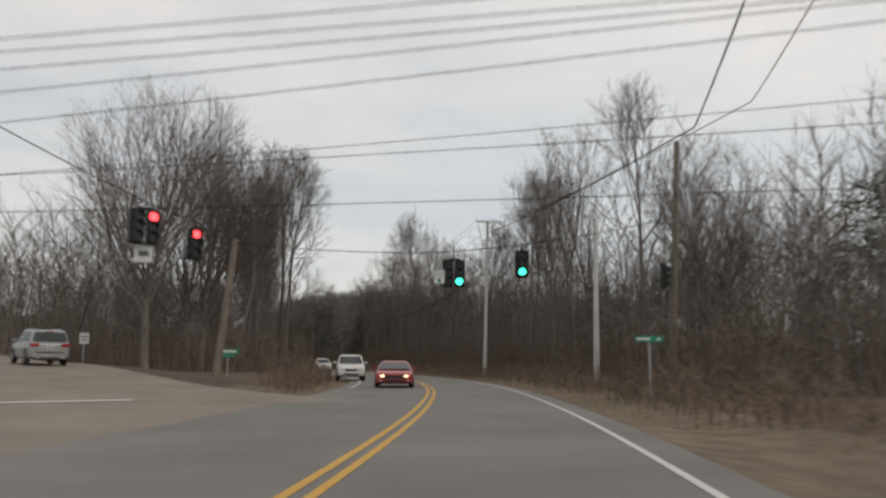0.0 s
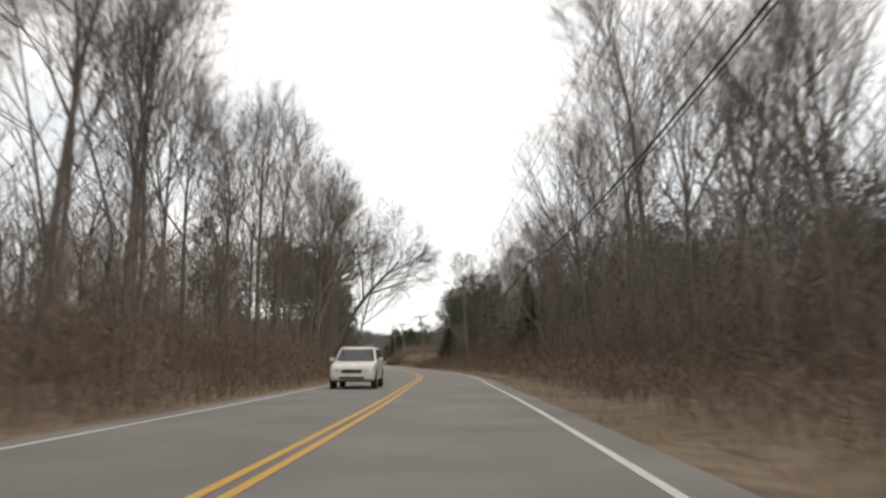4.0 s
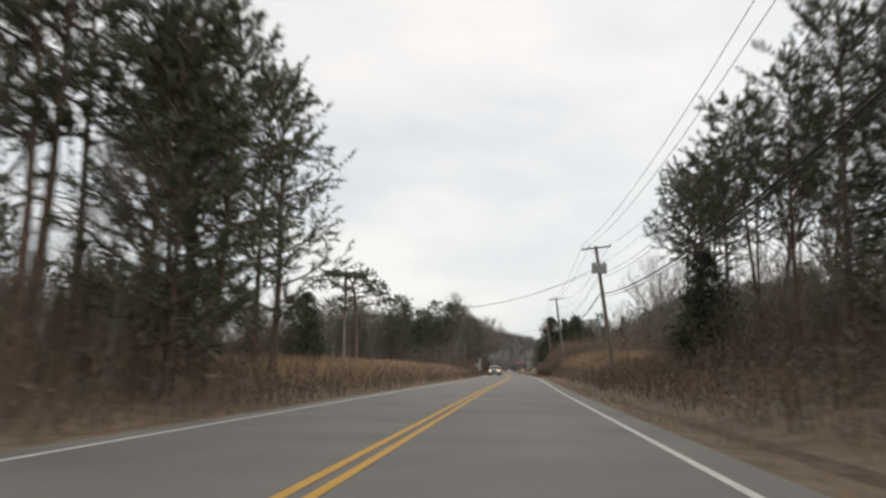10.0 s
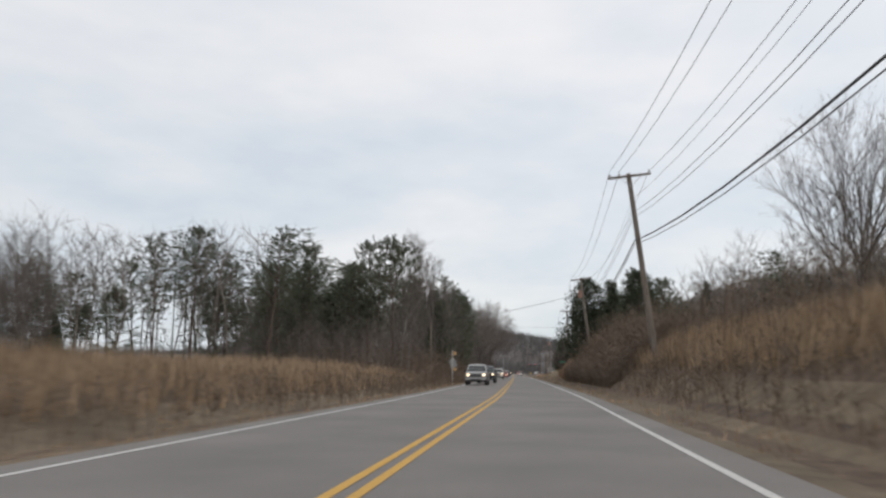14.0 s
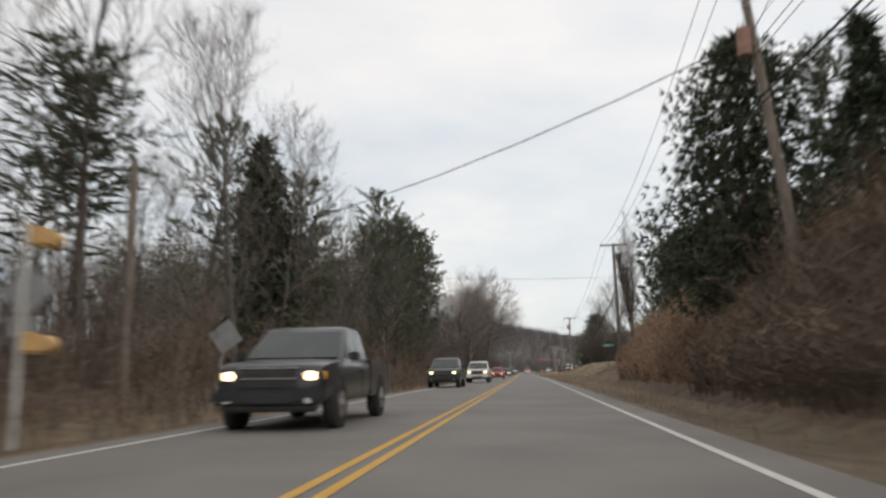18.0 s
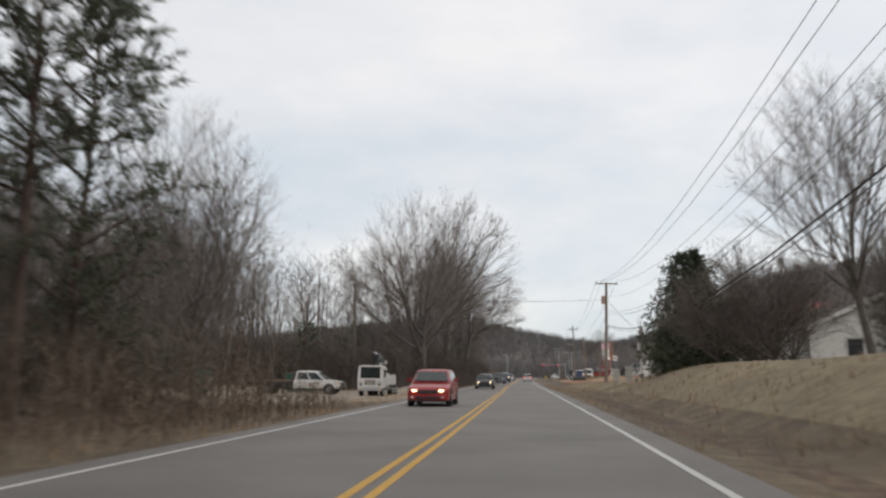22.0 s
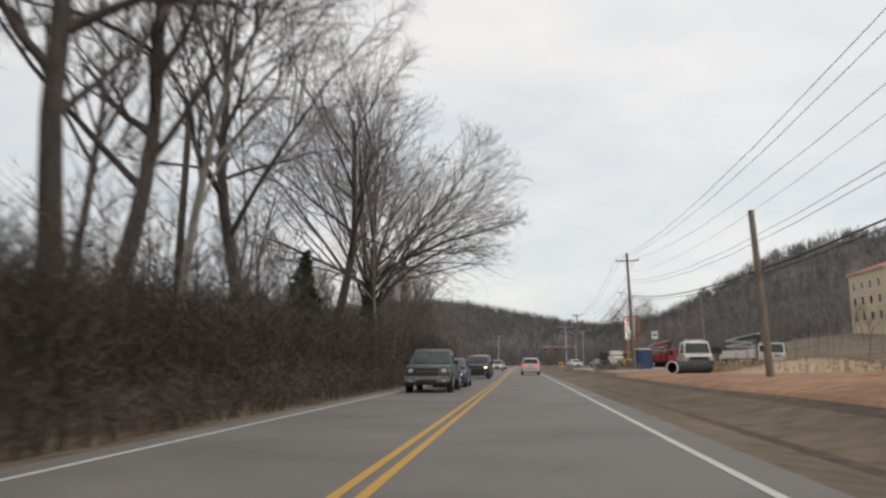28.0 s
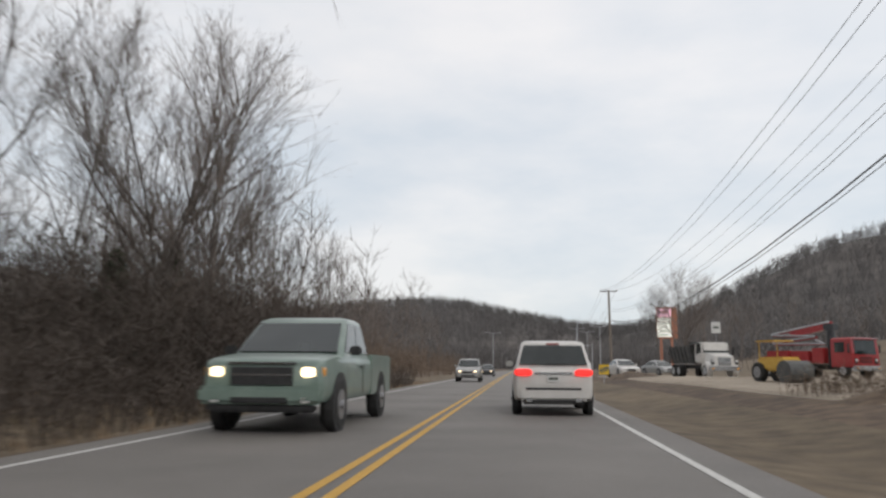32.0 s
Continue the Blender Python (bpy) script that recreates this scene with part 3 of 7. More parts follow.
def far_tree(w, rng, p, h, n=17):
    """A small leafless tree of the distance: a stem under a rounded haze of rising twigs."""
    w.twig(p - Vector((0, 0, 0.5)), p + Vector((0, 0, h * 0.85)), 0.14)
    for i in range(n):
        az, u, v = i * 2.4 + rng.uniform(-0.6, 0.6), rng.uniform(0.1, 1.0) ** 0.5, rng.uniform(-1, 1)
        k = math.sqrt(max(0, 1 - v * v)) * u
        q = p + Vector((math.cos(az) * k * 0.3, math.sin(az) * k * 0.3, 0.48 + 0.46 * v * u)) * h
        e = Vector((math.cos(az) * 0.5 * k + rng.uniform(-0.3, 0.3), math.sin(az) * 0.5 * k + rng.uniform(-0.3, 0.3), 1)).normalized() * rng.uniform(1.0, 2.4)
        w.twig(q - e, q + e, rng.uniform(0.12, 0.3))


def back_tree(w, rng, p, h):
    """A leafless tree of the rows behind: trunk, limbs and fine twigs."""
    mid = p + Vector((rng.uniform(-0.1, 0.1) * h, rng.uniform(-0.1, 0.1) * h, h * 0.42))
    top = mid + Vector((rng.uniform(-0.14, 0.14) * h, rng.uniform(-0.14, 0.14) * h, h * 0.5))
    r = 0.007 * h * rng.uniform(0.6, 1.4)
    w.tube([p - Vector((0, 0, 0.5)), mid, top], [r, r * 0.7, r * 0.12], 3)
    first = rng.uniform(0.2, 0.5)
    for i in range(13):
        t = first + (0.97 - first) * (i + rng.random()) / 13
        q = p.lerp(mid, t / 0.45) if t < 0.45 else mid.lerp(top, (t - 0.45) / 0.55)
        az = i * 2.4 + rng.uniform(-0.5, 0.5)
        d = Vector((math.cos(az), math.sin(az), rng.uniform(0.6, 1.9))).normalized()
        e = q + d * h * rng.uniform(0.2, 0.38) * (1.3 - 0.7 * t)
        w.twig(q, e, 0.003 * h)
        for _ in range(11):
            q2 = q.lerp(e, rng.uniform(0.2, 1.0))
            w.twig(q2, q2 + (out_dir(rng, d, rng.uniform(0.3, 1.0)) + Vector((0, 0, 0.15))) * h * rng.uniform(0.05, 0.13), 0.018)


def back_evergreen(w, rng, p, h):
    """An evergreen of the rows behind: a stem and drooping sprays in an uneven cone."""
    first, wide, power = rng.uniform(0.15, 0.55), rng.uniform(0.18, 0.3), rng.uniform(0.2, 0.45)
    w.spike(p - Vector((0, 0, 0.5)), p + Vector((0, 0, h * 0.92)), 0.009 * h)
    for i in range(400):
        t = first + (1 - first) * rng.random()
        az = rng.uniform(0, 6.2832)
        R = h * wide * (1.03 - (t - first) / (1 - first)) ** power * rng.uniform(0.35, 1.05) * (1 + 0.3 * math.sin(3 * az + 9 * t + h))
        d = Vector((math.cos(az), math.sin(az), rng.uniform(-0.2, 0.5)))
        q = p + Vector((0, 0, h * t)) + d * R
        w.twig(q - d * 0.4, q + d * rng.uniform(0.2, 0.5) + Vector((rng.uniform(-0.4, 0.4), rng.uniform(-0.4, 0.4), rng.uniform(-0.15, 0.2))), rng.uniform(0.04, 0.1))


def placed(kinds, x, y, rng, scale=1.0, turn=None, tilt=(0, 0), label="", category="tree", group=""):
    ob = kinds[rng.randrange(len(kinds))]
    z = float(land(x, y))
    m = pose(x, y, z, tilt[0], tilt[1], rng.uniform(0, 360) if turn is None else turn)
    c = copy_thing(ob, m)
    c.scale = (scale * rng.uniform(0.92, 1.08), scale * rng.uniform(0.92, 1.08), scale)
    return tagged(c, label or ob.get("label", ""), category, group)

# ---- woods along the road ----
TALL = [hardwood(11, 17, 0.19, 0.36, 0.9, 11, 0.62, crown=(4.2, 7.5, 11)), hardwood(12, 19, 0.21, 0.42, 0.9, 10, 0.55, crown=(4.2, 7.5, 12.5)), hardwood(13, 16, 0.16, 0.3, 0.8, 11, 0.7, crown=(4.4, 7, 10)),
        hardwood(14, 18, 0.2, 0.38, 0.35, 9, 0.6, crown=(5.2, 7.5, 11.5))]
BROAD = [hardwood(21, 16, 0.26, 0.22, 0.2, 11, 0.8, (8, 6, 6, 1), (6.6, 7.2, 9)), hardwood(22, 15, 0.24, 0.2, 0.25, 12, 0.85, (8, 6, 6, 1), (6.8, 7, 8.4))]
SLIM = [hardwood(31, 10, 0.075, 0.22, 1, 9, 0.6, (4, 4, 4, 1), (2.3, 5, 6)), hardwood(32, 12, 0.09, 0.26, 1, 9, 0.55, (4, 4, 4, 1), (2.5, 6, 7.2), lean=(0.12, 0)), hardwood(33, 8, 0.06, 0.18, 1, 9, 0.7, (4, 4, 4, 1), (2.2, 4.2, 4.6), lean=(-0.15, 0))]
BACK = ["rows of bare trees"]
PALE = [hardwood(51, 13, 0.13, 0.28, 0.5, 9, 0.55, (5, 4, 4, 1), (3.2, 6, 8.5), bark=BARK_PALE)]
PINES = [pine(61, 17, 0.19, 0.46, density=8), pine(62, 15, 0.17, 0.38, 34, density=8), pine(63, 18, 0.2, 0.52, 32, 0.21, density=8)]
HIGH_PINES = [pine(66, 15, 0.15, 0.58, 26, 0.22, 0.45, 8, 0.6), pine(67, 16, 0.16, 0.54, 30, 0.22, 0.45, 8, 0.6)]
LOW_PINES = [pine(64, 13, 0.16, 0.15, 38, 0.26), pine(65, 11, 0.14, 0.12, 38, 0.28)]
CEDARS = [cedar(71, 10, sprays=1300, blade=0.038), cedar(72, 9, 0.05, 0.3, 1300, blade=0.038), cedar(73, 12, 0.08, 0.22, 1200, blade=0.038)]
BUSHY = [cedar(74, 8, 0.02, 0.42, 5000, CEDAR, 0.45, 0.34, 0.024), cedar(75, 9, 0.05, 0.38, 3000, CEDAR, 0.5, 0.42, 0.03)]
SHRUB = [hardwood(91, 6, 0.12, 0.06, 0.1, 18, 1.1, (6, 5, 5, 1), (3.4, 3.0, 2.9), 0.06)]
GREEN_ROWS = ["rows of evergreens"]
MASTERS = SHRUB + TALL + BROAD + SLIM + PALE + PINES + HIGH_PINES + LOW_PINES + CEDARS + BUSHY
for ob in TALL:
    ob["label"] = "tall leafless tree with grey-brown bark in roadside woods"
SHRUB[0]["label"] = "rounded leafless brown shrub with dense twigs"
for ob in BROAD:
    ob["label"] = "broad leafless hardwood with spreading forked limbs"
for ob in SLIM:
    ob["label"] = "slim leafless sapling with thin upright branches"
for ob in PALE:
    ob["label"] = "leafless sycamore with pale whitish bark"
for ob in PINES + HIGH_PINES + LOW_PINES:
    ob["label"] = "dark green pine with a bare lower trunk"
for ob in CEDARS + BUSHY:
    ob["label"] = "dense dark green cedar with an uneven outline"

# y from, y to, offset from, offset to, number, kinds, smallest and largest scale
ZONES = [
    # first woods, left of the road
    (62, 100, -14, -10.5, 8, TALL, 0.85, 1.1), (58, 110, -24, -13, 15, TALL + SLIM, 0.8, 1.15), (55, 150, -48, -24, 24, BACK, 0.8, 1.1),
    (100, 150, -15, -10, 14, TALL + SLIM, 0.8, 1.1), (110, 165, -24, -14, 18, TALL + SLIM, 0.8, 1.1), (60, 165, -12, -9.6, 10, SLIM, 0.5, 0.9),
    (166, 208, -17, -10.5, 12, PINES + HIGH_PINES, 0.9, 1.15), (180, 206, -14, -10.2, 2, LOW_PINES, 0.95, 1.1), (160, 206, -30, -16, 14, PINES + PINES + TALL, 0.85, 1.1), (150, 206, -48, -28, 18, BACK, 0.9, 1.1),
    (165, 205, -12.5, -9.6, 8, SLIM, 0.5, 0.9), (192, 207, -12, -9.5, 3, LOW_PINES, 0.9, 1.1),
    # first woods, right of the road
    (20, 60, 15, 24, 14, TALL + SLIM, 0.85, 1.1), (60, 120, 10.5, 15, 12, TALL, 0.75, 1.05), (30, 150, 15, 26, 30, TALL + SLIM, 0.8, 1.1), (0, 150, 26, 50, 46, BACK, 0.85, 1.15), (20, 130, 20, 40, 14, BACK, 0.4, 0.75), (30, 120, 22, 38, 6, GREEN_ROWS, 0.4, 0.8), (30, 130, 16, 30, 16, BACK, 0.3, 0.6),
    (25, 150, 10, 14, 20, SLIM, 0.5, 0.95), (118, 160, 10.5, 17, 12, TALL + SLIM, 0.8, 1.1), (150, 200, 18, 40, 20, BACK, 0.85, 1.1),
    (165, 200, 11, 20, 8, TALL + SLIM, 0.8, 1.0), (205, 236, 10, 16, 12, HIGH_PINES, 0.78, 0.95), (196, 236, 14, 24, 8, HIGH_PINES + TALL, 0.8, 1.0), (100, 170, 14, 28, 9, BACK, 0.85, 1.1), (112, 170, 18, 28, 2, GREEN_ROWS, 0.6, 0.8), (188, 206, 11.5, 15, 4, PINES, 0.75, 0.95), (110, 200, 20, 42, 10, BACK, 0.5, 1.2), (172, 236, 22, 40, 7, GREEN_ROWS, 0.6, 0.9), (120, 165, 20, 30, 3, GREEN_ROWS, 0.6, 0.8), (150, 175, 12, 15, 2, BUSHY, 0.4, 0.55), (219, 223, 10, 11, 1, BUSHY, 0.7, 0.75), (176, 206, 12.5, 19, 5, GREEN_ROWS, 0.3, 0.5), (162, 206, 16, 26, 5, BACK, 0.35, 0.65),
    # the field on the left and the treeline behind it
    (206, 350, -100, -50, 42, BACK, 0.55, 0.85), (206, 350, -95, -46, 36, GREEN_ROWS, 0.45, 0.8), (225, 345, -60, -40, 3, LOW_PINES, 0.5, 0.65), (206, 330, -56, -44, 12, SHRUB, 0.5, 0.8), (216, 330, -50, -34, 7, CEDARS, 0.5, 0.8), (318, 345, -34, -18, 8, PINES + LOW_PINES, 0.6, 0.8), (296, 320, -46, -28, 4, BROAD, 0.5, 0.65), (204, 216, -60, -22, 9, LOW_PINES, 0.7, 1.0), (300, 345, -90, -60, 18, HIGH_PINES + PINES, 0.9, 1.12), (318, 350, -46, -20, 9, PINES + LOW_PINES, 0.62, 0.85), (318, 350, -60, -24, 9, BACK, 0.75, 1.0),
    # behind the grassy bank on the right
    (238, 400, 21, 60, 40, BACK, 0.45, 0.8), (240, 330, 18, 26, 9, SHRUB, 0.6, 0.9), (262, 300, 24, 34, 3, BROAD, 0.5, 0.7), (330, 400, 18, 26, 7, SHRUB, 0.6, 1.0), (238, 400, 24, 60, 20, GREEN_ROWS, 0.5, 0.75), (240, 400, 22, 34, 8, CEDARS + BUSHY, 0.5, 0.8), (60, 200, 44, 80, 24, BACK, 0.5, 1.3), (20, 200, -80, -44, 26, BACK, 0.9, 1.2), (236, 345, 17, 26, 6, SLIM, 0.5, 0.8),
    # second woods, left
    (324, 350, -24, -11.5, 10, PINES + HIGH_PINES, 0.68, 0.9), (322, 344, -14, -10, 5, SLIM, 0.75, 0.95), (344, 362, -14, -10, 4, TALL + SLIM, 0.7, 0.9), (330, 350, -40, -22, 3, GREEN_ROWS, 0.8, 1.05), (352, 398, -13, -10.5, 4, SLIM, 0.6, 0.95), (396, 412, -22, -12, 4, PINES + HIGH_PINES, 0.75, 0.95), (352, 380, -22, -12, 4, PINES + HIGH_PINES, 0.62, 0.8), (364, 400, -13, -10.5, 3, LOW_PINES, 0.7, 0.95), (385, 420, -40, -20, 6, GREEN_ROWS, 0.7, 0.9), (345, 430, -16, -10, 7, SLIM + PALE, 0.5, 0.8),
    (378, 430, -45, -20, 13, BACK, 0.55, 0.8), (398, 410, -17, -11, 3, TALL, 0.75, 0.9), (398, 414, -13, -10, 3, PINES + HIGH_PINES, 0.95, 1.1), (412, 430, -14, -10, 4, SLIM, 0.55, 0.8), (426, 436, -20, -12, 3, SLIM, 0.5, 0.8),
    # second woods, right
    (344, 362, 11, 20, 4, LOW_PINES, 0.65, 0.85), (362, 400, 16, 28, 8, CEDARS + LOW_PINES, 0.75, 1.05), (345, 400, 26, 50, 12, BACK, 0.7, 0.9), (384, 396, 11, 15, 3, BUSHY, 1.0, 1.25), (362, 384, 9.5, 13, 8, SLIM, 0.35, 0.55),
    (440, 456, 13, 20, 5, SHRUB, 0.75, 1.0), (427, 439, 9.5, 19, 6, SHRUB, 0.75, 1.05), (400, 436, 22, 34, 8, SHRUB, 0.8, 1.1), (400, 470, 40, 80, 14, BACK, 0.7, 0.9),
    # behind the gravel yard, and the third woods, left
    (425, 520, -70, -40, 48, BACK, 1.0, 1.3), (430, 480, -46, -36, 8, SHRUB, 0.7, 1.0), (426, 435, -30, -20, 3, BUSHY, 0.8, 1.0), (436, 484, -50, -36, 7, GREEN_ROWS, 0.35, 0.6), (481, 500, -26, -14, 3, GREEN_ROWS, 0.3, 0.5), (534, 560, -17, -12, 4, CEDARS, 0.5, 0.75), (334, 353, -30, -14, 5, GREEN_ROWS, 0.6, 0.85), (574, 600, -24, -13, 4, CEDARS, 0.4, 0.6), (430, 480, -44, -34, 6, LOW_PINES + CEDARS, 0.6, 0.9), (484, 500, -22, -14, 4, SLIM, 0.7, 1.0), (500, 545, -22, -12, 9, TALL + SLIM, 0.75, 1.0), (500, 560, -13, -10.5, 2, TALL, 0.85, 1.05),
    (490, 575, -28, -13, 7, TALL + SLIM, 0.6, 0.85), (490, 580, -12, -9.8, 12, SLIM, 0.5, 0.85), (490, 600, -60, -34, 12, BACK, 0.4, 0.65), (566, 606, -34, -20, 6, BACK, 0.3, 0.6), (545, 580, -36, -19, 4, BACK, 0.6, 0.95), (600, 640, -90, -40, 10, BACK, 0.5, 0.8), (568, 606, -26, -12, 8, TALL + BROAD, 0.6, 0.78), (572, 612, -14, -10.5, 9, SLIM, 0.7, 1.0), (606, 720, -70, -13, 40, BACK, 0.55, 0.8),
    # round the shops on the right
    (640, 760, 60, 120, 12, BACK, 0.6, 0.8), (700, 760, 38, 60, 3, BACK, 0.8, 0.9),
    (130, 215, 24, 44, 3, GREEN_ROWS, 0.75, 1.15), (436, 500, -66, -38, 16, BACK, 1.05, 1.4), (474, 530, -60, -24, 20, BACK, 0.75, 1.1),
    (122, 186, 22, 38, 3, GREEN_ROWS, 0.9, 1.2),
]
WOODLAND = TALL + SLIM
plant_rng = random.Random(5)
rows_behind, rows_green = Wood(), Wood()
for y0, y1, d0, d1, count, kinds, s0, s1 in ZONES:
    if kinds is BACK or kinds is GREEN_ROWS:
        count *= 6 if kinds is BACK else 4
    for i in range(count):
        y = y0 + (y1 - y0) * (i + plant_rng.random()) / count
        p = on_road(y, plant_rng.uniform(d0, d1))
        s, e = street_off(p.x, p.y)
        if s > -8 and abs(e) < 8 and s < 110:
            continue
        if kinds is BACK:
            p.z = float(land(p.x, p.y))
            back_tree(rows_behind, plant_rng, p, 16 * plant_rng.uniform(s0, s1))
            continue
        if kinds is GREEN_ROWS:
            p.z = float(land(p.x, p.y))
            back_evergreen(rows_green, plant_rng, p, 15 * plant_rng.uniform(s0, s1))
            continue
        if abs(side(p.x, p.y)) > 14.5 and all(k in WOODLAND for k in kinds):
            p.z = float(land(p.x, p.y))
            back_tree(rows_behind, plant_rng, p, (17 if plant_rng.random() < 0.6 else 11) * plant_rng.uniform(s0, s1))
            continue
        placed(kinds, p.x, p.y, plant_rng, plant_rng.uniform(s0, s1), tilt=(plant_rng.uniform(-4, 4), plant_rng.uniform(-4, 4)), group="roadside woods")
tagged(mesh_object("back_woods", rows_behind.v, rows_behind.f, TWIG_FAR), "dense rows of leafless grey-brown trees behind the roadside", "woods", kind="stuff")
tagged(mesh_object("back_evergreens", rows_green.v, rows_green.f, NEEDLE), "dull green evergreens among the bare trees behind the roadside", "woods", kind="stuff")


def one_tree(ob, x, y, scale=1.0, turn=0, tilt=(0, 0), label=""):
    c = copy_thing(ob, pose(x, y, float(land(x, y)), tilt[0], tilt[1], turn))
    c.scale = (scale,) * 3
    return tagged(c, label or ob.get("label", ""), "tree")


# ---- thickets and grass ----
def in_strip(rng, strips):
    total = sum((b - a) * (d - c) * w for a, b, c, d, w in strips)
    k = rng.random() * total
    for a, b, c, d, w in strips:
        k -= (b - a) * (d - c) * w
        if k < 0:
            p = on_road(rng.uniform(a, b), rng.uniform(c, d))
            s, e = street_off(p.x, p.y)
            if s > -8 and abs(e) < 7:
                return in_strip(rng, strips)
            p.z = float(land(p.x, p.y))
            return p
    return in_strip(rng, strips)


def thicket(name, seed, count, strips, h0, h1, mat, label, leaves=5):
    rng = random.Random(seed)
    w = Wood()
    for _ in range(count):
        p = in_strip(rng, strips)
        h = rng.uniform(h0, h1) * rng.uniform(0.6, 1)
        top = p + Vector((rng.uniform(-0.3, 0.3) * h, rng.uniform(-0.3, 0.3) * h, h))
        w.spike(p - Vector((0, 0, 0.1)), top, 0.014 + 0.004 * h)
        for _ in range(leaves):
            q = p.lerp(top, rng.uniform(0.25, 0.95))
            a = rng.uniform(0, 6.28)
            w.twig(q, q + Vector((math.cos(a), math.sin(a), rng.uniform(0.1, 1.2))) * h * rng.uniform(0.15, 0.4), 0.014)
    return tagged(mesh_object(name, w.v, w.f, mat), label, "brush", kind="stuff")


thicket("underbrush", 3, 36000, [(314, 350, 6.4, 13, 3.0), (55, 206, -22, -9.0, 1.5), (40, 200, -40, -22, 0.5), (10, 200, 22, 40, 0.5), (600, 640, -30, -10, 0.8), (20, 200, 8.5, 22, 1.2), (200, 240, 9, 22, 1), (320, 430, -22, -9.0, 1.5), (250, 340, 7.5, 14, 0.9),
                                 (600, 720, -25, -9, 0.5), (425, 500, -46, -34, 0.6), (300, 400, 14, 22, 0.5)],
        1.2, 4.6, BRUSH, "tangled reddish-brown leafless underbrush below the trees")

thicket("bramble_bank", 13, 11000, [(340, 386, 8.0, 15, 1)], 1.1, 3.0, BRAMBLE, "reddish-brown brambles covering the roadside bank")

thicket("tall_thicket", 14, 26000, [(206, 350, -78, -54, 0.3), (160, 236, 11, 20, 0.9), (20, 130, 11, 26, 0.8), (479, 500, -26, -12, 5.0), (425, 500, -52, -33, 2.6), (585, 606, -26, -11, 1.2), (60, 206, -34, -14, 0.35), (322, 354, -28, -12, 1.0), (376, 430, -30, -13, 0.7), (80, 200, 13, 30, 0.35)],
        3.0, 8.0, TWIG_FAR, "tall grey-brown leafless thicket between the trunks", 9)
thicket("low_brambles", 27, 6500, [(346, 372, 5.2, 8.5, 1), (372, 386, 6.8, 8.5, 1)], 0.5, 1.5, BRAMBLE, "pinkish-brown brambles at the foot of the bank", 8)
thicket("low_thicket", 24, 17000, [(482, 553, -24, -9.2, 1), (576, 602, -16, -9.2, 0.8), (590, 602, -24, -16, 0.6), (479, 500, -20, -10, 0.5)], 2.2, 5.0, DARK_SHADED_BRUSH, "dark brown leafless thicket at the foot of the trees", 9)
thicket("verge_weeds", 25, 15000, [(20, 206, -9.4, -7.4, 1), (12, 240, 4.8, 9, 1), (206, 324, -10.5, -7.6, 0.8), (240, 308, 4.6, 7.5, 0.7), (322, 430, -9.6, -7.4, 1)], 0.4, 1.5, BRUSH, "brown dead weeds and brush along the road's edge", 6)
thicket("brown_thicket", 29, 9000, [(551, 580, -28, -9.0, 0.8), (575, 606, -14, -8.6, 0.8)], 0.6, 2.4, DARK_SHADED_BRUSH, "brown leafless brush and dead weeds before an old house", 8)
thicket("dark_weeds", 28, 5600, [(480, 552, -9.8, -7.0, 1), (566, 612, -9.8, -7.0, 0.8)], 0.4, 1.6, DARK_SHADED_BRUSH, "dark brown dead weeds along the road's edge", 7)
thicket("bank_brush", 26, 17000, [(304, 350, 4.8, 9.5, 1.2), (304, 345, 9.5, 14, 0.6)], 0.8, 2.3, BRUSH, "reddish-brown leafless brush covering the cut bank", 8)
thicket("yard_thicket", 30, 7000, [(428, 502, -44, -34, 1), (478, 500, -34, -20, 1)], 2.5, 6.5, DARK_SHADED_BRUSH, "dark brown leafless thicket behind the gravel yard", 10)
thicket("dead_weeds", 15, 1100, [(572, 583, 8.0, 12.0, 1), (536, 550, 13, 22, 0.4)], 0.3, 1.0, BRUSH, "brown dead weeds on mounds of soil", 6)


def grass(name, seed, count, strips, h0, h1, mat, label, width=0.02):
    rng = random.Random(seed)
    w = Wood()
    for _ in range(count):
        p = in_strip(rng, strips)
        for _ in range(5):
            h = rng.uniform(h0, h1)
            a = rng.uniform(0, 6.28)
            s = Vector((math.cos(a), math.sin(a), 0)) * width
            q = p + Vector((rng.uniform(-0.25, 0.25), rng.uniform(-0.25, 0.25), -0.05))
            w.blade(q - s, q + s, q + Vector((rng.uniform(-0.3, 0.3) * h, rng.uniform(-0.3, 0.3) * h, h)))
    return tagged(mesh_object(name, w.v, w.f, mat), label, "grass", kind="stuff")


grass("tall_dead_grass", 4, 24000, [(208, 324, -40, -9.0, 1), (208, 335, -70, -40, 0.3), (246, 316, 6.5, 17, 2.2), (540, 556, 12, 22, 0.7)], 0.5, 1.25, DEAD_GRASS,
      "tall golden-brown dead grass in an open field", 0.03)
grass("verge_grass", 6, 12000, [(0, 620, -10.5, -6.5, 1), (10, 500, 3.0, 8.5, 1)], 0.08, 0.35, DEAD_GRASS, "short tan winter grass and weeds on the verge", 0.02)

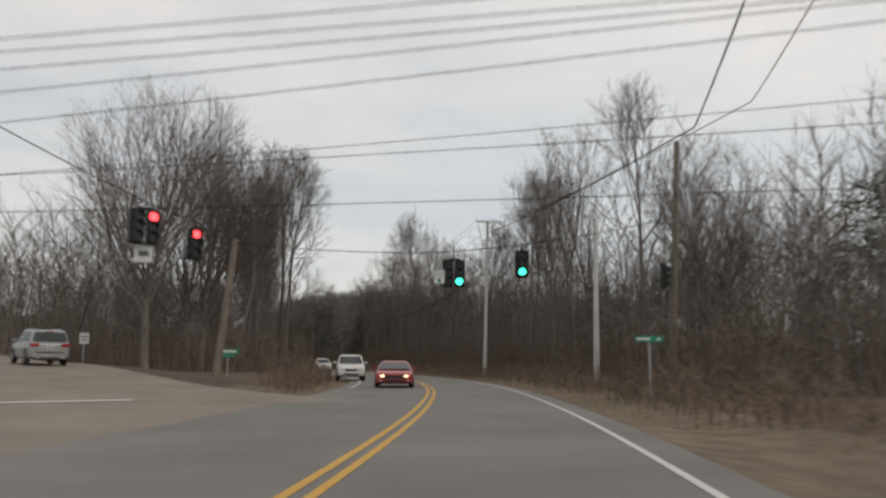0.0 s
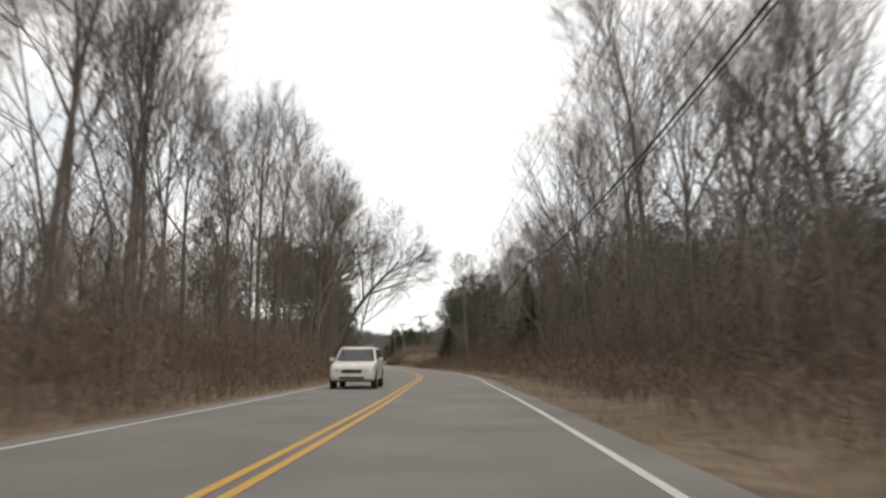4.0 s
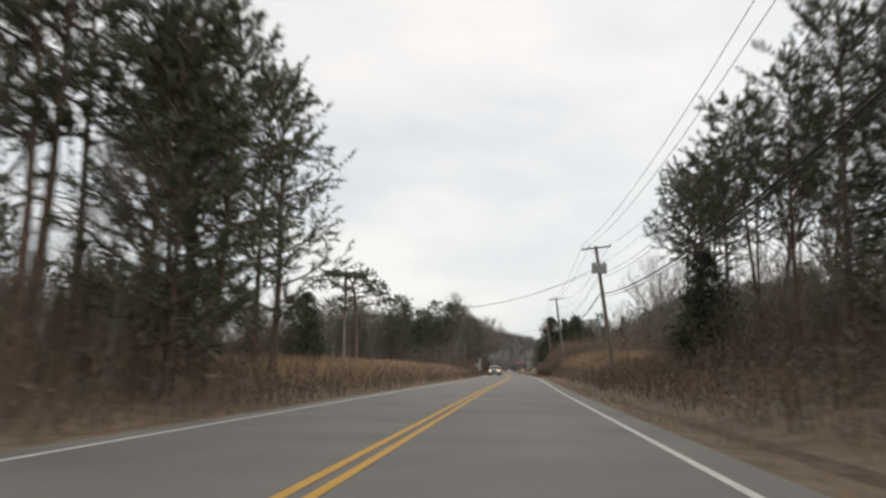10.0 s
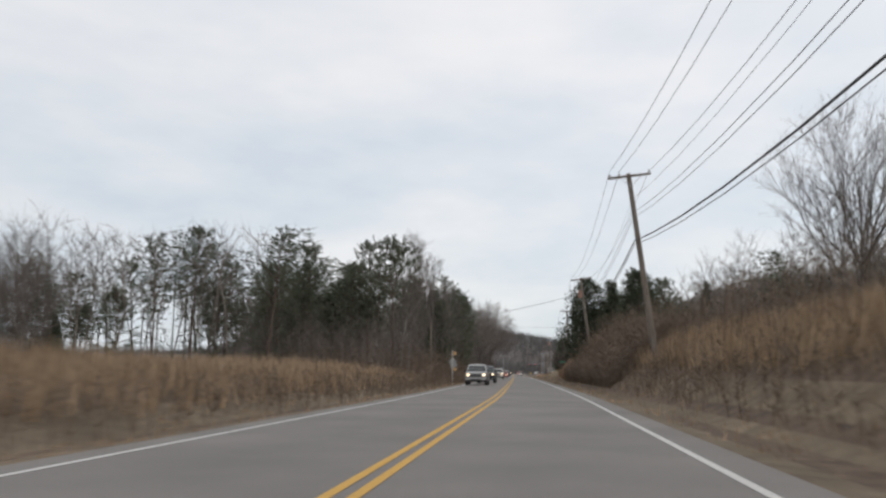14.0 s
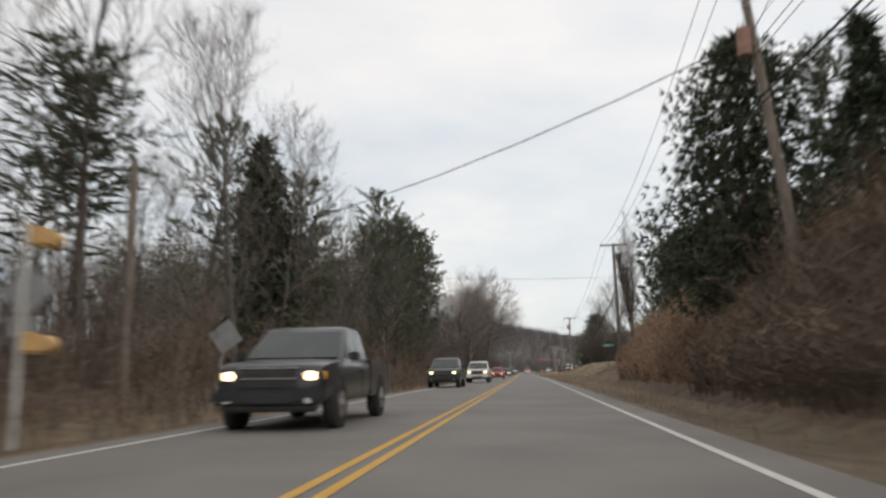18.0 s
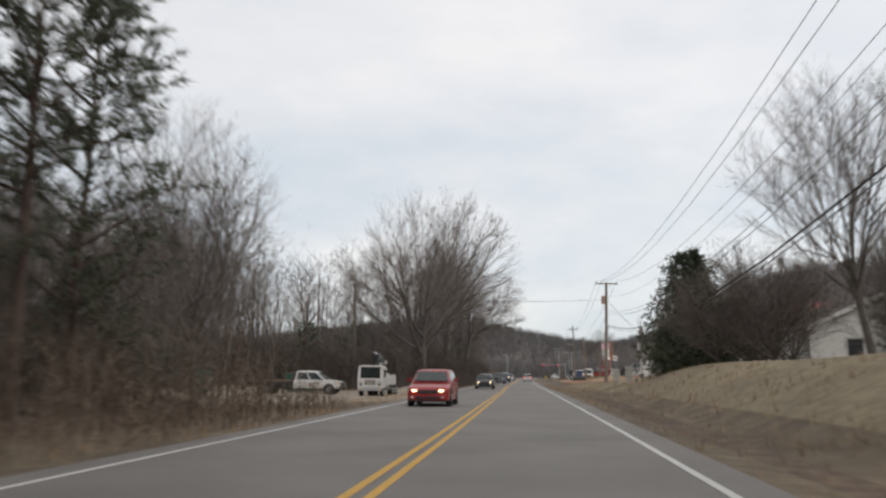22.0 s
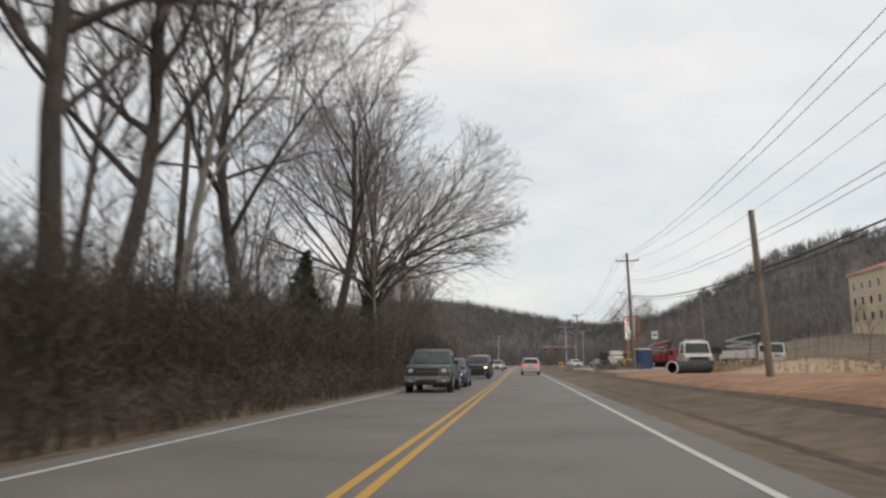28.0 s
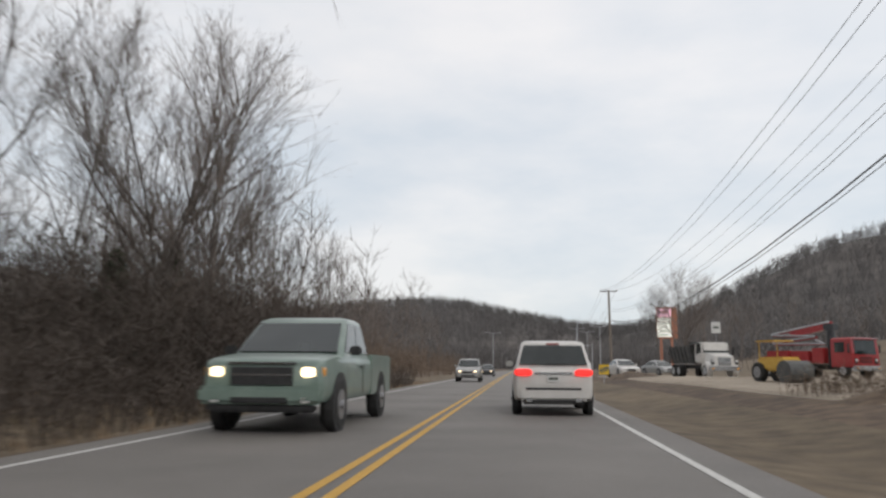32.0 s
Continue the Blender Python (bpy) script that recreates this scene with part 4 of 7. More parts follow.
# ---- the wooded hills of the distance ----
rng = random.Random(8)
w = Wood()
made = 0
while made < 20000:
    x, y = rng.uniform(-420, 700), rng.uniform(600, 1420)
    d = float(side(x, min(y, 1090)))
    z = float(land(x, y))
    if (abs(d) < 60 and y < 860) or (0 < d < 150 and y < 850) or (abs(d) < 12 and y < 1010) or (z < 6 + rng.uniform(0, 5) and y < 860):
        continue
    far_tree(w, rng, Vector((x, y, z)), rng.uniform(7, 14))
    made += 1
tagged(mesh_object("hill_woods", w.v, w.f, HAZED_HILL_TWIG), "leafless haze-greyed brown woods covering the distant hills", "woods", kind="stuff")

# ---- road markings, the side street and the yards ----
for d, mat, lab in ((-1.88, YELLOW_LINE, "double yellow centre line"), (-1.62, YELLOW_LINE, "double yellow centre line"), (2.1, WHITE_LINE, "white edge line"), (-5.6, WHITE_LINE, "white edge line")):
    y0 = 34 if d == -5.6 else -140
    tagged(ribbon("road_marking", y0, 950, d - 0.06, d + 0.06, 0.006, mat), "worn painted %s on asphalt" % lab, "road marking", kind="structure")


def street_at(s, e, z=0.0):
    p = STREET_FROM + STREET_WAY * s + Vector((STREET_WAY.y, -STREET_WAY.x, 0)) * e
    return Vector((p.x, p.y, float(street_height(s)) + z))


verts, faces = [], []
for i in range(150):
    s = -8 + i * 0.7
    left, right = (5.2 + 7 * max(0, 1 - (s + 6) / 16) ** 2, 4.6 + 11 * max(0, 1 - (s + 6) / 24) ** 2)
    for k in range(13):
        verts.append(street_at(s, -left + (left + right) * k / 12, -0.012))
for i in range(149):
    for k in range(12):
        quad = (i * 13 + k, i * 13 + k + 1, i * 13 + k + 14, i * 13 + k + 13)
        if all(side(verts[q].x, verts[q].y) < -3 for q in quad):
            faces.append(quad)
tagged(mesh_object("side_street", verts, faces, SIDE_ASPHALT), "tan worn asphalt side street climbing into woods", "road", kind="structure")
tagged(mesh_object("stop_line", [street_at(9.2, -3.6, 0.004), street_at(9.2, 0.1, 0.004), street_at(9.7, 0.1, 0.004), street_at(9.7, -3.6, 0.004)], [(0, 1, 2, 3)], WHITE_LINE),
       "white stop line across the side street", "road marking", kind="structure")


def yard(name, y0, y1, d0, d1, mat, label, z=0.05):
    ob = ribbon(name, y0, y1, d0, d1, z, mat, 1.5, 34, True)
    for i, v in enumerate(ob.data.vertices):
        if i % 34 in (0, 33) or i < 34 or i >= len(ob.data.vertices) - 34:
            v.co.z -= 0.35
    return tagged(ob, label, "ground", kind="structure")


yard("gravel_yard", 437, 478, -34, -6.0, GRAVEL, "tan gravel yard beside the road", 0.06)
yard("graded_dirt", 500, 556, 5.8, 48, RED_DIRT, "bare graded red clay ground", 0.06)
yard("truck_yard", 556, 640, 6.6, 60, GRAVEL, "packed tan gravel truck yard", 0.055)
yard("house_lawn", 398, 500, 4.6, 40, LAWN, "mown tan winter lawn on a low bank", 0.05)


# ---- solids ----
class Solid:
    """Boxes, prisms and rounds gathered into one mesh."""

    def __init__(self):
        self.bm = bmesh.new()

    def box(self, c, s, bevel=0.0, turn=(0, 0, 0)):
        r = bmesh.ops.create_cube(self.bm, size=1.0)
        vs = r["verts"]
        bmesh.ops.transform(self.bm, verts=vs, matrix=pose(*c, *turn) @ Matrix.Diagonal((*s, 1)))
        if bevel:
            es = list({e for v in vs for e in v.link_edges})
            bmesh.ops.bevel(self.bm, geom=es, offset=bevel, segments=2, affect="EDGES", clamp_overlap=True)
        return self

    def round(self, a, b, r0, r1=None, n=12):
        a, b = Vector(a), Vector(b)
        d, u, w = frame_of(b - a)
        rings = []
        for p, r in ((a, r0), (b, r0 if r1 is None else r1)):
            rings.append([self.bm.verts.new(p + (u * math.cos(6.2832 * k / n) + w * math.sin(6.2832 * k / n)) * r) for k in range(n)])
        for k in range(n):
            self.bm.faces.new((rings[0][k], rings[0][(k + 1) % n], rings[1][(k + 1) % n], rings[1][k]))
        self.bm.faces.new(rings[0][::-1])
        self.bm.faces.new(rings[1])
        return self

    def hull(self, rings, cap=True):
        """Rings of the same number of points, skinned one to the next."""
        rr = [[self.bm.verts.new(p) for p in ring] for ring in rings]
        n = len(rr[0])
        for a, b in zip(rr, rr[1:]):
            for k in range(n):
                self.bm.faces.new((a[k], a[(k + 1) % n], b[(k + 1) % n], b[k]))
        if cap:
            self.bm.faces.new(rr[0][::-1])
            self.bm.faces.new(rr[-1])
        return self

    def loft(self, rings, fine=3):
        """A rounded skin: rings are cut at their corners and blended along the body."""
        out = []
        for ring in rings:
            n, q = len(ring), []
            for i in range(n):
                q += [ring[i].lerp(ring[(i + 1) % n], 0.22), ring[i].lerp(ring[(i + 1) % n], 0.78)]
            out.append(q)
        full = []
        for i in range(len(out) - 1):
            a, b, c, d = out[max(i - 1, 0)], out[i], out[i + 1], out[min(i + 2, len(out) - 1)]
            for s in range(fine):
                t = s / fine
                full.append([0.5 * (2 * b[k] + (c[k] - a[k]) * t + (2 * a[k] - 5 * b[k] + 4 * c[k] - d[k]) * t * t + (3 * b[k] - a[k] - 3 * c[k] + d[k]) * t ** 3) for k in range(len(b))])
        return self.hull(full + [out[-1]])

    def panel(self, pts, out, t=0.012):
        """A thin pane on four points, raised along out."""
        out = Vector(out).normalized()
        return self.hull([[Vector(p) - out * t for p in pts], [Vector(p) + out * t for p in pts]])


def part(name, solid, mat, parent=None, label="", soft=False):
    bmesh.ops.recalc_face_normals(solid.bm, faces=solid.bm.faces)
    me = bpy.data.meshes.new(name)
    solid.bm.to_mesh(me)
    solid.bm.free()
    me.materials.append(mat)
    if soft:
        me.polygons.foreach_set("use_smooth", [True] * len(me.polygons))
        me.set_sharp_from_angle(angle=radians(38))
    ob = new(name, me)
    ob.parent = parent
    return tagged(ob, label)


def thing(name, m, label, category, group=""):
    ob = new(name)
    ob.empty_display_size = 0.3
    ob.matrix_world = m
    return tagged(ob, label, category, group)


# ---- vehicles: x to the right, y ahead, on the ground ----
def wheel(parent, x, y, r=0.36, w=0.24, rim=RIM_METAL):
    s = Solid()
    for r0, r1, a, b in ((r * 0.93, r, -w / 2, -w * 0.36), (r, r, -w * 0.36, w * 0.36), (r, r * 0.93, w * 0.36, w / 2)):
        s.round((x + a, y, r), (x + b, y, r), r0, r1, 20)
    t = part("wheel", s, RUBBER, parent)
    out = 1 if x > 0 else -1
    q = Solid()
    q.round((x + out * w * 0.30, y, r), (x + out * (w / 2 + 0.006), y, r), r * 0.62, r * 0.58, 16)
    q.round((x + out * w * 0.4, y, r), (x + out * (w / 2 + 0.04), y, r), r * 0.2, r * 0.16, 10)
    part("rim", q, rim, t)
    return t


def section(y, w, zb, zs, zt, crown=0.78, tuck=0.9):
    """One rounded cross-section of a car's lower body."""
    pts = []
    for sx in (-1, 1):
        side_pts = [(w * tuck, zb), (w * 0.985, zb + 0.12), (w, zb + (zs - zb) * 0.55), (w * 0.975, zs), (w * (crown + 0.12), zs + (zt - zs) * 0.75), (w * crown * 0.8, zt)]
        pts += [Vector((sx * a, y, z)) for a, z in (side_pts if sx < 0 else side_pts[::-1])]
    return pts


def greenhouse(root, paint, y0, y1, y2, y3, zb, zt, wb, wr, panes=2, glass=AUTO_GLASS, spans=None):
    """Cabin from rear foot y0 and front foot y1 to roof y2 to y3, with its panes as parts."""
    s = Solid()
    mid = zb + (zt - zb) * 0.93
    e = 0.1
    ring = lambda a, b, w, z: [Vector(v) for v in ((-w, a + e, z), (-w, b - e, z), (-w * 0.93, b - 0.02, z), (w * 0.93, b - 0.02, z), (w, b - e, z), (w, a + e, z), (w * 0.93, a + 0.02, z), (-w * 0.93, a + 0.02, z))]
    s.hull([ring(y0, y1, wb, zb - 0.04), ring(y0 + (y2 - y0) * 0.93, y1 + (y3 - y1) * 0.93, wb + (wr - wb) * 0.93, mid), ring(y2 + 0.05, y3 - 0.1, wr - 0.05, zt), ring(y2 + 0.25, y3 - 0.3, wr - 0.22, zt + 0.025)])
    part("cabin", s, paint, root, soft=True)

    def at(side_w, f, u):
        ya, yb = y0 + (y2 - y0) * u, y1 + (y3 - y1) * u
        return Vector((side_w * (wb + (wr - wb) * u), ya + (yb - ya) * f, zb + (zt - zb) * u))

    lo, hi = 0.10, 0.84
    for nm, f, sg in (("windscreen", 1, 1), ("rear_window", 0, -1)):
        k = 0.9
        a, b, c, d = at(-k, f, lo), at(k, f, lo), at(k, f, hi), at(-k, f, hi)
        n = (b - a).cross(d - a)
        part(nm, Solid().panel([a, b, c, d], n if n.y * sg > 0 else -n), glass, root)
    for sx in (-1, 1):
        for f0, f1 in spans or [(0.07 + 0.86 * i / panes + 0.015, 0.07 + 0.86 * (i + 1) / panes - 0.015) for i in range(panes)]:
            a, b, c, d = at(sx, f0, lo), at(sx, f1, lo), at(sx, min(f1, 0.93), hi), at(sx, max(f0, 0.07), hi)
            part("side_window", Solid().panel([a, b, c, d], (sx, 0, 0.25)), glass, root)


def lamps(root, y, x, z, w, h, mat, name, depth=0.05, lean=0):
    for sx in (-1, 1):
        c, k = Vector((sx * x, y, z)), math.tan(radians(lean)) * sx
        ring = lambda q, yy: [c + Vector((a * w * q / 2, yy + a * w * q / 2 * k, b * h * q / 2)) for a, b in
                              ((math.copysign(abs(math.cos(t)) ** 0.6, math.cos(t)), math.copysign(abs(math.sin(t)) ** 0.6, math.sin(t))) for t in (6.2832 * (i + 0.5) / 16 for i in range(16)))]
        part(name, Solid().hull([ring(0.8, -depth / 2), ring(1, -depth * 0.3), ring(1, depth * 0.3), ring(0.8, depth / 2)]), mat, root, soft=True)


def plate(root, y, z, out):
    p = part("number_plate", Solid().box((0, y, z), (0.31, 0.02, 0.16), 0.004), SIGN_WHITE, root)
    part("plate_bars", Solid().box((0, y + out * 0.012, z), (0.22, 0.006, 0.06)), SIGN_INK, p)


def mirrors(root, y, z, w, paint):
    for sx in (-1, 1):
        part("side_mirror", Solid().box((sx * (w + 0.1), y, z), (0.2, 0.12, 0.15), 0.03), paint, root)


def car(m, paint, label, kind="sedan", lit=True, brake=False):
    root = thing(kind if kind in ("suv", "sedan", "wagon") else "coupe", m, label, "car")
    L, W, H, belt, hood = {"sedan": (4.7, 0.9, 1.45, 0.93, 0.86), "coupe": (4.75, 0.96, 1.3, 0.86, 0.8), "suv": (4.8, 0.96, 1.74, 1.12, 1.08), "wagon": (4.6, 0.88, 1.47, 0.95, 0.86)}[kind]
    f, b = L / 2, -L / 2
    tall = kind == "suv"
    zb, tk = (0.3, 0.92) if tall else (0.19, 0.96)
    body = Solid().loft([section(b, W * 0.86, zb + 0.14, belt * 0.8, belt * 0.86, tuck=tk), section(b + 0.12, W * 0.96, zb + 0.06, belt * 0.94, belt, tuck=tk), section(b + 0.7, W, zb, belt, belt + 0.03, tuck=tk),
                         section(0, W, zb, belt, belt + 0.02, tuck=tk), section(f - 1.5, W, zb, belt - 0.02, hood + 0.06, tuck=tk), section(f - 0.55, W * 0.985, zb, hood * 0.92, hood, tuck=tk),
                         section(f - 0.16, W * 0.95, zb + 0.02, hood * 0.82, hood * 0.9, tuck=tk), section(f - 0.03, W * 0.88, zb + 0.04, hood * 0.7, hood * 0.8, tuck=tk), section(f, W * 0.8, zb + 0.1, hood * 0.62, hood * 0.72, tuck=tk)])
    part("body", body, paint, root, soft=True)
    if tall:
        greenhouse(root, paint, b + 0.08, f - 1.3, b + 0.42, f - 2.15, belt, H, W * 0.95, W * 0.77, 3)
        for sx in (-1, 1):
            part("roof_rail", Solid().box((sx * W * 0.66, -0.5, H + 0.05), (0.05, 2.4, 0.05), 0.02), CHROME, root)
    elif kind == "wagon":
        greenhouse(root, paint, b + 0.15, f - 1.1, b + 0.5, f - 1.9, belt, H, W * 0.93, W * 0.72, 3)
    else:
        greenhouse(root, paint, b + 0.45, f - 1.05, b + 1.45, f - 2.15, belt, H, W * 0.95, W * 0.7, 2)
    part("front_bumper", Solid().box((0, f - 0.05, zb + 0.2), (W * 1.7, 0.18, 0.24), 0.07), paint, root)
    part("lower_grille", Solid().box((0, f + 0.02, zb + 0.16), (W * 1.1, 0.07, 0.12), 0.02), BLACK_PLASTIC, root)
    part("front_splitter", Solid().box((0, f - 0.08, zb + 0.02), (W * 1.62, 0.2, 0.06), 0.02), BLACK_PLASTIC, root)
    part("grille", Solid().box((0, f - 0.02, hood * 0.66), (W * (1.15 if kind == "coupe" else 0.9), 0.1, 0.2 if kind == "coupe" else 0.16), 0.03), BLACK_PLASTIC, root)
    part("rear_bumper", Solid().box((0, b + 0.05, 0.5), (W * 1.72, 0.2, 0.3), 0.06), paint, root)
    part("rear_skirt", Solid().box((0, b + 0.08, 0.33), (W * 1.5, 0.16, 0.14), 0.03), BLACK_PLASTIC, root)
    lamps(root, f - 0.03, W * 0.62, hood * 0.72, 0.22, 0.09, HEADLAMP if lit else HEADLAMP_OFF, "headlight", 0.14, -18)
    lamps(root, f + 0.01, W * 0.7, zb + 0.17, 0.12, 0.07, HEADLAMP_OFF, "fog_light", 0.1)
    part("bonnet_line", Solid().box((0, f - 0.12, hood * 0.83), (W * 1.1, 0.02, 0.012)), BLACK_PLASTIC, root)
    if tall:
        lamps(root, b + 0.02, W * 0.74, 1.0, 0.42, 0.17, BRAKE_LAMP if brake else TAIL_RED, "tail_light", 0.14, 8)
        part("tailgate_trim", Solid().box((0, b - 0.005, 0.98), (0.9, 0.05, 0.05), 0.012), CHROME, root)
        lamps(root, b - 0.06, W * 0.6, 0.36, 0.16, 0.1, CHROME, "exhaust_tip", 0.1)
        part("rear_wiper", Solid().box((0.1, b + 0.1, 1.2), (0.5, 0.03, 0.02)), BLACK_PLASTIC, root)
        part("high_brake_light", Solid().box((0, b + 0.36, H - 0.06), (0.32, 0.06, 0.035), 0.008), TAIL_RED, root)
        part("rear_step", Solid().box((0, b - 0.045, 0.62), (1.3, 0.03, 0.05), 0.01), BLACK_PLASTIC, root)
    else:
        lamps(root, b + 0.06, W * 0.68, belt * 0.84, 0.34, 0.13, TAIL_RED, "tail_light", 0.1, 10)
    plate(root, b - 0.055 if not tall else b - 0.01, 0.86 if tall else 0.6, -1)
    mirrors(root, f - 1.75, belt + 0.1, W, paint)
    r = 0.38 if tall else 0.33
    for y in (b + 0.92, f - 0.93):
        for sx in (-1, 1):
            arch = Solid().round((sx * (W - 0.12), y, r), (sx * (W + 0.004), y, r), r + 0.07, n=20)
            part("wheel_arch", arch, BLACK_PLASTIC, root)
            wheel(root, sx * (W - 0.10), y, r, 0.23)
    return root


def pickup(m, paint, label, lit=True, crew=True, flatbed=False, L=5.8, grille=CHROME, bumper=None):
    root = thing("pickup_truck", m, label, "pickup truck")
    W, f, b = 0.99, L / 2, -L / 2
    cab_b = f - (4.1 if flatbed else 3.55 if crew else 2.95)
    top = 1.96 if flatbed else 1.83
    body = Solid().loft([section(cab_b, W, 0.42, 1.12, 1.16), section(f - 1.4, W, 0.42, 1.1, 1.2), section(f - 0.8, W * 0.99, 0.42, 1.06, 1.18, 0.84), section(f - 0.3, W * 0.97, 0.44, 1.02, 1.13, 0.84), section(f - 0.08, W * 0.94, 0.48, 0.97, 1.08, 0.84), section(f, W * 0.88, 0.52, 0.9, 1.0, 0.84)])
    part("body", body, paint, root, soft=True)
    greenhouse(root, paint, cab_b + 0.04, f - 1.15, cab_b + 0.22, f - 2.2, 1.15, top, W * 0.96, W * 0.78, 2 if crew else 1)
    if flatbed:
        part("flatbed", Solid().box((0, (b + cab_b) / 2 - 0.3, 0.98), (2.2, cab_b - b + 0.5, 0.16), 0.02), BLACK_PLASTIC, root, "black steel flatbed")
        part("headboard", Solid().box((0, cab_b - 0.08, 1.35), (1.9, 0.06, 0.7), 0.02), BLACK_PLASTIC, root)
        part("side_box", Solid().box((0, (b + cab_b) / 2, 0.72), (1.7, 1.2, 0.3), 0.03), BLACK_PLASTIC, root)
        part("planks", Solid().box((0, (b + cab_b) / 2 - 0.4, 1.12), (2.16, cab_b - b + 0.1, 0.12), 0.02), PLANK, root, "tan wooden deck planks")
        for sx in (-1, 1):
            part("bed_rail", Solid().box((sx * 1.1, (b + cab_b) / 2 - 0.3, 0.78), (0.06, cab_b - b + 0.3, 0.2), 0.01), BLACK_PLASTIC, root)
            part("running_board", Solid().box((sx * (W - 0.05), f - 2.7, 0.44), (0.16, 2.3, 0.07), 0.02), BLACK_PLASTIC, root)
        part("door_mark", Solid().box((W + 0.004, f - 2.55, 0.78), (0.006, 0.3, 0.24)), BRAMBLE, root)
    else:
        for nm, c, s in (("bed_side", (-W + 0.05, (b + cab_b) / 2, 0.84), (0.1, cab_b - b - 0.03, 0.76)), ("bed_side", (W - 0.05, (b + cab_b) / 2, 0.84), (0.1, cab_b - b - 0.03, 0.76)),
                         ("tailgate", (0, b + 0.05, 0.86), (2 * W - 0.2, 0.08, 0.62)), ("bed_floor", (0, (b + cab_b) / 2, 0.62), (2 * W - 0.2, cab_b - b - 0.1, 0.1))):
            part(nm, Solid().box(c, s, 0.03), paint, root)
        lamps(root, b + 0.03, W - 0.1, 0.92, 0.12, 0.34, TAIL_RED, "tail_light", 0.08)
    part("front_bumper", Solid().box((0, f + 0.04, 0.56), (W * 1.95, 0.18, 0.26), 0.06), bumper or paint, root)
    part("grille", Solid().box((0, f - 0.01, 0.84), (W * 1.06, 0.1, 0.36), 0.05), BLACK_PLASTIC, root)
    part("grille_surround", Solid().box((0, f + 0.005, 1.03), (W * 1.08, 0.1, 0.035), 0.012).box((0, f + 0.005, 0.65), (W * 1.04, 0.1, 0.03), 0.012), grille, root)
    part("lower_grille", Solid().box((0, f + 0.12, 0.5), (W * 0.9, 0.04, 0.1), 0.015), BLACK_PLASTIC, root)
    part("air_dam", Solid().box((0, f - 0.02, 0.38), (W * 1.7, 0.14, 0.14), 0.04), BLACK_PLASTIC, root)
    lamps(root, f + 0.1, W * 0.7, 0.5, 0.14, 0.1, HEADLAMP_OFF, "fog_light", 0.06)
    for sx in (-1, 1):
        part("door_handle", Solid().box((sx * (W + 0.01), f - 2.55, 0.98), (0.03, 0.18, 0.04), 0.012), BLACK_PLASTIC, root)
        part("door_line", Solid().box((sx * (W + 0.001), f - 2.75, 0.78), (0.008, 0.015, 0.5)), BLACK_PLASTIC, root)
    part("grille_bar", Solid().box((0, f + 0.03, 0.86), (W * 0.98, 0.03, 0.05), 0.012), grille, root)
    lamps(root, f - 0.05, W * 0.74, 0.9, 0.26, 0.15, HEADLAMP if lit else HEADLAMP_OFF, "headlight", 0.14, -14)
    lamps(root, f - 0.12, W * 0.9, 0.9, 0.1, 0.15, AMBER_LENS, "side_light", 0.12, -30)
    mirrors(root, f - 1.55, 1.25, W, BLACK_PLASTIC)
    part("undercarriage", Solid().box((0, 0, 0.5), (0.9, L - 0.6, 0.2), 0.03), BLACK_PLASTIC, root)
    for y in (b + 1.15, f - 0.95):
        for sx in (-1, 1):
            part("wheel_arch", Solid().round((sx * (W - 0.15), y, 0.42), (sx * (W + 0.004), y, 0.42), 0.48, n=20), BLACK_PLASTIC, root)
            wheel(root, sx * (W - 0.11), y, 0.4, 0.26)
    return root


def van(m, label):
    root = thing("cargo_van", m, label, "van")
    W, f, b = 0.99, 2.85, -2.85
    part("body", Solid().loft([section(b, W * 0.96, 0.5, 1.15, 1.2, 0.92), section(b + 0.1, W, 0.42, 1.2, 1.22, 0.92), section(f - 1.3, W, 0.42, 1.15, 1.2, 0.92), section(f - 0.3, W * 0.96, 0.44, 1.02, 1.1, 0.85), section(f, W * 0.9, 0.5, 0.9, 0.98, 0.85)]), WHITE_PAINT, root)
    greenhouse(root, WHITE_PAINT, b + 0.03, f - 0.85, b + 0.12, f - 1.55, 1.18, 2.12, W * 0.97, W * 0.84, spans=((0.76, 0.92), (0.63, 0.74), (0.52, 0.62)))
    for sx in (-1, 1):
        part("stripe", Solid().box((sx * (W + 0.004), -1.0, 0.62), (0.012, 2.6, 0.1)), RED_PAINT, root)
        part("door_line", Solid().box((sx * (W + 0.002), f - 2.2, 0.85), (0.01, 0.02, 0.6)), BLACK_PLASTIC, root)
    part("roof_rack", Solid().box((-0.62, -0.6, 2.24), (0.05, 3.6, 0.05), 0.015).box((0.62, -0.6, 2.24), (0.05, 3.6, 0.05), 0.015).box((0, -1.9, 2.24), (1.3, 0.05, 0.05), 0.015).box((0, 0.7, 2.24), (1.3, 0.05, 0.05), 0.015), SIGN_WHITE, root)
    part("front_bumper", Solid().box((0, f + 0.02, 0.56), (1.9, 0.18, 0.28), 0.05), BLACK_PLASTIC, root)
    part("grille", Solid().box((0, f - 0.01, 0.86), (1.5, 0.1, 0.26), 0.03), BLACK_PLASTIC, root)
    lamps(root, f - 0.02, 0.72, 0.88, 0.26, 0.2, AMBER_LENS, "headlight", 0.12)
    mirrors(root, f - 1.15, 1.35, W, BLACK_PLASTIC)
    for y in (b + 1.2, f - 0.95):
        for sx in (-1, 1):
            wheel(root, sx * (W - 0.11), y, 0.37, 0.24)
    return root


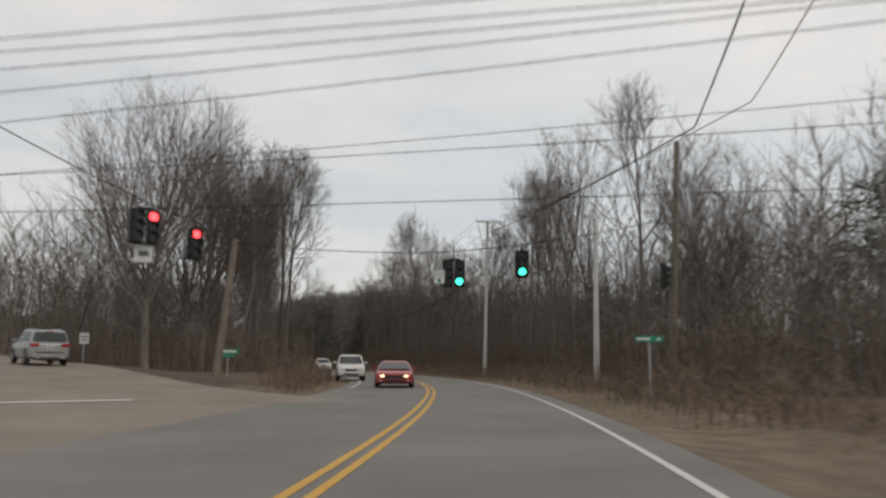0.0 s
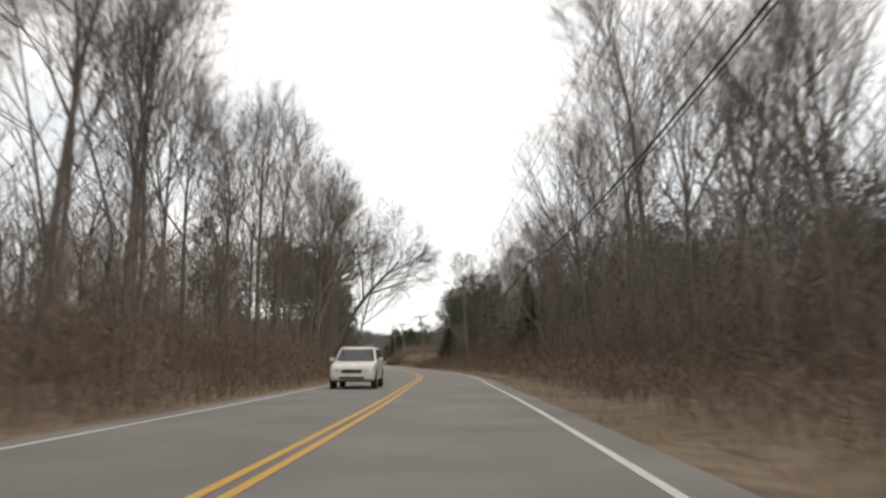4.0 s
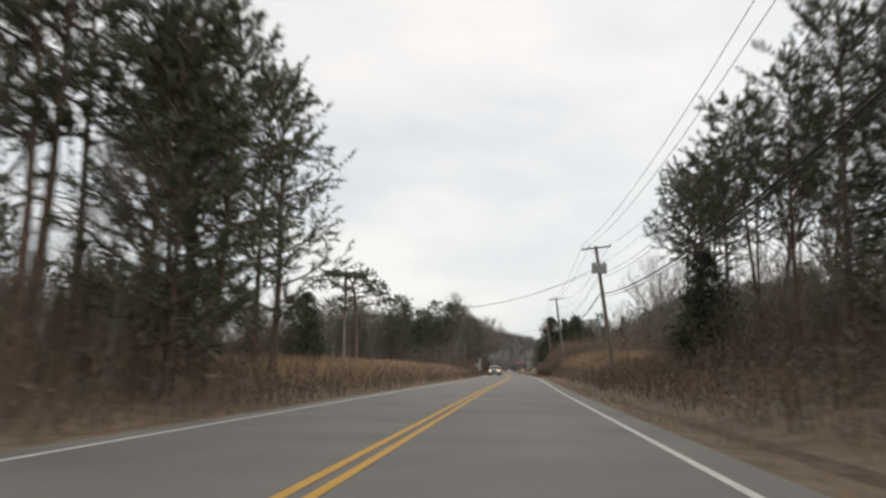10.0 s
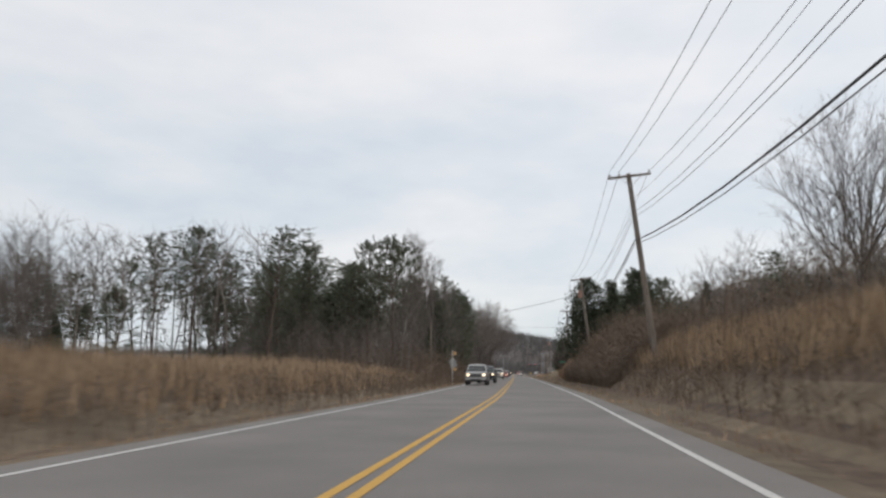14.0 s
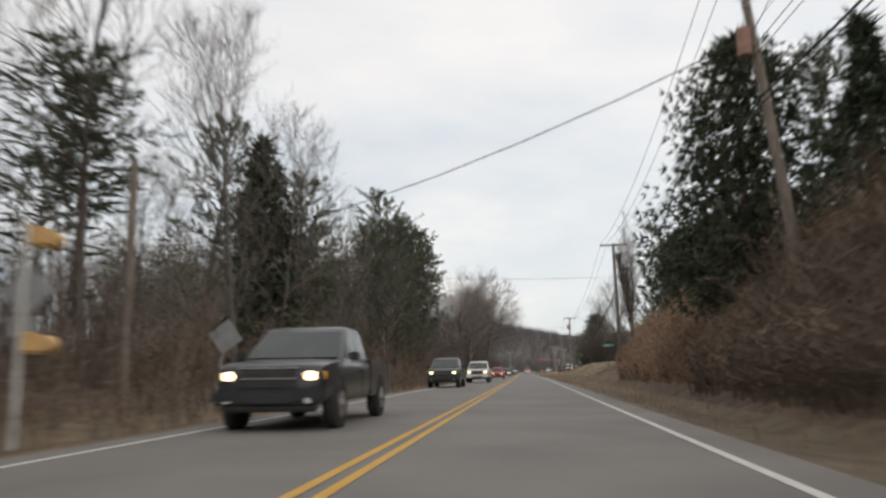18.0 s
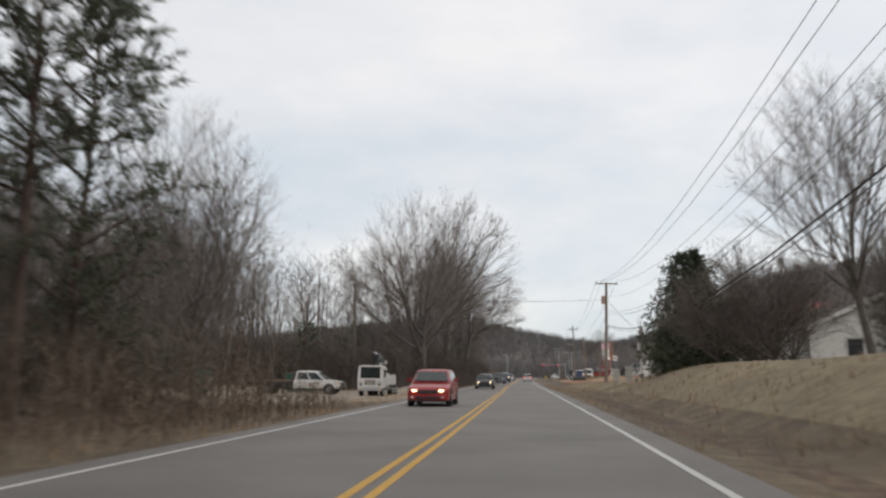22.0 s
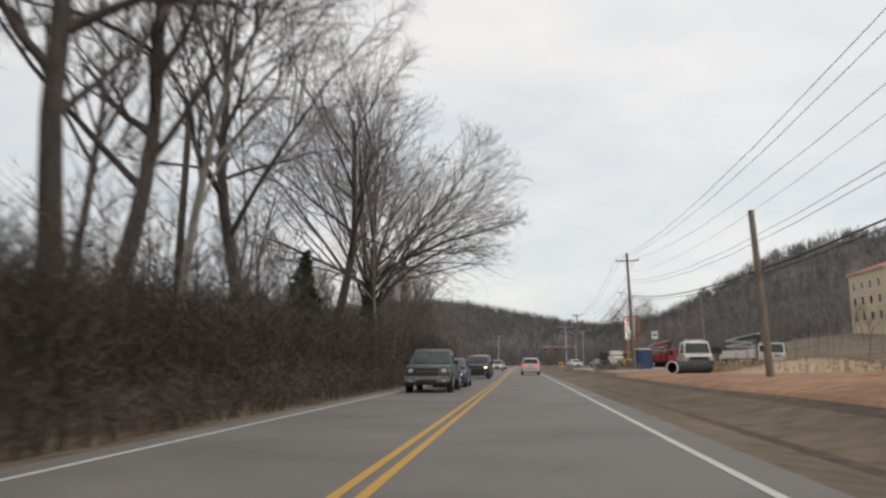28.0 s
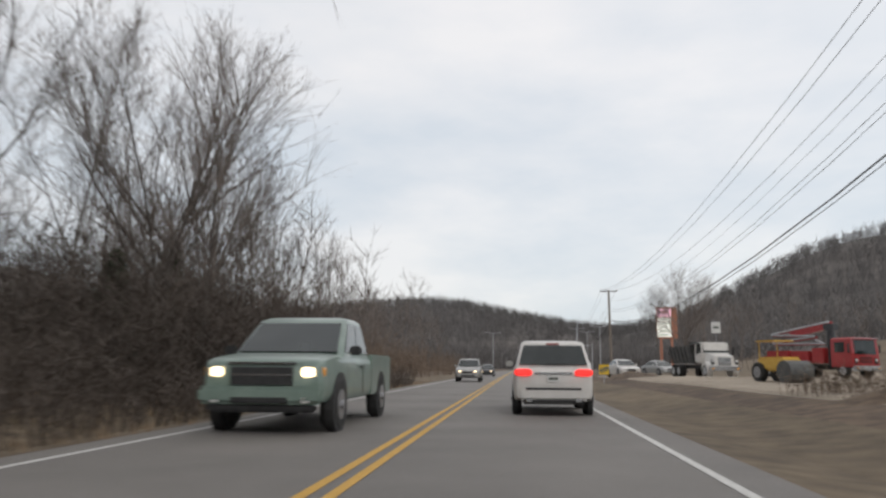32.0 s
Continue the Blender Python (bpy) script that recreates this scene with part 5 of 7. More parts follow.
def heavy_truck(m, paint, label, kind="pump", boom_paint=None, cab_over=True):
    """A three- or four-axle lorry: a concrete pump with a folded boom, or a tipper."""
    root = thing({"pump": "pump_truck", "dump": "dump_truck", "tractor": "tractor_unit"}[kind], m, label, "truck")
    f, W = 4.6, 1.22
    part("chassis", Solid().box((0, 0, 0.85), (0.9, 9.0, 0.3), 0.03), BLACK_PLASTIC, root)
    if cab_over:
        part("cab", Solid().hull([[Vector((sx * W, y, z)) for sx, y in ((-1, f), (1, f), (1, f - 1.9), (-1, f - 1.9))] for z in (0.8, 1.75)] +
                                 [[Vector((sx * W * 0.97, y, 2.78)) for sx, y in ((-1, f - 0.12), (1, f - 0.12), (1, f - 1.88), (-1, f - 1.88))],
                                  [Vector((sx * W * 0.9, y, 2.88)) for sx, y in ((-1, f - 0.25), (1, f - 0.25), (1, f - 1.8), (-1, f - 1.8))]]), paint, root)
        zw0, zw1, yf = 1.7, 2.7, f
        grille = part("grille", Solid().box((0, f + 0.02, 1.3), (1.1, 0.06, 0.4), 0.03), BLACK_PLASTIC, root)
        for k in (-0.12, -0.04, 0.04, 0.12):
            part("slat", Solid().box((0, f + 0.055, 1.3 + k), (1.06, 0.02, 0.03)), paint, grille)
        for sx in (-1, 1):
            part("wiper", Solid().box((sx * 0.35, f + 0.03, 1.86), (0.6, 0.03, 0.025), 0, (0, sx * -14, 0)), BLACK_PLASTIC, root)
            part("step", Solid().box((sx * 1.1, f - 1.2, 0.62), (0.25, 0.5, 0.06)), BLACK_PLASTIC, root)
    else:
        part("cab", Solid().box((0, f - 2.5, 1.95), (2.1, 1.7, 1.6), 0.12), paint, root)
        part("bonnet", Solid().hull([[Vector((sx * 0.95, f - 1.7, z)) for sx, z in ((-1, 0.85), (1, 0.85), (0.85, 1.95), (-0.85, 1.95))], [Vector((sx * 0.85, f, z)) for sx, z in ((-1, 0.8), (1, 0.8), (0.8, 1.65), (-0.8, 1.65))]]), paint, root)
        part("grille", Solid().box((0, f + 0.02, 1.25), (1.0, 0.06, 0.6), 0.04), CHROME, root)
        zw0, zw1, yf = 1.95, 2.6, f - 1.65
        for sx in (-1, 1):
            part("mudguard", Solid().round((sx * 0.75, f - 0.95, 0.62), (sx * 1.18, f - 0.95, 0.62), 0.62, n=18), paint, root)
    if cab_over:
        part("sun_visor", Solid().box((0, f + 0.02, 2.8), (2.2, 0.24, 0.05), 0.02, (-12, 0, 0)), paint, root)
        part("exhaust_stack", Solid().round((1.05, f - 2.15, 0.9), (1.05, f - 2.15, 3.05), 0.13, 0.1, 12), BLACK_PLASTIC, root)
        for sx in (-1, 1):
            part("mirror_arm", Solid().round((sx * W, yf - 0.15, 2.45), (sx * (W + 0.2), yf - 0.1, 2.45), 0.02, n=6).round((sx * W, yf - 0.15, 1.85), (sx * (W + 0.2), yf - 0.1, 1.85), 0.02, n=6), BLACK_PLASTIC, root)
    part("windscreen", Solid().panel([(-0.98, yf + 0.012, zw0), (0.98, yf + 0.012, zw0), (0.94, yf - 0.1 + 0.012, zw1), (-0.94, yf - 0.1 + 0.012, zw1)], (0, 1, 0.1)), AUTO_GLASS, root)
    for sx in (-1, 1):
        xw = W + 0.006 if cab_over else 1.056
        yy = f - 1.1 if cab_over else f - 2.4
        part("side_window", Solid().box((sx * xw * 0.99, yy, (zw0 + zw1) / 2), (0.03, 0.9, 0.72), 0.01), AUTO_GLASS, root)
        part("side_mirror", Solid().box((sx * (W + 0.2), yf - 0.1, 2.1), (0.16, 0.08, 0.6), 0.03), BLACK_PLASTIC, root)
    part("front_bumper", Solid().box((0, f + 0.08, 0.72), (2.4, 0.22, 0.34), 0.05), CHROME if not cab_over else GALV, root)
    lamps(root, f + 0.02, 0.9, 1.22, 0.28, 0.4, BLACK_PLASTIC, "lamp_bezel", 0.08)
    lamps(root, f + 0.06, 0.9, 1.28, 0.2, 0.18, HEADLAMP_OFF, "headlight", 0.06)
    lamps(root, f + 0.2, 0.95, 0.72, 0.2, 0.1, AMBER_LENS, "side_light", 0.05)
    axles = (f - 0.95, -1.2, -2.5, -3.75) if kind == "pump" else (f - 0.95, -2.0, -3.3)
    for i, y in enumerate(axles):
        for sx in (-1, 1):
            wheel(root, sx * (W - 0.2), y, 0.52, 0.32 if i == 0 else 0.5, rim=GALV)
    part("fuel_tank", Solid().round((-1.05, f - 3.4, 0.85), (-1.05, f - 2.3, 0.85), 0.3), CHROME, root)
    if kind == "tractor":
        part("sleeper", Solid().box((0, f - 4.1, 2.0), (2.2, 1.5, 2.2), 0.12), paint, root)
        part("fifth_wheel", Solid().box((0, -2.4, 1.1), (0.9, 1.1, 0.12), 0.03), BLACK_PLASTIC, root)
        part("visor", Solid().box((0, f - 1.62, 2.68), (2.0, 0.25, 0.1), 0.03), paint, root)
        for sx in (-1, 1):
            part("exhaust_stack", Solid().round((sx * 1.1, f - 3.3, 1.0), (sx * 1.1, f - 3.3, 3.7), 0.08, n=10), CHROME, root)
    elif kind == "dump":
        part("tipper_body", Solid().hull([[Vector((sx * w, y, z)) for sx, w, z in ((-1, 0.9, 1.15), (1, 0.9, 1.15), (1, 1.22, 2.55), (-1, 1.22, 2.55))] for y in (-4.6, 0.6)]), DUMP_GREY, root, "dark grey steel tipper body")
        part("cab_shield", Solid().box((0, 1.2, 2.68), (2.3, 1.5, 0.08), 0.02), DUMP_GREY, root)
        for y in np.linspace(-4.2, 0.3, 6):
            for sx in (-1, 1):
                part("rib", Solid().box((sx * 1.1, float(y), 1.85), (0.1, 0.08, 1.4), 0, (0, sx * 12, 0)), DUMP_GREY, root)
        part("tarp_roll", Solid().round((-1.1, 0.4, 2.72), (1.1, 0.4, 2.72), 0.12), RUBBER, root)
    else:
        bp = boom_paint or paint
        for y, l, hh in ((1.4, 1.2, 1.15), (-0.4, 1.8, 0.9), (-2.8, 2.4, 1.0)):
            part("deck_box", Solid().box((0, y, 1.05 + hh / 2), (2.35, l, hh), 0.05), paint, root)
        part("hopper", Solid().box((0, -4.5, 1.15), (1.7, 0.9, 1.0), 0.1), paint, root)
        tower = part("boom_tower", Solid().round((0, 1.6, 1.2), (0, 1.6, 3.7), 0.34, 0.28).box((0, 1.6, 3.75), (0.7, 0.9, 0.5), 0.08), DARK_PAINT, root)
        part("main_boom", Solid().hull([[Vector((dx * 0.24, y, zz + sz * hh)) for dx, sz in ((-1, -1), (1, -1), (1, 1), (-1, 1))] for y, zz, hh in ((1.5, 3.9, 0.26), (-0.6, 3.6, 0.3), (-2.4, 3.35, 0.16))]), RED_PAINT if bp is RED_PAINT else GREEN_PAINT, root, "dark folded main boom")
        part("boom_ram", Solid().round((0, 0.9, 2.5), (0, -1.0, 3.35), 0.09, n=10), GALV, root)
        for z, y0, y1, dz in ((4.1, 1.7, -4.4, -0.75), (3.3, -4.4, 0.2, -0.22), (3.05, 0.2, -4.3, -0.4), (2.6, -4.3, 0.9, -0.1)):
            q = Solid()
            q.hull([[Vector((dx * 0.1, y0, z + sz * 0.1)) for dx, sz in ((-1, -1), (1, -1), (1, 1), (-1, 1))], [Vector((dx * 0.07, y1, z + dz + sz * 0.06)) for dx, sz in ((-1, -1), (1, -1), (1, 1), (-1, 1))]])
            part("boom_section", q, bp, root)
            part("delivery_pipe", Solid().round((0.24, y0, z + 0.05), (0.24, y1, z + dz + 0.05), 0.07, n=8), GALV, root)
        for sx in (-1, 1):
            part("outrigger", Solid().box((sx * 1.12, -0.2, 0.75), (0.22, 3.0, 0.3), 0.04), DARK_PAINT if boom_paint else paint, root)
    return root


def on_lane(y, d=-3.75, back=True, z=0.012):
    p = on_road(y, d, z)
    return pose(p.x, p.y, p.z, 0, 0, heading(y) + (180 if back else 0))


car(on_lane(579.2, 0.85, False), WHITE_PAINT, "white SUV with brake lights on, in the lane ahead", "suv", lit=False, brake=True)
car(on_lane(37.2, -3.5), RED_PAINT, "red coupe with lit headlights in the oncoming lane", "coupe")
car(on_lane(102, -3.9), WHITE_PAINT, "white crossover with a dark grille in the oncoming lane", "suv", lit=False)
car(on_lane(51.2, -6.2), WHITE_PAINT, "white crossover with a dark lower grille beside the junction", "suv", lit=False)
pickup(on_lane(326.5, -4.6), SILVER_PAINT, "silver crew-cab pickup with headlights lit in the oncoming lane")
pickup(on_lane(341, -4.3), DARK_PAINT, "dark grey crew-cab pickup with headlights lit in the oncoming lane")
pickup(on_lane(375.6, -5.2), GREEN_PAINT, "dark green extended-cab pickup truck in the oncoming lane", crew=False, L=5.6)
pickup(on_lane(395.8, -4.4), WHITE_PAINT, "white crew-cab pickup with headlights lit in the oncoming lane", L=5.3)
car(on_lane(430, -3.9), RED_PAINT, "bright red wagon with lit headlights in the oncoming lane", "wagon")
car(on_lane(474, -3.7), DARK_PAINT, "dark sedan with lit headlights in the oncoming lane", "sedan")
pickup(on_lane(529, -4.1), GREEN_PAINT, "dark green older pickup with a chrome bumper in the oncoming lane", lit=False, crew=False, L=5.4, bumper=CHROME)
car(on_lane(536, -3.9), BLUE_PAINT, "dark blue sedan with lit headlights in the oncoming lane", "sedan")
pickup(on_lane(558.6, -3.75), DARK_PAINT, "dark blue-black crew-cab pickup with lit headlights in the oncoming lane")
pickup(on_lane(574, -4.2), SAGE_PAINT, "pale sage green pickup with lit headlights in the oncoming lane").scale = (1.1, 1.1, 1.12)
car(on_lane(620, -3.8), SILVER_PAINT, "silver SUV with lit headlights in the oncoming lane", "suv")
car(on_lane(655, -3.8), DARK_PAINT, "dark sedan with lit headlights far along the oncoming lane", "sedan")
p = street_at(31, 1.8, 0.02)
car(pose(p.x, p.y, p.z, 1.5, 0, 15.8), SILVER_PAINT, "silver hatchback driving up the side street", "suv", lit=False)


def parked(build, x, y, turn, *args, lift=0.06, **kw):
    return build(pose(x, y, float(land(x, y)) + lift, 0, 0, turn), *args, **kw)


parked(pickup, -18.6, 463.4, -90, WHITE_PAINT, "white crew-cab work pickup with a black flatbed on gravel", lit=False, flatbed=True, L=7.6, bumper=CHROME)
parked(heavy_truck, -11.9, 465, 181, WHITE_PAINT, "white cab-over concrete pump truck with a folded boom on gravel", "pump", WHITE_PAINT).scale = (0.87, 0.87, 0.9)
parked(heavy_truck, -25.5, 449, -84, DUMPSTER_GREEN, "dark green bonneted tractor unit with chrome exhaust stacks on gravel", "tractor", cab_over=False)
parked(van, 12.7, 553.6, 174, "white cargo van with a roof rack on bare dirt")
parked(heavy_truck, 22.0, 620.3, 204, RED_PAINT, "red cab-over concrete pump truck with a folded red boom", "pump", RED_PAINT)
parked(heavy_truck, 14.1, 623, 188, WHITE_PAINT, "white dump truck with a dark grey tipper body", "dump", cab_over=False)
parked(heavy_truck, 23.6, 604, 166, WHITE_PAINT, "white dump truck with a steel body in the truck yard", "dump", cab_over=False)
parked(heavy_truck, 28.5, 596, 205, WHITE_PAINT, "white cab-over pump truck with a white boom", "pump")
parked(heavy_truck, 27.4, 610, 162, DARK_PAINT, "black dump truck with a dark tipper body", "dump", cab_over=False)
parked(car, 8.4, 628, 190, WHITE_PAINT, "white parked sedan beside the truck yard", "sedan", lit=False)
parked(car, 13.5, 640, 200, SILVER_PAINT, "silver parked sedan in the truck yard", "sedan", lit=False)
parked(pickup, 20.5, 487.6, -84, SILVER_PAINT, "pale grey pickup parked before the house", lit=False, lift=0.05, L=5.0)
parked(car, 25.6, 488.6, 96, DARK_PAINT, "dark parked sedan in front of the garage", "sedan", lit=False, lift=0.05)

# ---- poles, wires and signals ----
def utility_pole(x, y, top, base=(0, 0), mat=POLE_WOOD, arm=True, turn=0.0, cans=0, r=0.16, light=False, low_arm=0.0, label="weathered wooden utility pole with a crossarm"):
    """A wooden pole; base is the foot's offset from under the top."""
    z = float(land(x + base[0], y + base[1])) - 0.3
    root = thing("utility_pole", pose(x + base[0], y + base[1], z), label, "utility pole", "roadside poles")
    tip = Vector((-base[0], -base[1], top - z))
    part("shaft", Solid().round((0, 0, 0), tip, r * 1.15, r * 0.8, 14), mat, root, soft=False)
    way = tip.normalized()
    c, s = math.cos(radians(turn)), math.sin(radians(turn))
    if arm:
        o = tip - way * (0.18 + low_arm)
        lean = math.degrees(math.atan2(way.x, way.z))
        part("crossarm", Solid().box((o.x, o.y - 0.17, o.z), (2.44, 0.1, 0.13), 0.01, (0, lean, turn)), mat, root)
        for k in (-1.1, -0.55, 1.1):
            q = o + Vector((k * c, k * s - 0.17, -k * math.sin(radians(lean))))
            part("insulator", Solid().round(q, q + Vector((0, 0, 0.14)), 0.03, 0.03, 8).round(q + Vector((0, 0, 0.12)), q + Vector((0, 0, 0.22)), 0.055, 0.05, 10), CERAMIC, root)
        for k in (-1, 1):
            part("brace", Solid().round(o + Vector((0.62 * k, -0.17, -0.05)), o - way * 0.62 + Vector((0, -0.14, 0)), 0.018, n=6), GALV, root)
    for i in range(cans):
        o = tip - way * (1.9 if cans > 1 else 2.0)
        k = (-0.42, 0.42, 0.0)[i] if cans > 1 else -0.35
        can = part("transformer", Solid().round(o + Vector((k, -0.2, -0.42)), o + Vector((k, -0.2, 0.4)), 0.21, 0.2, 16).round(o + Vector((k, -0.2, 0.4)), o + Vector((k, -0.2, 0.46)), 0.2, 0.14, 16), RUSTY if cans == 1 else TRANSFORMER, root)
        part("bushing", Solid().round(o + Vector((k, -0.2, 0.45)), o + Vector((k, -0.2, 0.68)), 0.04, 0.025, 8), CERAMIC, can)
    if light:
        o = tip - way * 4.6
        part("lamp_arm", Solid().round(o, o + Vector((-0.9, -0.4, 0.25)), 0.03, n=8), GALV, root)
        part("lamp_head", Solid().box(o + Vector((-1.05, -0.45, 0.26)), (0.5, 0.24, 0.13), 0.04), GALV, root)
    return root


utility_pole(-3.5, 63.7, 14.6, (-0.3, 0), POLE_PALE, turn=-18, r=0.14, label="pale smooth utility pole with a wooden crossarm")
utility_pole(8.2, 181.3, 11.9, (0.5, 0))
utility_pole(7.5, 239.5, 11.3, (1.3, 0), cans=3, label="leaning wooden utility pole with three grey transformers")
utility_pole(7.8, 298, 12.4, (1.2, 0), label="leaning dark wooden utility pole with a crossarm")
utility_pole(8.8, 348.2, 12.5, (1.1, 0), cans=1, label="leaning wooden utility pole with one transformer")
utility_pole(9.9, 397, 12.5, (0.2, 0))
utility_pole(9.9, 482, 11.5, (-0.3, 0), cans=1, label="weathered utility pole with a rusty transformer can")
utility_pole(11.2, 578, 13.0, (0.4, 0), light=True, low_arm=0.7, label="wooden utility pole with a crossarm and a street lamp")
utility_pole(11.5, 668, 12.0, (0.2, 0))
utility_pole(10.3, 529, 7.9, (0.4, 0), arm=False, label="dark wooden pole leaning at the dirt lot")
utility_pole(16, 566, 7.6, (0.2, 0), arm=False, label="short dark wooden pole beside the truck yard")
utility_pole(-18.0, 481, 11.4, (0.2, 0), arm=False, r=0.14, label="bare wooden pole at the edge of the yard")
utility_pole(-14.9, 246.4, 10.2, (0, 0), arm=False, r=0.14, label="bare wooden pole in the field beside a pine")
utility_pole(-9.2, 346, 7.2, (0, 0), arm=False, r=0.13, label="short wooden pole at the edge of the woods")
utility_pole(-9.1, 38, 9.9, (-0.1, 0), POLE_PALE, arm=False, r=0.15, label="pale round pole at the junction")
utility_pole(-9.4, 30.2, 12.5, (-0.75, 0.1), arm=False, label="tall wooden pole carrying the signal wires")
utility_pole(-29.3, 43, 7.9, (-0.7, 0), arm=False, r=0.19, label="leaning wooden pole at the street corner")
utility_pole(-41.5, 39, 10.6, (0, 0), arm=False, label="wooden pole beside the side street")
utility_pole(-40.5, 22, 10.6, (-1.5, 0), arm=False, label="wooden pole at the junction")


def cable(points, r, label, sag=0.012, name="overhead_cable", steps=9):
    """A sagging cable through its supports."""
    w = Wood()
    pts = []
    for a, b in zip(points, points[1:]):
        a, b = Vector(a), Vector(b)
        drop = (b - a).length * sag
        for i in range(1 if pts else 0, steps + 1):
            u = i / steps
            p = a.lerp(b, u)
            p.z -= 4 * u * (1 - u) * drop
            pts.append(p)
    w.tube(pts, [r] * len(pts), 5)
    return tagged(mesh_object(name, w.v, w.f, CABLE), label, "cable", "overhead cables")


LINE = [(-3.5, 63.7, 14.5, 4.4), (3.5, 122, 12.4, 4.2), (8.0, 181.1, 11.85, 4.0), (7.5, 239.3, 11.25, 4.0), (7.8, 297.8, 12.35, 3.9), (8.8, 348, 12.45, 3.7), (9.9, 396.8, 12.45, 4.0), (9.9, 481.8, 11.45, 4.7),
        (11.2, 577.8, 12.3, 3.9), (11.5, 667.8, 11.95, 4.2), (13, 760, 11.5, 4.2)]
for (ax, ay, az, ad), (bx, by, bz, bd) in zip(LINE, LINE[1:]):
    slack = 0.032 if by - ay > 80 and ay < 450 else 0.024
    for k in (-1.1, -0.55, 1.1):
        cable([(ax + k, ay, az + 0.12), (bx + k, by, bz + 0.12)], 0.012, "thin dark power line strung between the roadside poles", slack)
    cable([(ax + 0.15, ay - 0.1, az - 1.5), (bx + 0.15, by - 0.1, bz - 1.5)], 0.008, "thin dark neutral line below the crossarms", slack)
    for up in (1.6, 1.3):
        cable([(ax + 0.15, ay - 0.1, az - ad + up), (bx + 0.15, by - 0.1, bz - bd + up)], 0.012, "dark service line along the poles", slack)
    cable([(ax + 0.17, ay - 0.12, az - ad), (bx + 0.17, by - 0.12, bz - bd)], 0.034, "thick dark communication cable along the poles", slack)
    cable([(ax + 0.17, ay - 0.12, az - ad - 0.22), (bx + 0.17, by - 0.12, bz - bd - 0.22)], 0.018, "dark communication cable along the poles", slack)
for a, b, z in (((-38.54, 22.86), (-30.12, 17.09), 10.0), ((-38.66, 23.85), (-25.59, 15.05), 10.0), ((-38.83, 25.32), (-22.72, 13.75), 10.0), ((-39.09, 27.56), (-20.73, 12.86), 10.0),
                ((-39.51, 31.22), (-18.05, 12.24), 10.0), ((-41.48, 47.2), (-9.2, 18.8), 11.5), ((-40.57, 40.35), (-10.76, 17.76), 10.0), ((-40.23, 38.87), (-9.66, 18.76), 8.0)):
    a, b = Vector((*a, z)), Vector((*b, z))
    d = (b - a).normalized()
    cable([a - d * 25, b + d * 25], 0.018, "dark overhead line crossing the junction", 0.004)
cable([(-21.6, 13.3, 10), (-15.8, 21.7, 10), (-3.5, 63.7, 13.4)], 0.03, "dark overhead line leading along the road", 0.006)
cable([(-20.1, 12.6, 10), (-16, 18.7, 10), (-2.4, 63.7, 14.3)], 0.018, "thin overhead line leading along the road", 0.006)
SPAN = [(-29.4, 43, 7.7), (-22.3, 33.5, 6.35), (-18.8, 29.6, 6.45), (-9.64, 30.2, 8.6)]
cable(SPAN, 0.022, "steel span wire carrying the traffic signals", 0.01)
cable([(-40.4, 22, 8.2), (-34.4, 27.8, 6.6), (-32.5, 30.4, 6.5), (-29.4, 43, 7.4)], 0.02, "steel span wire over the side street", 0.01)
cable([(-14.9, 246.4, 8.2), (7.4, 239.4, 9.4)], 0.018, "dark service drop crossing the road", 0.105)
cable([(-14.9, 246.4, 8.1), (7.4, 239.4, 9.2)], 0.009, "thin service drop crossing the road", 0.095)
cable([(-22, 372, 9.2), (8.7, 348, 10.6)], 0.022, "dark service drop crossing the road", 0.035)
cable([(-19, 393, 10.6), (9.8, 396.9, 9.4)], 0.014, "thin service drop crossing the road", 0.02)
cable([(-18.0, 481, 10.4), (9.8, 482, 9.6)], 0.018, "thin service drop crossing the road", 0.02)
cable([(10, 482, 9.4), (19, 505, 5.5)], 0.018, "thin service drop to the white house", 0.02)


def ground_at(x, y):
    return float(land(x, y))


def signal(x, y, z, turn, lit, drop, label, double=False):
    root = thing("traffic_signal", pose(x, y, z, 0, 0, turn), label, "traffic signal", "signals over the junction")
    cols = (-0.24, 0.24) if double else (0.0,)
    wide = 0.46 if double else 0.24
    for k in (-1, 1):
        part("backplate", Solid().box((k * wide, 0.13, 0), (0.06 if double else 0.1, 0.02, 1.2), 0.005).box((0, 0.13, k * 0.585), (wide * 2, 0.02, 0.07), 0.004), SIGNAL_BLACK, root)
    for cx in cols:
        head = part("signal_head", Solid().box((cx, 0.1, 0), (0.38, 0.22, 1.12), 0.03), SIGNAL_BLACK, root)
        for i in range(3):
            zz = 0.36 - 0.36 * i
            on = (i == (0 if lit is SIGNAL_RED else 2)) and cx == cols[-1]
            part("lens", Solid().round((cx, -0.02, zz), (cx, -0.045, zz), 0.145, 0.135, 18), lit if on else SIGNAL_OFF, head)
            v = Solid()
            n = 10
            ring = lambda rr, yy: [Vector((cx + rr * math.cos(math.pi * (-0.15 + 1.3 * k / n)), yy, zz + rr * math.sin(math.pi * (-0.15 + 1.3 * k / n)))) for k in range(n + 1)]
            r0, r1 = ring(0.165, 0.0), ring(0.175, -0.22)
            for k in range(n):
                v.bm.faces.new([v.bm.verts.new(p) for p in (r0[k], r0[k + 1], r1[k + 1], r1[k])])
            part("visor", v, SIGNAL_BLACK, head)
    part("hanger", Solid().round((0, 0.1, 0.55), (0, 0.1, drop), 0.03, n=8).box((0, 0.1, 0.62), (0.5 if double else 0.16, 0.1, 0.1), 0.02), SIGNAL_BLACK, root)
    return root


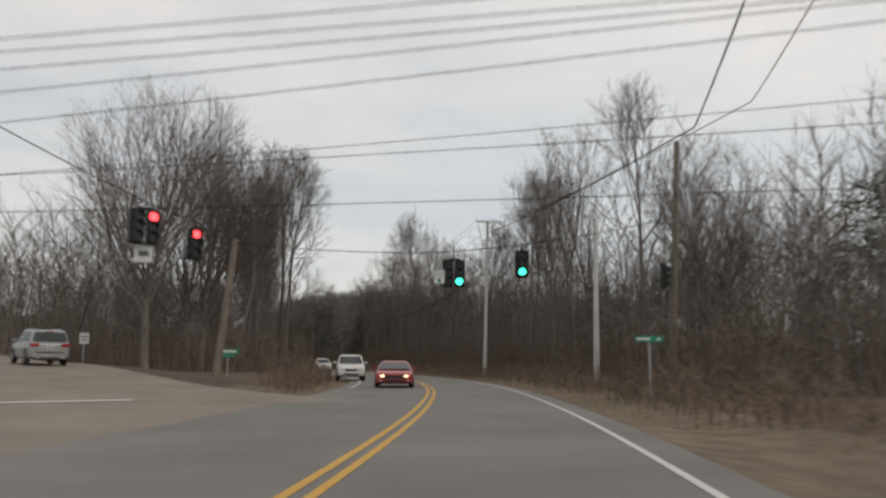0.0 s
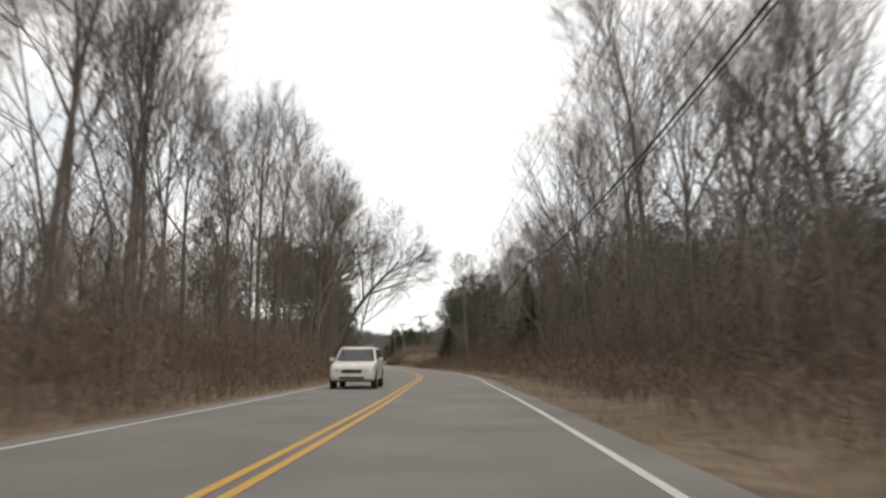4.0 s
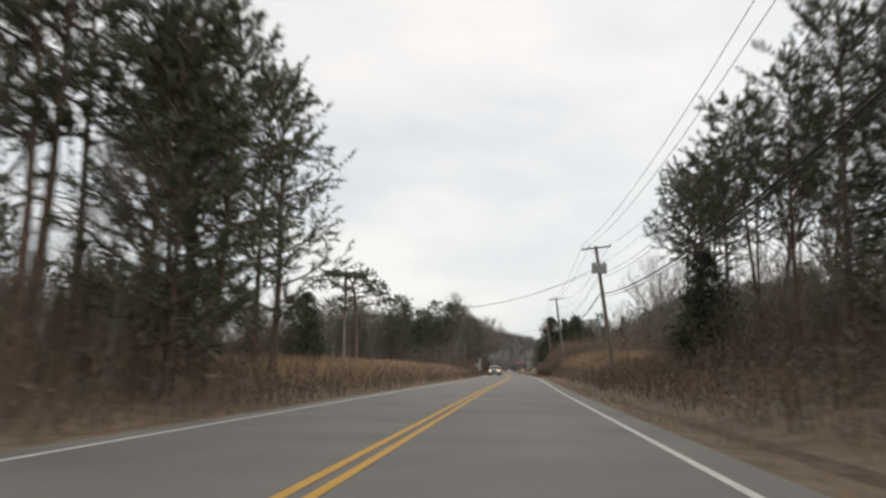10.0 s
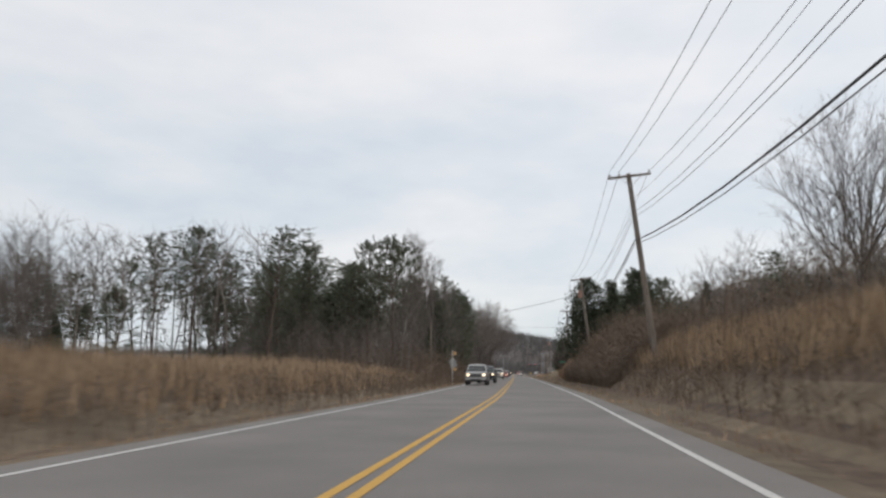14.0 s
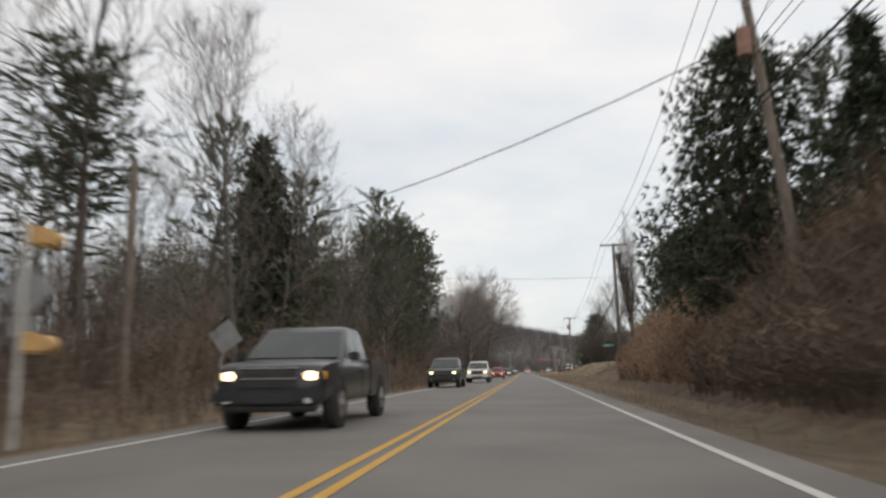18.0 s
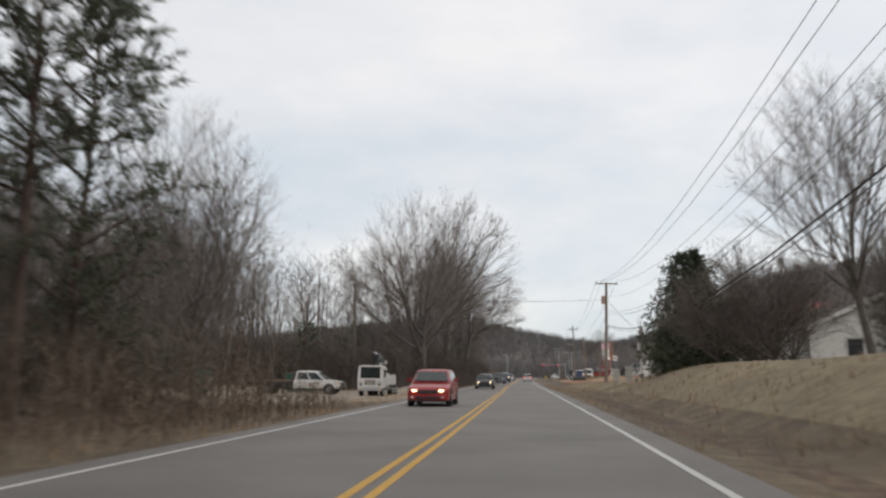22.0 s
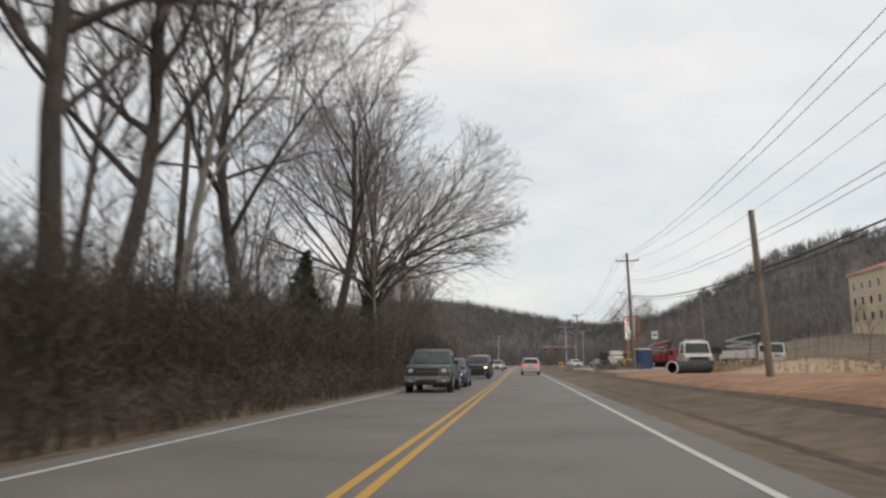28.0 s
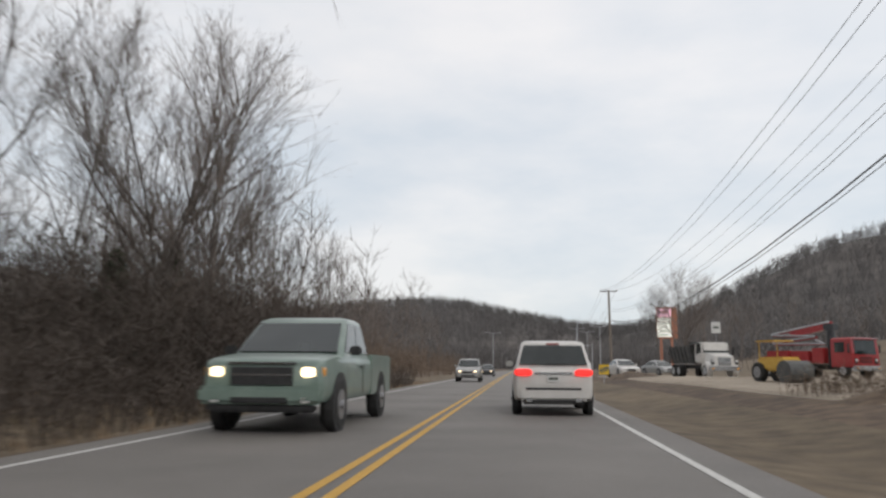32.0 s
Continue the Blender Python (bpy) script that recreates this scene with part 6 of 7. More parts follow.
signal(-21.47, 30.9, 5.17, -22, SIGNAL_GREEN, 1.25, "double-head black traffic signal showing green on a span wire", True)
signal(-18.74, 29.6, 5.62, -22, SIGNAL_GREEN, 0.8, "black traffic signal showing green on a span wire")
signal(-32.5, 30.4, 5.65, 12, SIGNAL_RED, 0.9, "black traffic signal showing red over the side street")
signal(-34.4, 27.8, 5.75, 12, SIGNAL_RED, 0.9, "black traffic signal showing red beside a white sign", True)
signal(-10.06, 30.6, 5.6, 75, SIGNAL_OFF, 0.8, "black traffic signal turned aside, on a wooden pole")


for lx, ly, lh in ((15.5, 800, 15), (18, 842, 15), (21.5, 790, 13), (24, 872, 15), (-12, 835, 13)):
    mast = thing("street_lamp", pose(lx, ly, ground_at(lx, ly)), "tall grey steel street lamp with two arms", "street lamp", "far street lamps")
    part("pole", Solid().round((0, 0, -0.2), (0, 0, lh), 0.16, 0.1, 10), GALV, mast)
    for sx in (-1, 1):
        part("arm", Solid().round((0, 0, lh - 0.3), (sx * 2.2, 0, lh + 0.2), 0.06, n=8), GALV, mast)
        part("lamp_head", Solid().box((sx * 2.5, 0, lh + 0.2), (0.9, 0.35, 0.2), 0.06), GALV, mast)
for sx in (7.0, 10.5, 14.0):
    signal(sx, 770, 6.3, 0, SIGNAL_RED, 0.8, "black traffic signal showing red on a far mast arm")
arm_mast = thing("signal_mast", pose(17.5, 770.2, ground_at(17.5, 770)), "grey steel mast arm over the road", "mast")
part("pole", Solid().round((0, 0, -0.2), (0, 0, 7.6), 0.15, 0.12, 10), GALV, arm_mast)
part("arm", Solid().round((0, 0, 7.0 - ground_at(17.5, 770)), (-12, 0, 7.2 - ground_at(17.5, 770)), 0.1, 0.06, 8), GALV, arm_mast)


def flat_sign(x, y, z0, w, h, turn, face, label, post=True, zc=2.4, bars=(), shape="box", ink=SIGN_WHITE, name="road_sign", postmat=GALV, lean=0.0):
    """A post with a plate on it; bars are centre, width and height of its unread lines."""
    root = thing(name, pose(x, y, z0, 0, lean, turn), label, "sign")
    if post:
        part("post", Solid().box((0, 0.03, (zc + h / 2) / 2 - 0.15), (0.06, 0.04, zc + h / 2 + 0.3), 0.008), postmat, root)
    s = Solid()
    if shape == "diamond":
        s.box((0, 0, zc), (w, 0.012, w), 0.0, (0, 45, 0))
    else:
        s.box((0, 0, zc), (w, 0.012, h), 0.003)
    pl = part("plate", s, face, root)
    for cx, cz, bw, bh in bars:
        part("lettering_bar", Solid().box((cx, -0.009, zc + cz), (bw, 0.006, bh)), ink, pl)
    return root


flat_sign(-16.9, 23.3, ground_at(-16.9, 23.3), 1.05, 0.23, -22, SIGN_GREEN, "green street name sign on a thin post", zc=2.15, bars=((-0.22, 0, 0.5, 0.09), (0.35, 0, 0.14, 0.09)))
street_sign = flat_sign(-29.0, 46.1, ground_at(-29.1, 46.1), 1.28, 0.3, -20, SIGN_GREEN, "green street name sign on a thin post beside the junction", zc=1.45, bars=((0.08, 0, 0.8, 0.12),))
part("lower_plate", Solid().box((0.05, -0.02, 1.2), (0.6, 0.012, 0.16), 0.003, (0, 0, 14)), SIGN_GREEN, street_sign)
flat_sign(-37.0, 58.9, ground_at(-37.0, 58.9), 0.62, 0.76, -12, SIGN_WHITE, "small white regulatory sign beside the side street", zc=1.75, bars=((0, 0.1, 0.4, 0.07), (0, -0.12, 0.34, 0.07)), ink=SIGN_INK)
flat_sign(-5.3, 24.9, ground_at(-5.3, 24.9), 0.2, 1.15, -20, SIGN_WHITE, "white marker post with a red and white plate", zc=1.7, bars=((0, -0.9, 0.5, 0.4),), ink=SIGN_WHITE)
turn_sign = flat_sign(-23.05, 28.8, 3.98, 0.46, 0.58, -20, SIGN_WHITE, "white turn sign with a green disc hanging from the span wire", post=False, zc=0.75, bars=((0, 0.17, 0.3, 0.05), (0, 0.06, 0.34, 0.05), (0, -0.04, 0.26, 0.04)), ink=SIGN_BACK)
part("green_disc", Solid().round((0, -0.006, 0.58), (0, -0.016, 0.58), 0.075, n=20), SIGN_GREEN, turn_sign)
for k in (-1, 1):
    part("border", Solid().box((k * 0.215, -0.008, 0.75), (0.02, 0.006, 0.56)).box((0, -0.008, 0.75 + k * 0.275), (0.42, 0.006, 0.02)), SIGN_INK, turn_sign)
part("hanger", Solid().round((0, 0.02, 1.0), (0, 0.02, 1.75), 0.015, n=8), GALV, turn_sign)
flat_sign(-34.4, 28.1, 4.35, 0.62, 0.6, -12, SIGN_WHITE, "white sign hanging below a red signal", post=False, zc=0.5, bars=((0, 0, 0.34, 0.2),), ink=SIGN_INK)
flat_sign(8.75, 394.4, ground_at(8.75, 394.4), 1.1, 0.23, 4, SIGN_GREEN, "green street name sign on a wooden post", zc=2.0, bars=((-0.1, 0, 0.5, 0.08), (0.36, 0, 0.14, 0.08)), postmat=POLE_WOOD)
flat_sign(-6.9, 346.6, ground_at(-6.9, 346.6), 0.72, 0.72, 0, SIGN_BACK, "grey back of a diamond road sign on a leaning post", zc=2.1, shape="diamond", lean=10)
flat_sign(5.6, 616, ground_at(5.6, 616), 0.72, 0.72, 0, SIGN_YELLOW, "yellow and black striped hazard marker beside the road", zc=0.95, bars=(), name="hazard_marker")
flat_sign(33.5, 700, ground_at(33.5, 700) + 1.5, 1.6, 2.0, 0, SIGN_WHITE, "small white shop sign on a post", zc=6.5, bars=((0, 0, 1.0, 0.4),), ink=SIGN_INK)
hz = [o for o in scene.objects if o.name.startswith("hazard_marker")][0]
for k in (-0.34, -0.17, 0.0, 0.17, 0.34):
    part("stripe", Solid().box((k * 0.75, -0.011, 0.95), (0.075, 0.006, 0.62 - abs(k) * 0.9), 0, (0, 38, 0)), SIGN_INK, hz)

beacon = thing("warning_beacon", pose(-5.75, 336.6, ground_at(-5.75, 336.6)), "school-type warning sign back with two yellow beacon heads", "sign")
part("post", Solid().round((0, 0, -0.2), (0, 0, 3.6), 0.05, n=12), POLE_PALE, beacon, "pale steel post")
part("plate", Solid().box((0, 0.07, 2.45), (0.62, 0.012, 0.62), 0.0, (0, 45, 0)), SIGN_BACK, beacon)
part("lower_plate", Solid().box((0, 0.07, 1.9), (0.45, 0.012, 0.3)), SIGN_BACK, beacon)
for zz in (3.28, 1.62):
    hd = part("beacon_head", Solid().box((0.26, 0, zz), (0.3, 0.3, 0.3), 0.05), BEACON_YELLOW, beacon)
    part("visor", Solid().round((0.26, 0.15, zz), (0.26, 0.38, zz), 0.14, 0.15, 14), BEACON_YELLOW, hd)
    part("bracket", Solid().box((0.1, 0, zz + 0.17), (0.3, 0.05, 0.04)), BEACON_YELLOW, beacon)

for mx, my in ((-9.3, 480), (-22.6, 255.3)):
    marker = thing("marker_post", pose(mx, my, ground_at(mx, my)), "thin white marker post with an orange band", "marker")
    part("stake", Solid().round((0, 0, -0.1), (0, 0, 1.1), 0.05, n=10), SIGN_WHITE, marker)
    part("band", Solid().round((0, 0, 0.55), (0, 0, 0.9), 0.055, n=10), ORANGE, marker)

# ---- buildings ----
def gabled(name, m, w, depth, eave, ridge, wall, roof, label, openings=(), over=0.35, base=None):
    """A gabled house with its gable to the front (-y), overhanging roof slabs and framed openings."""
    root = thing(name, m, label, "house")
    s = Solid()
    prof = [(-w / 2, 0), (w / 2, 0), (w / 2, eave), (0, ridge), (-w / 2, eave)]
    s.hull([[Vector((x, y, z - (0.4 if z == 0 else 0))) for x, z in prof] for y in (0, depth)])
    part("wall", s, wall, root)
    if base:
        part("foundation", Solid().box((0, depth / 2, 0.35), (w + 0.06, depth + 0.06, 1.3)), base, root)
    run = math.hypot(w / 2, ridge - eave)
    ang = math.degrees(math.atan2(ridge - eave, w / 2))
    for sx in (-1, 1):
        c = ((sx * (w / 4 + over * 0.3), depth / 2, (eave + ridge) / 2 + 0.07 - over * 0.12))
        part("roof", Solid().box(c, (run + over, depth + 2 * over, 0.13), 0.01, (0, sx * ang, 0)), roof, root)
        part("bargeboard", Solid().box((c[0], -over - 0.02, c[2]), (run + over, 0.05, 0.22), 0.0, (0, sx * ang, 0)), TRIM_WHITE, root)
    for x, z, ow, oh, mat in openings:
        wd = part("window", Solid().box((x, -0.02, z), (ow + 0.16, 0.08, oh + 0.16), 0.01), TRIM_WHITE, root)
        part("pane", Solid().box((x, -0.065, z), (ow, 0.03, oh)), mat, wd)
    return root


hz0 = 1.4
house = gabled("white_house", pose(24.5, 502, hz0, 0, 0, -4), 7.9, 11, 2.75, 5.5, HOUSE_WRAP, SHINGLE, "white gabled house under repair with bare sheathing boards", ((0.45, 1.95, 1.0, 1.0, WINDOW_GLASS), (-2.2, 0.3, 1.4, 0.4, WINDOW_GLASS)), base=BLOCK_WALL)
for z, runs in ((2.75, 7.4), (1.85, 7.7), (3.9, 4.3)):
    part("sheathing_seam", Solid().box((0, -0.012, z), (runs, 0.02, 0.05)), SIGN_BACK, house)
part("sheathing_seam", Solid().box((0.1, -0.012, 4.6), (0.05, 0.02, 1.3)), SIGN_BACK, house)
gabled("house_wing", pose(25, 509.5, hz0, 0, 0, -94), 7.0, 8.5, 2.7, 5.1, HOUSE_WRAP, BROWN_SHINGLE, "rear wing of the house with a brown shingle roof")
annex = gabled("house_annex", pose(16.6, 505.6, hz0, 0, 0, -94), 5.0, 4.3, 2.4, 4.3, TRIM_WHITE, SHINGLE, "low white annex with a dark roof and a grey garage door")
part("door_frame", Solid().box((2.53, 2.1, 1.15), (0.06, 3.1, 2.2), 0.01), TRIM_WHITE, annex)
gdoor = part("garage_door", Solid().box((2.57, 2.1, 1.1), (0.06, 2.8, 2.0), 0.01), BLOCK_WALL, annex)
for z in (0.6, 1.1, 1.6):
    part("panel_joint", Solid().box((2.605, 2.1, z), (0.012, 2.78, 0.03)), DUMP_GREY, gdoor)
gabled("garage", pose(26.7, 495.5, 0.75, 0, 0, -4), 5.8, 6, 2.15, 3.7, TRIM_WHITE, SHINGLE, "white garage with a low gable and a wide door", ((0.2, 1.0, 2.6, 1.9, SIDING),))
gabled("white_cottage", pose(20.5, 441, ground_at(20.5, 441), 0, 0, 2), 7.5, 9, 2.3, 4.0, TRIM_WHITE, SHINGLE, "small white house behind the shrubs on the bank", ((1.4, 1.2, 0.8, 1.0, WINDOW_GLASS), (-1.4, 1.2, 0.8, 1.0, WINDOW_GLASS)))

gabled("old_house", pose(-42.3, 611, ground_at(-42.3, 611) - 0.4, 0, 0, 0), 8.8, 9, 5.6, 7.8, SIDING, SHINGLE, "old two-storey white house behind the thicket", ((-2.2, 1.4, 0.9, 1.4, WINDOW_GLASS), (2.2, 1.4, 0.9, 1.4, WINDOW_GLASS), (-2.2, 4.2, 0.9, 1.3, WINDOW_GLASS), (2.2, 4.2, 0.9, 1.3, WINDOW_GLASS)))
hotel_z = ground_at(133, 762)
hotel = thing("hotel", pose(133, 762, hotel_z, 0, 0, 0), "cream stucco building with a red metal hip roof", "building")
hotel.scale = (1.25, 1.25, 1.6)
HT = (31.0 - hotel_z) / 1.6
part("wall", Solid().box((0, 0, HT / 2 - 1), (32, 22, HT + 2), 0.05), STUCCO, hotel)
part("cornice", Solid().box((0, 0, HT + 0.1), (33, 23, 0.5), 0.08), STUCCO, hotel)
part("roof", Solid().hull([[Vector((sx * 16.6, sy * 11.6, HT + 0.35)) for sx, sy in ((-1, -1), (1, -1), (1, 1), (-1, 1))], [Vector((sx * 9, sy * 3, HT + 2.4)) for sx, sy in ((-1, -1), (1, -1), (1, 1), (-1, 1))]]), RED_ROOF, hotel)
for fl in range(3):
    for i in range(7):
        wd = part("window", Solid().box((-13.2 + i * 4.4, -11.02, HT - 2.6 - fl * 3.3), (1.7, 0.12, 1.9), 0.02), TRIM_WHITE, hotel)
        part("pane", Solid().box((-13.2 + i * 4.4, -11.09, HT - 2.6 - fl * 3.3), (1.45, 0.05, 1.65)), WINDOW_GLASS, wd)
    for i in range(4):
        wd = part("window", Solid().box((-16.02, -7.5 + i * 5, HT - 2.6 - fl * 3.3), (0.12, 1.7, 1.9), 0.02), TRIM_WHITE, hotel)
        part("pane", Solid().box((-16.09, -7.5 + i * 5, HT - 2.6 - fl * 3.3), (0.05, 1.45, 1.65)), WINDOW_GLASS, wd)

big = thing("pylon_sign", pose(36.6, 767, ground_at(36.6, 767)), "tall shopping-centre pylon sign with lit white panels", "sign")
gz = ground_at(36.6, 767)
part("column", Solid().box((-1.4, 0, (9 - gz) / 2), (0.6, 0.5, 9.6 - gz), 0.03).box((1.4, 0, (9 - gz) / 2), (0.6, 0.5, 9.6 - gz), 0.03), SIGN_BROWN, big)
part("frame", Solid().box((0.25, 0.1, 13.1 - gz), (5.4, 0.7, 8.3), 0.05), SIGN_BROWN, big)
head = part("heading_panel", Solid().box((-0.5, -0.3, 15.7 - gz), (3.6, 0.16, 2.2), 0.03), SIGN_PINK, big)
part("lettering_bar", Solid().box((-0.5, -0.39, 15.9 - gz), (2.6, 0.02, 0.5)), SIGN_BROWN, head)
for k in range(5):
    pn = part("tenant_panel", Solid().box((-0.5, -0.3, 13.95 - k * 1.02 - gz), (3.6, 0.14, 0.92), 0.02), SIGN_PANEL, big)
    part("lettering_bar", Solid().box((-0.7 + 0.2 * (k % 2), -0.38, 13.95 - k * 1.02 - gz), (2.2 - 0.3 * (k % 3), 0.02, 0.26)), SIGN_INK, pn)

# ---- loose things in the yards ----
def at_ground(x, y, turn=0, lift=0.0):
    return pose(x, y, ground_at(x, y) + lift, 0, 0, turn)


porta = thing("portable_toilet", at_ground(12.95, 581.4, 195, 0.05), "blue portable toilet with a white roof", "toilet")
part("cabin", Solid().box((0, 0, 1.05), (1.1, 1.1, 2.1), 0.04), PORTA_BLUE, porta)
porta.scale = (1.45, 1.2, 0.98)
part("roof", Solid().box((0, 0, 2.2), (1.16, 1.16, 0.22), 0.09), SIGN_WHITE, porta)
part("door", Solid().box((0, 0.565, 1.0), (0.7, 0.04, 1.85), 0.01), PORTA_BLUE, porta)
part("vent_pipe", Solid().round((0.35, -0.35, 2.2), (0.35, -0.35, 2.6), 0.06, n=10), BLACK_PLASTIC, porta)

skip = thing("dumpster", at_ground(-21.5, 474, 5, 0.06), "dark green steel dumpster on gravel", "dumpster")
part("bin", Solid().hull([[Vector((sx * 1.5, sy * 0.85, 0.15)) for sx, sy in ((-1, -1), (1, -1), (1, 1), (-1, 1))], [Vector((sx * 1.7, sy * 1.05, 1.75)) for sx, sy in ((-1, -1), (1, -1), (1, 1), (-1, 1))]]), DUMPSTER_GREEN, skip)
for k in (-0.8, 0.8):
    part("lid", Solid().box((k, 0, 1.82), (1.55, 2.1, 0.07), 0.02, (6, 0, 0)), BLACK_PLASTIC, skip)
part("label_plate", Solid().box((0.5, -1.0, 1.3), (0.5, 0.02, 0.35), 0, (-8, 0, 0)), SIGN_YELLOW, skip)
for k in (-1.2, 0, 1.2):
    part("rib", Solid().box((k, -0.98, 0.95), (0.1, 0.08, 1.5), 0, (-8, 0, 0)), DUMPSTER_GREEN, skip)

bigpipe = thing("drain_pipe", at_ground(10.2, 543.1, 53, 0.04), "long black corrugated drain pipe with a white rim lying on dirt", "pipe")
n = 26
rings = []
for k in range(n * 2 + 1):
    rr = 0.42 if k % 2 else 0.46
    rings.append([Vector((-3 + 6 * k / (n * 2), rr * math.cos(6.2832 * a / 16), 0.46 + rr * math.sin(6.2832 * a / 16))) for a in range(16)])
bigpipe.scale = (0.8, 0.8, 0.8)
part("tube", Solid().hull(rings, cap=False), PIPE_BLACK, bigpipe)
part("rim", Solid().hull([[Vector((x, rr * math.cos(6.2832 * a / 20), 0.46 + rr * math.sin(6.2832 * a / 20))) for a in range(20)] for x, rr in ((-3.03, 0.40), (-3.03, 0.49), (-2.93, 0.49), (-2.93, 0.40), (-3.03, 0.40))], cap=False), SIGN_WHITE, bigpipe)

for x, y, h in ((11.3, 488, 1.7), (12.8, 488.4, 2.1)):
    pier = thing("stone_pier", at_ground(x, y), "square grey stone gate pier on the lawn", "pier", "gate piers")
    rr = random.Random(int(x * 10))
    for k in range(int(h / 0.22)):
        part("stone", Solid().box((rr.uniform(-0.02, 0.02), rr.uniform(-0.02, 0.02), 0.11 + k * 0.22), (0.8, 0.7, 0.2), 0.03, (0, 0, rr.uniform(-3, 3))), CONCRETE, pier)
    part("cap", Solid().box((0, 0, int(h / 0.22) * 0.22 + 0.05), (0.92, 0.82, 0.1), 0.02), CONCRETE, pier)

loader = thing("road_roller", at_ground(14.2, 604, 200, 0.05), "small yellow compactor with black tyres", "roller")
part("body", Solid().box((0, 0, 1.0), (1.3, 2.2, 0.8), 0.12), MACHINE_YELLOW, loader)
part("drum", Solid().round((-0.75, 1.3, 0.6), (0.75, 1.3, 0.6), 0.6, n=22), DUMP_GREY, loader)
part("canopy", Solid().box((0, -0.3, 2.3), (1.4, 1.6, 0.08), 0.03), MACHINE_YELLOW, loader)
for sx in (-1, 1):
    part("canopy_post", Solid().round((sx * 0.6, -0.9, 1.3), (sx * 0.6, -0.9, 2.3), 0.03, n=8), MACHINE_YELLOW, loader)
    wheel(loader, sx * 0.62, -0.9, 0.55, 0.4)


def heap(name, x, y, rx, ry, h, mat, label, seed):
    """A loose mound with a rough surface."""
    rr = random.Random(seed)
    verts, faces = [], []
    n, k = 30, 12
    ph = [rr.uniform(0, 6.28) for _ in range(6)]
    for i in range(k + 1):
        u = i / k
        for j in range(n):
            a = 6.2832 * j / n
            q = 1 + 0.12 * math.sin(3 * a + ph[0]) + 0.07 * math.sin(7 * a + ph[1]) + rr.uniform(-0.04, 0.04)
            px_, py_ = x + rx * u * q * math.cos(a), y + ry * u * q * math.sin(a)
            verts.append((px_, py_, ground_at(px_, py_) + h * (math.cos(math.pi * u) * 0.5 + 0.5) * (1 + rr.uniform(-0.06, 0.06)) - 0.12 * u))
    for i in range(k):
        for j in range(n):
            faces.append((i * n + j, i * n + (j + 1) % n, (i + 1) * n + (j + 1) % n, (i + 1) * n + j))
    return tagged(mesh_object(name, verts, faces, mat, smooth_shade=True), label, "mound")


heap("gravel_mound", -10.8, 477, 3.0, 2.4, 0.35, GRAVEL, "low tan gravel heap at the edge of the yard", 1)
heap("soil_mound", 9.6, 577, 3.0, 4.5, 0.4, LITTER, "brown heap of soil and dead weeds beside the pole", 2)
heap("soil_mound", 16.5, 541, 7.5, 5.0, 0.8, DEAD_GRASS, "grassy tan heap of soil at the dirt lot", 3)
heap("soil_mound", 8.2, 621, 3.0, 6, 0.5, LITTER, "brown heap of soil beside the road", 4)
heap("clay_bank", 22, 527, 11, 6, 1.1, RED_DIRT, "low bank of red clay on graded ground", 5)

# ---- trees that stand out ----
def flat_pine():
    """A lone old pine: a bare stem under a few level plates of needles."""
    rng = random.Random(81)
    a, b = Wood(), Wood()
    stem = [Vector(p) for p in ((0, 0, -0.3), (0.04, 0, 2.5), (-0.05, 0.05, 4.8), (-0.2, 0, 6.6), (-0.5, 0, 7.9), (-0.9, 0, 8.6))]
    a.tube(stem, [0.19, 0.16, 0.14, 0.11, 0.08, 0.04], 8)
    for t, x, y, z, wide in ((0.99, -2.2, 0.3, 0.35, 1.25), (0.95, -1.0, -0.8, 0.2, 1.2), (0.92, 0.2, 0.9, 0.5, 1.1), (0.85, 1.6, 0.2, 0.85, 1.1), (0.8, 1.1, -1.2, 0.5, 1.0), (0.74, 2.3, 0.4, 0.55, 1.15), (0.7, -1.1, 1.0, 0.3, 0.8),
                             (0.66, 2.9, -0.4, 0.5, 1.1), (0.6, 2.4, 1.0, 0.35, 0.9), (0.56, -1.3, -0.6, 0.1, 0.6), (0.5, 4.3, 0.1, 0.75, 1.25), (0.46, -1.4, 0.3, 0.2, 0.7), (0.42, 2.6, -0.5, -0.3, 0.35), (0.72, -1.5, -0.9, 0.35, 0.8)):
        p, d = along(stem, t)
        e = p + Vector((x, y, z))
        mid = p.lerp(e, 0.5) + Vector((0, 0, rng.uniform(-0.15, 0.2)))
        a.tube([p, mid, e], [0.055, 0.035, 0.012], 5)
        for k in range(int(34 * wide)):
            q = mid.lerp(e, rng.uniform(0.1, 1.15)) if rng.random() < 0.85 else p.lerp(mid, rng.uniform(0.5, 1))
            c = q + Vector((rng.uniform(-1, 1) * wide * 0.75, rng.uniform(-1, 1) * wide * 0.75, rng.uniform(-0.22, 0.34)))
            a.spike(q, c, 0.009)
            for m in (0.6, 0.85, 1.0):
                tuft(b, rng, q.lerp(c, m), (c - q + Vector((0, 0, 0.25))).normalized(), 8, 0.36, 0.022, 0.0)
    return tree_empty("pine_tree", (("trunk", a, PINE_BARK), ("crown", b, NEEDLE)))


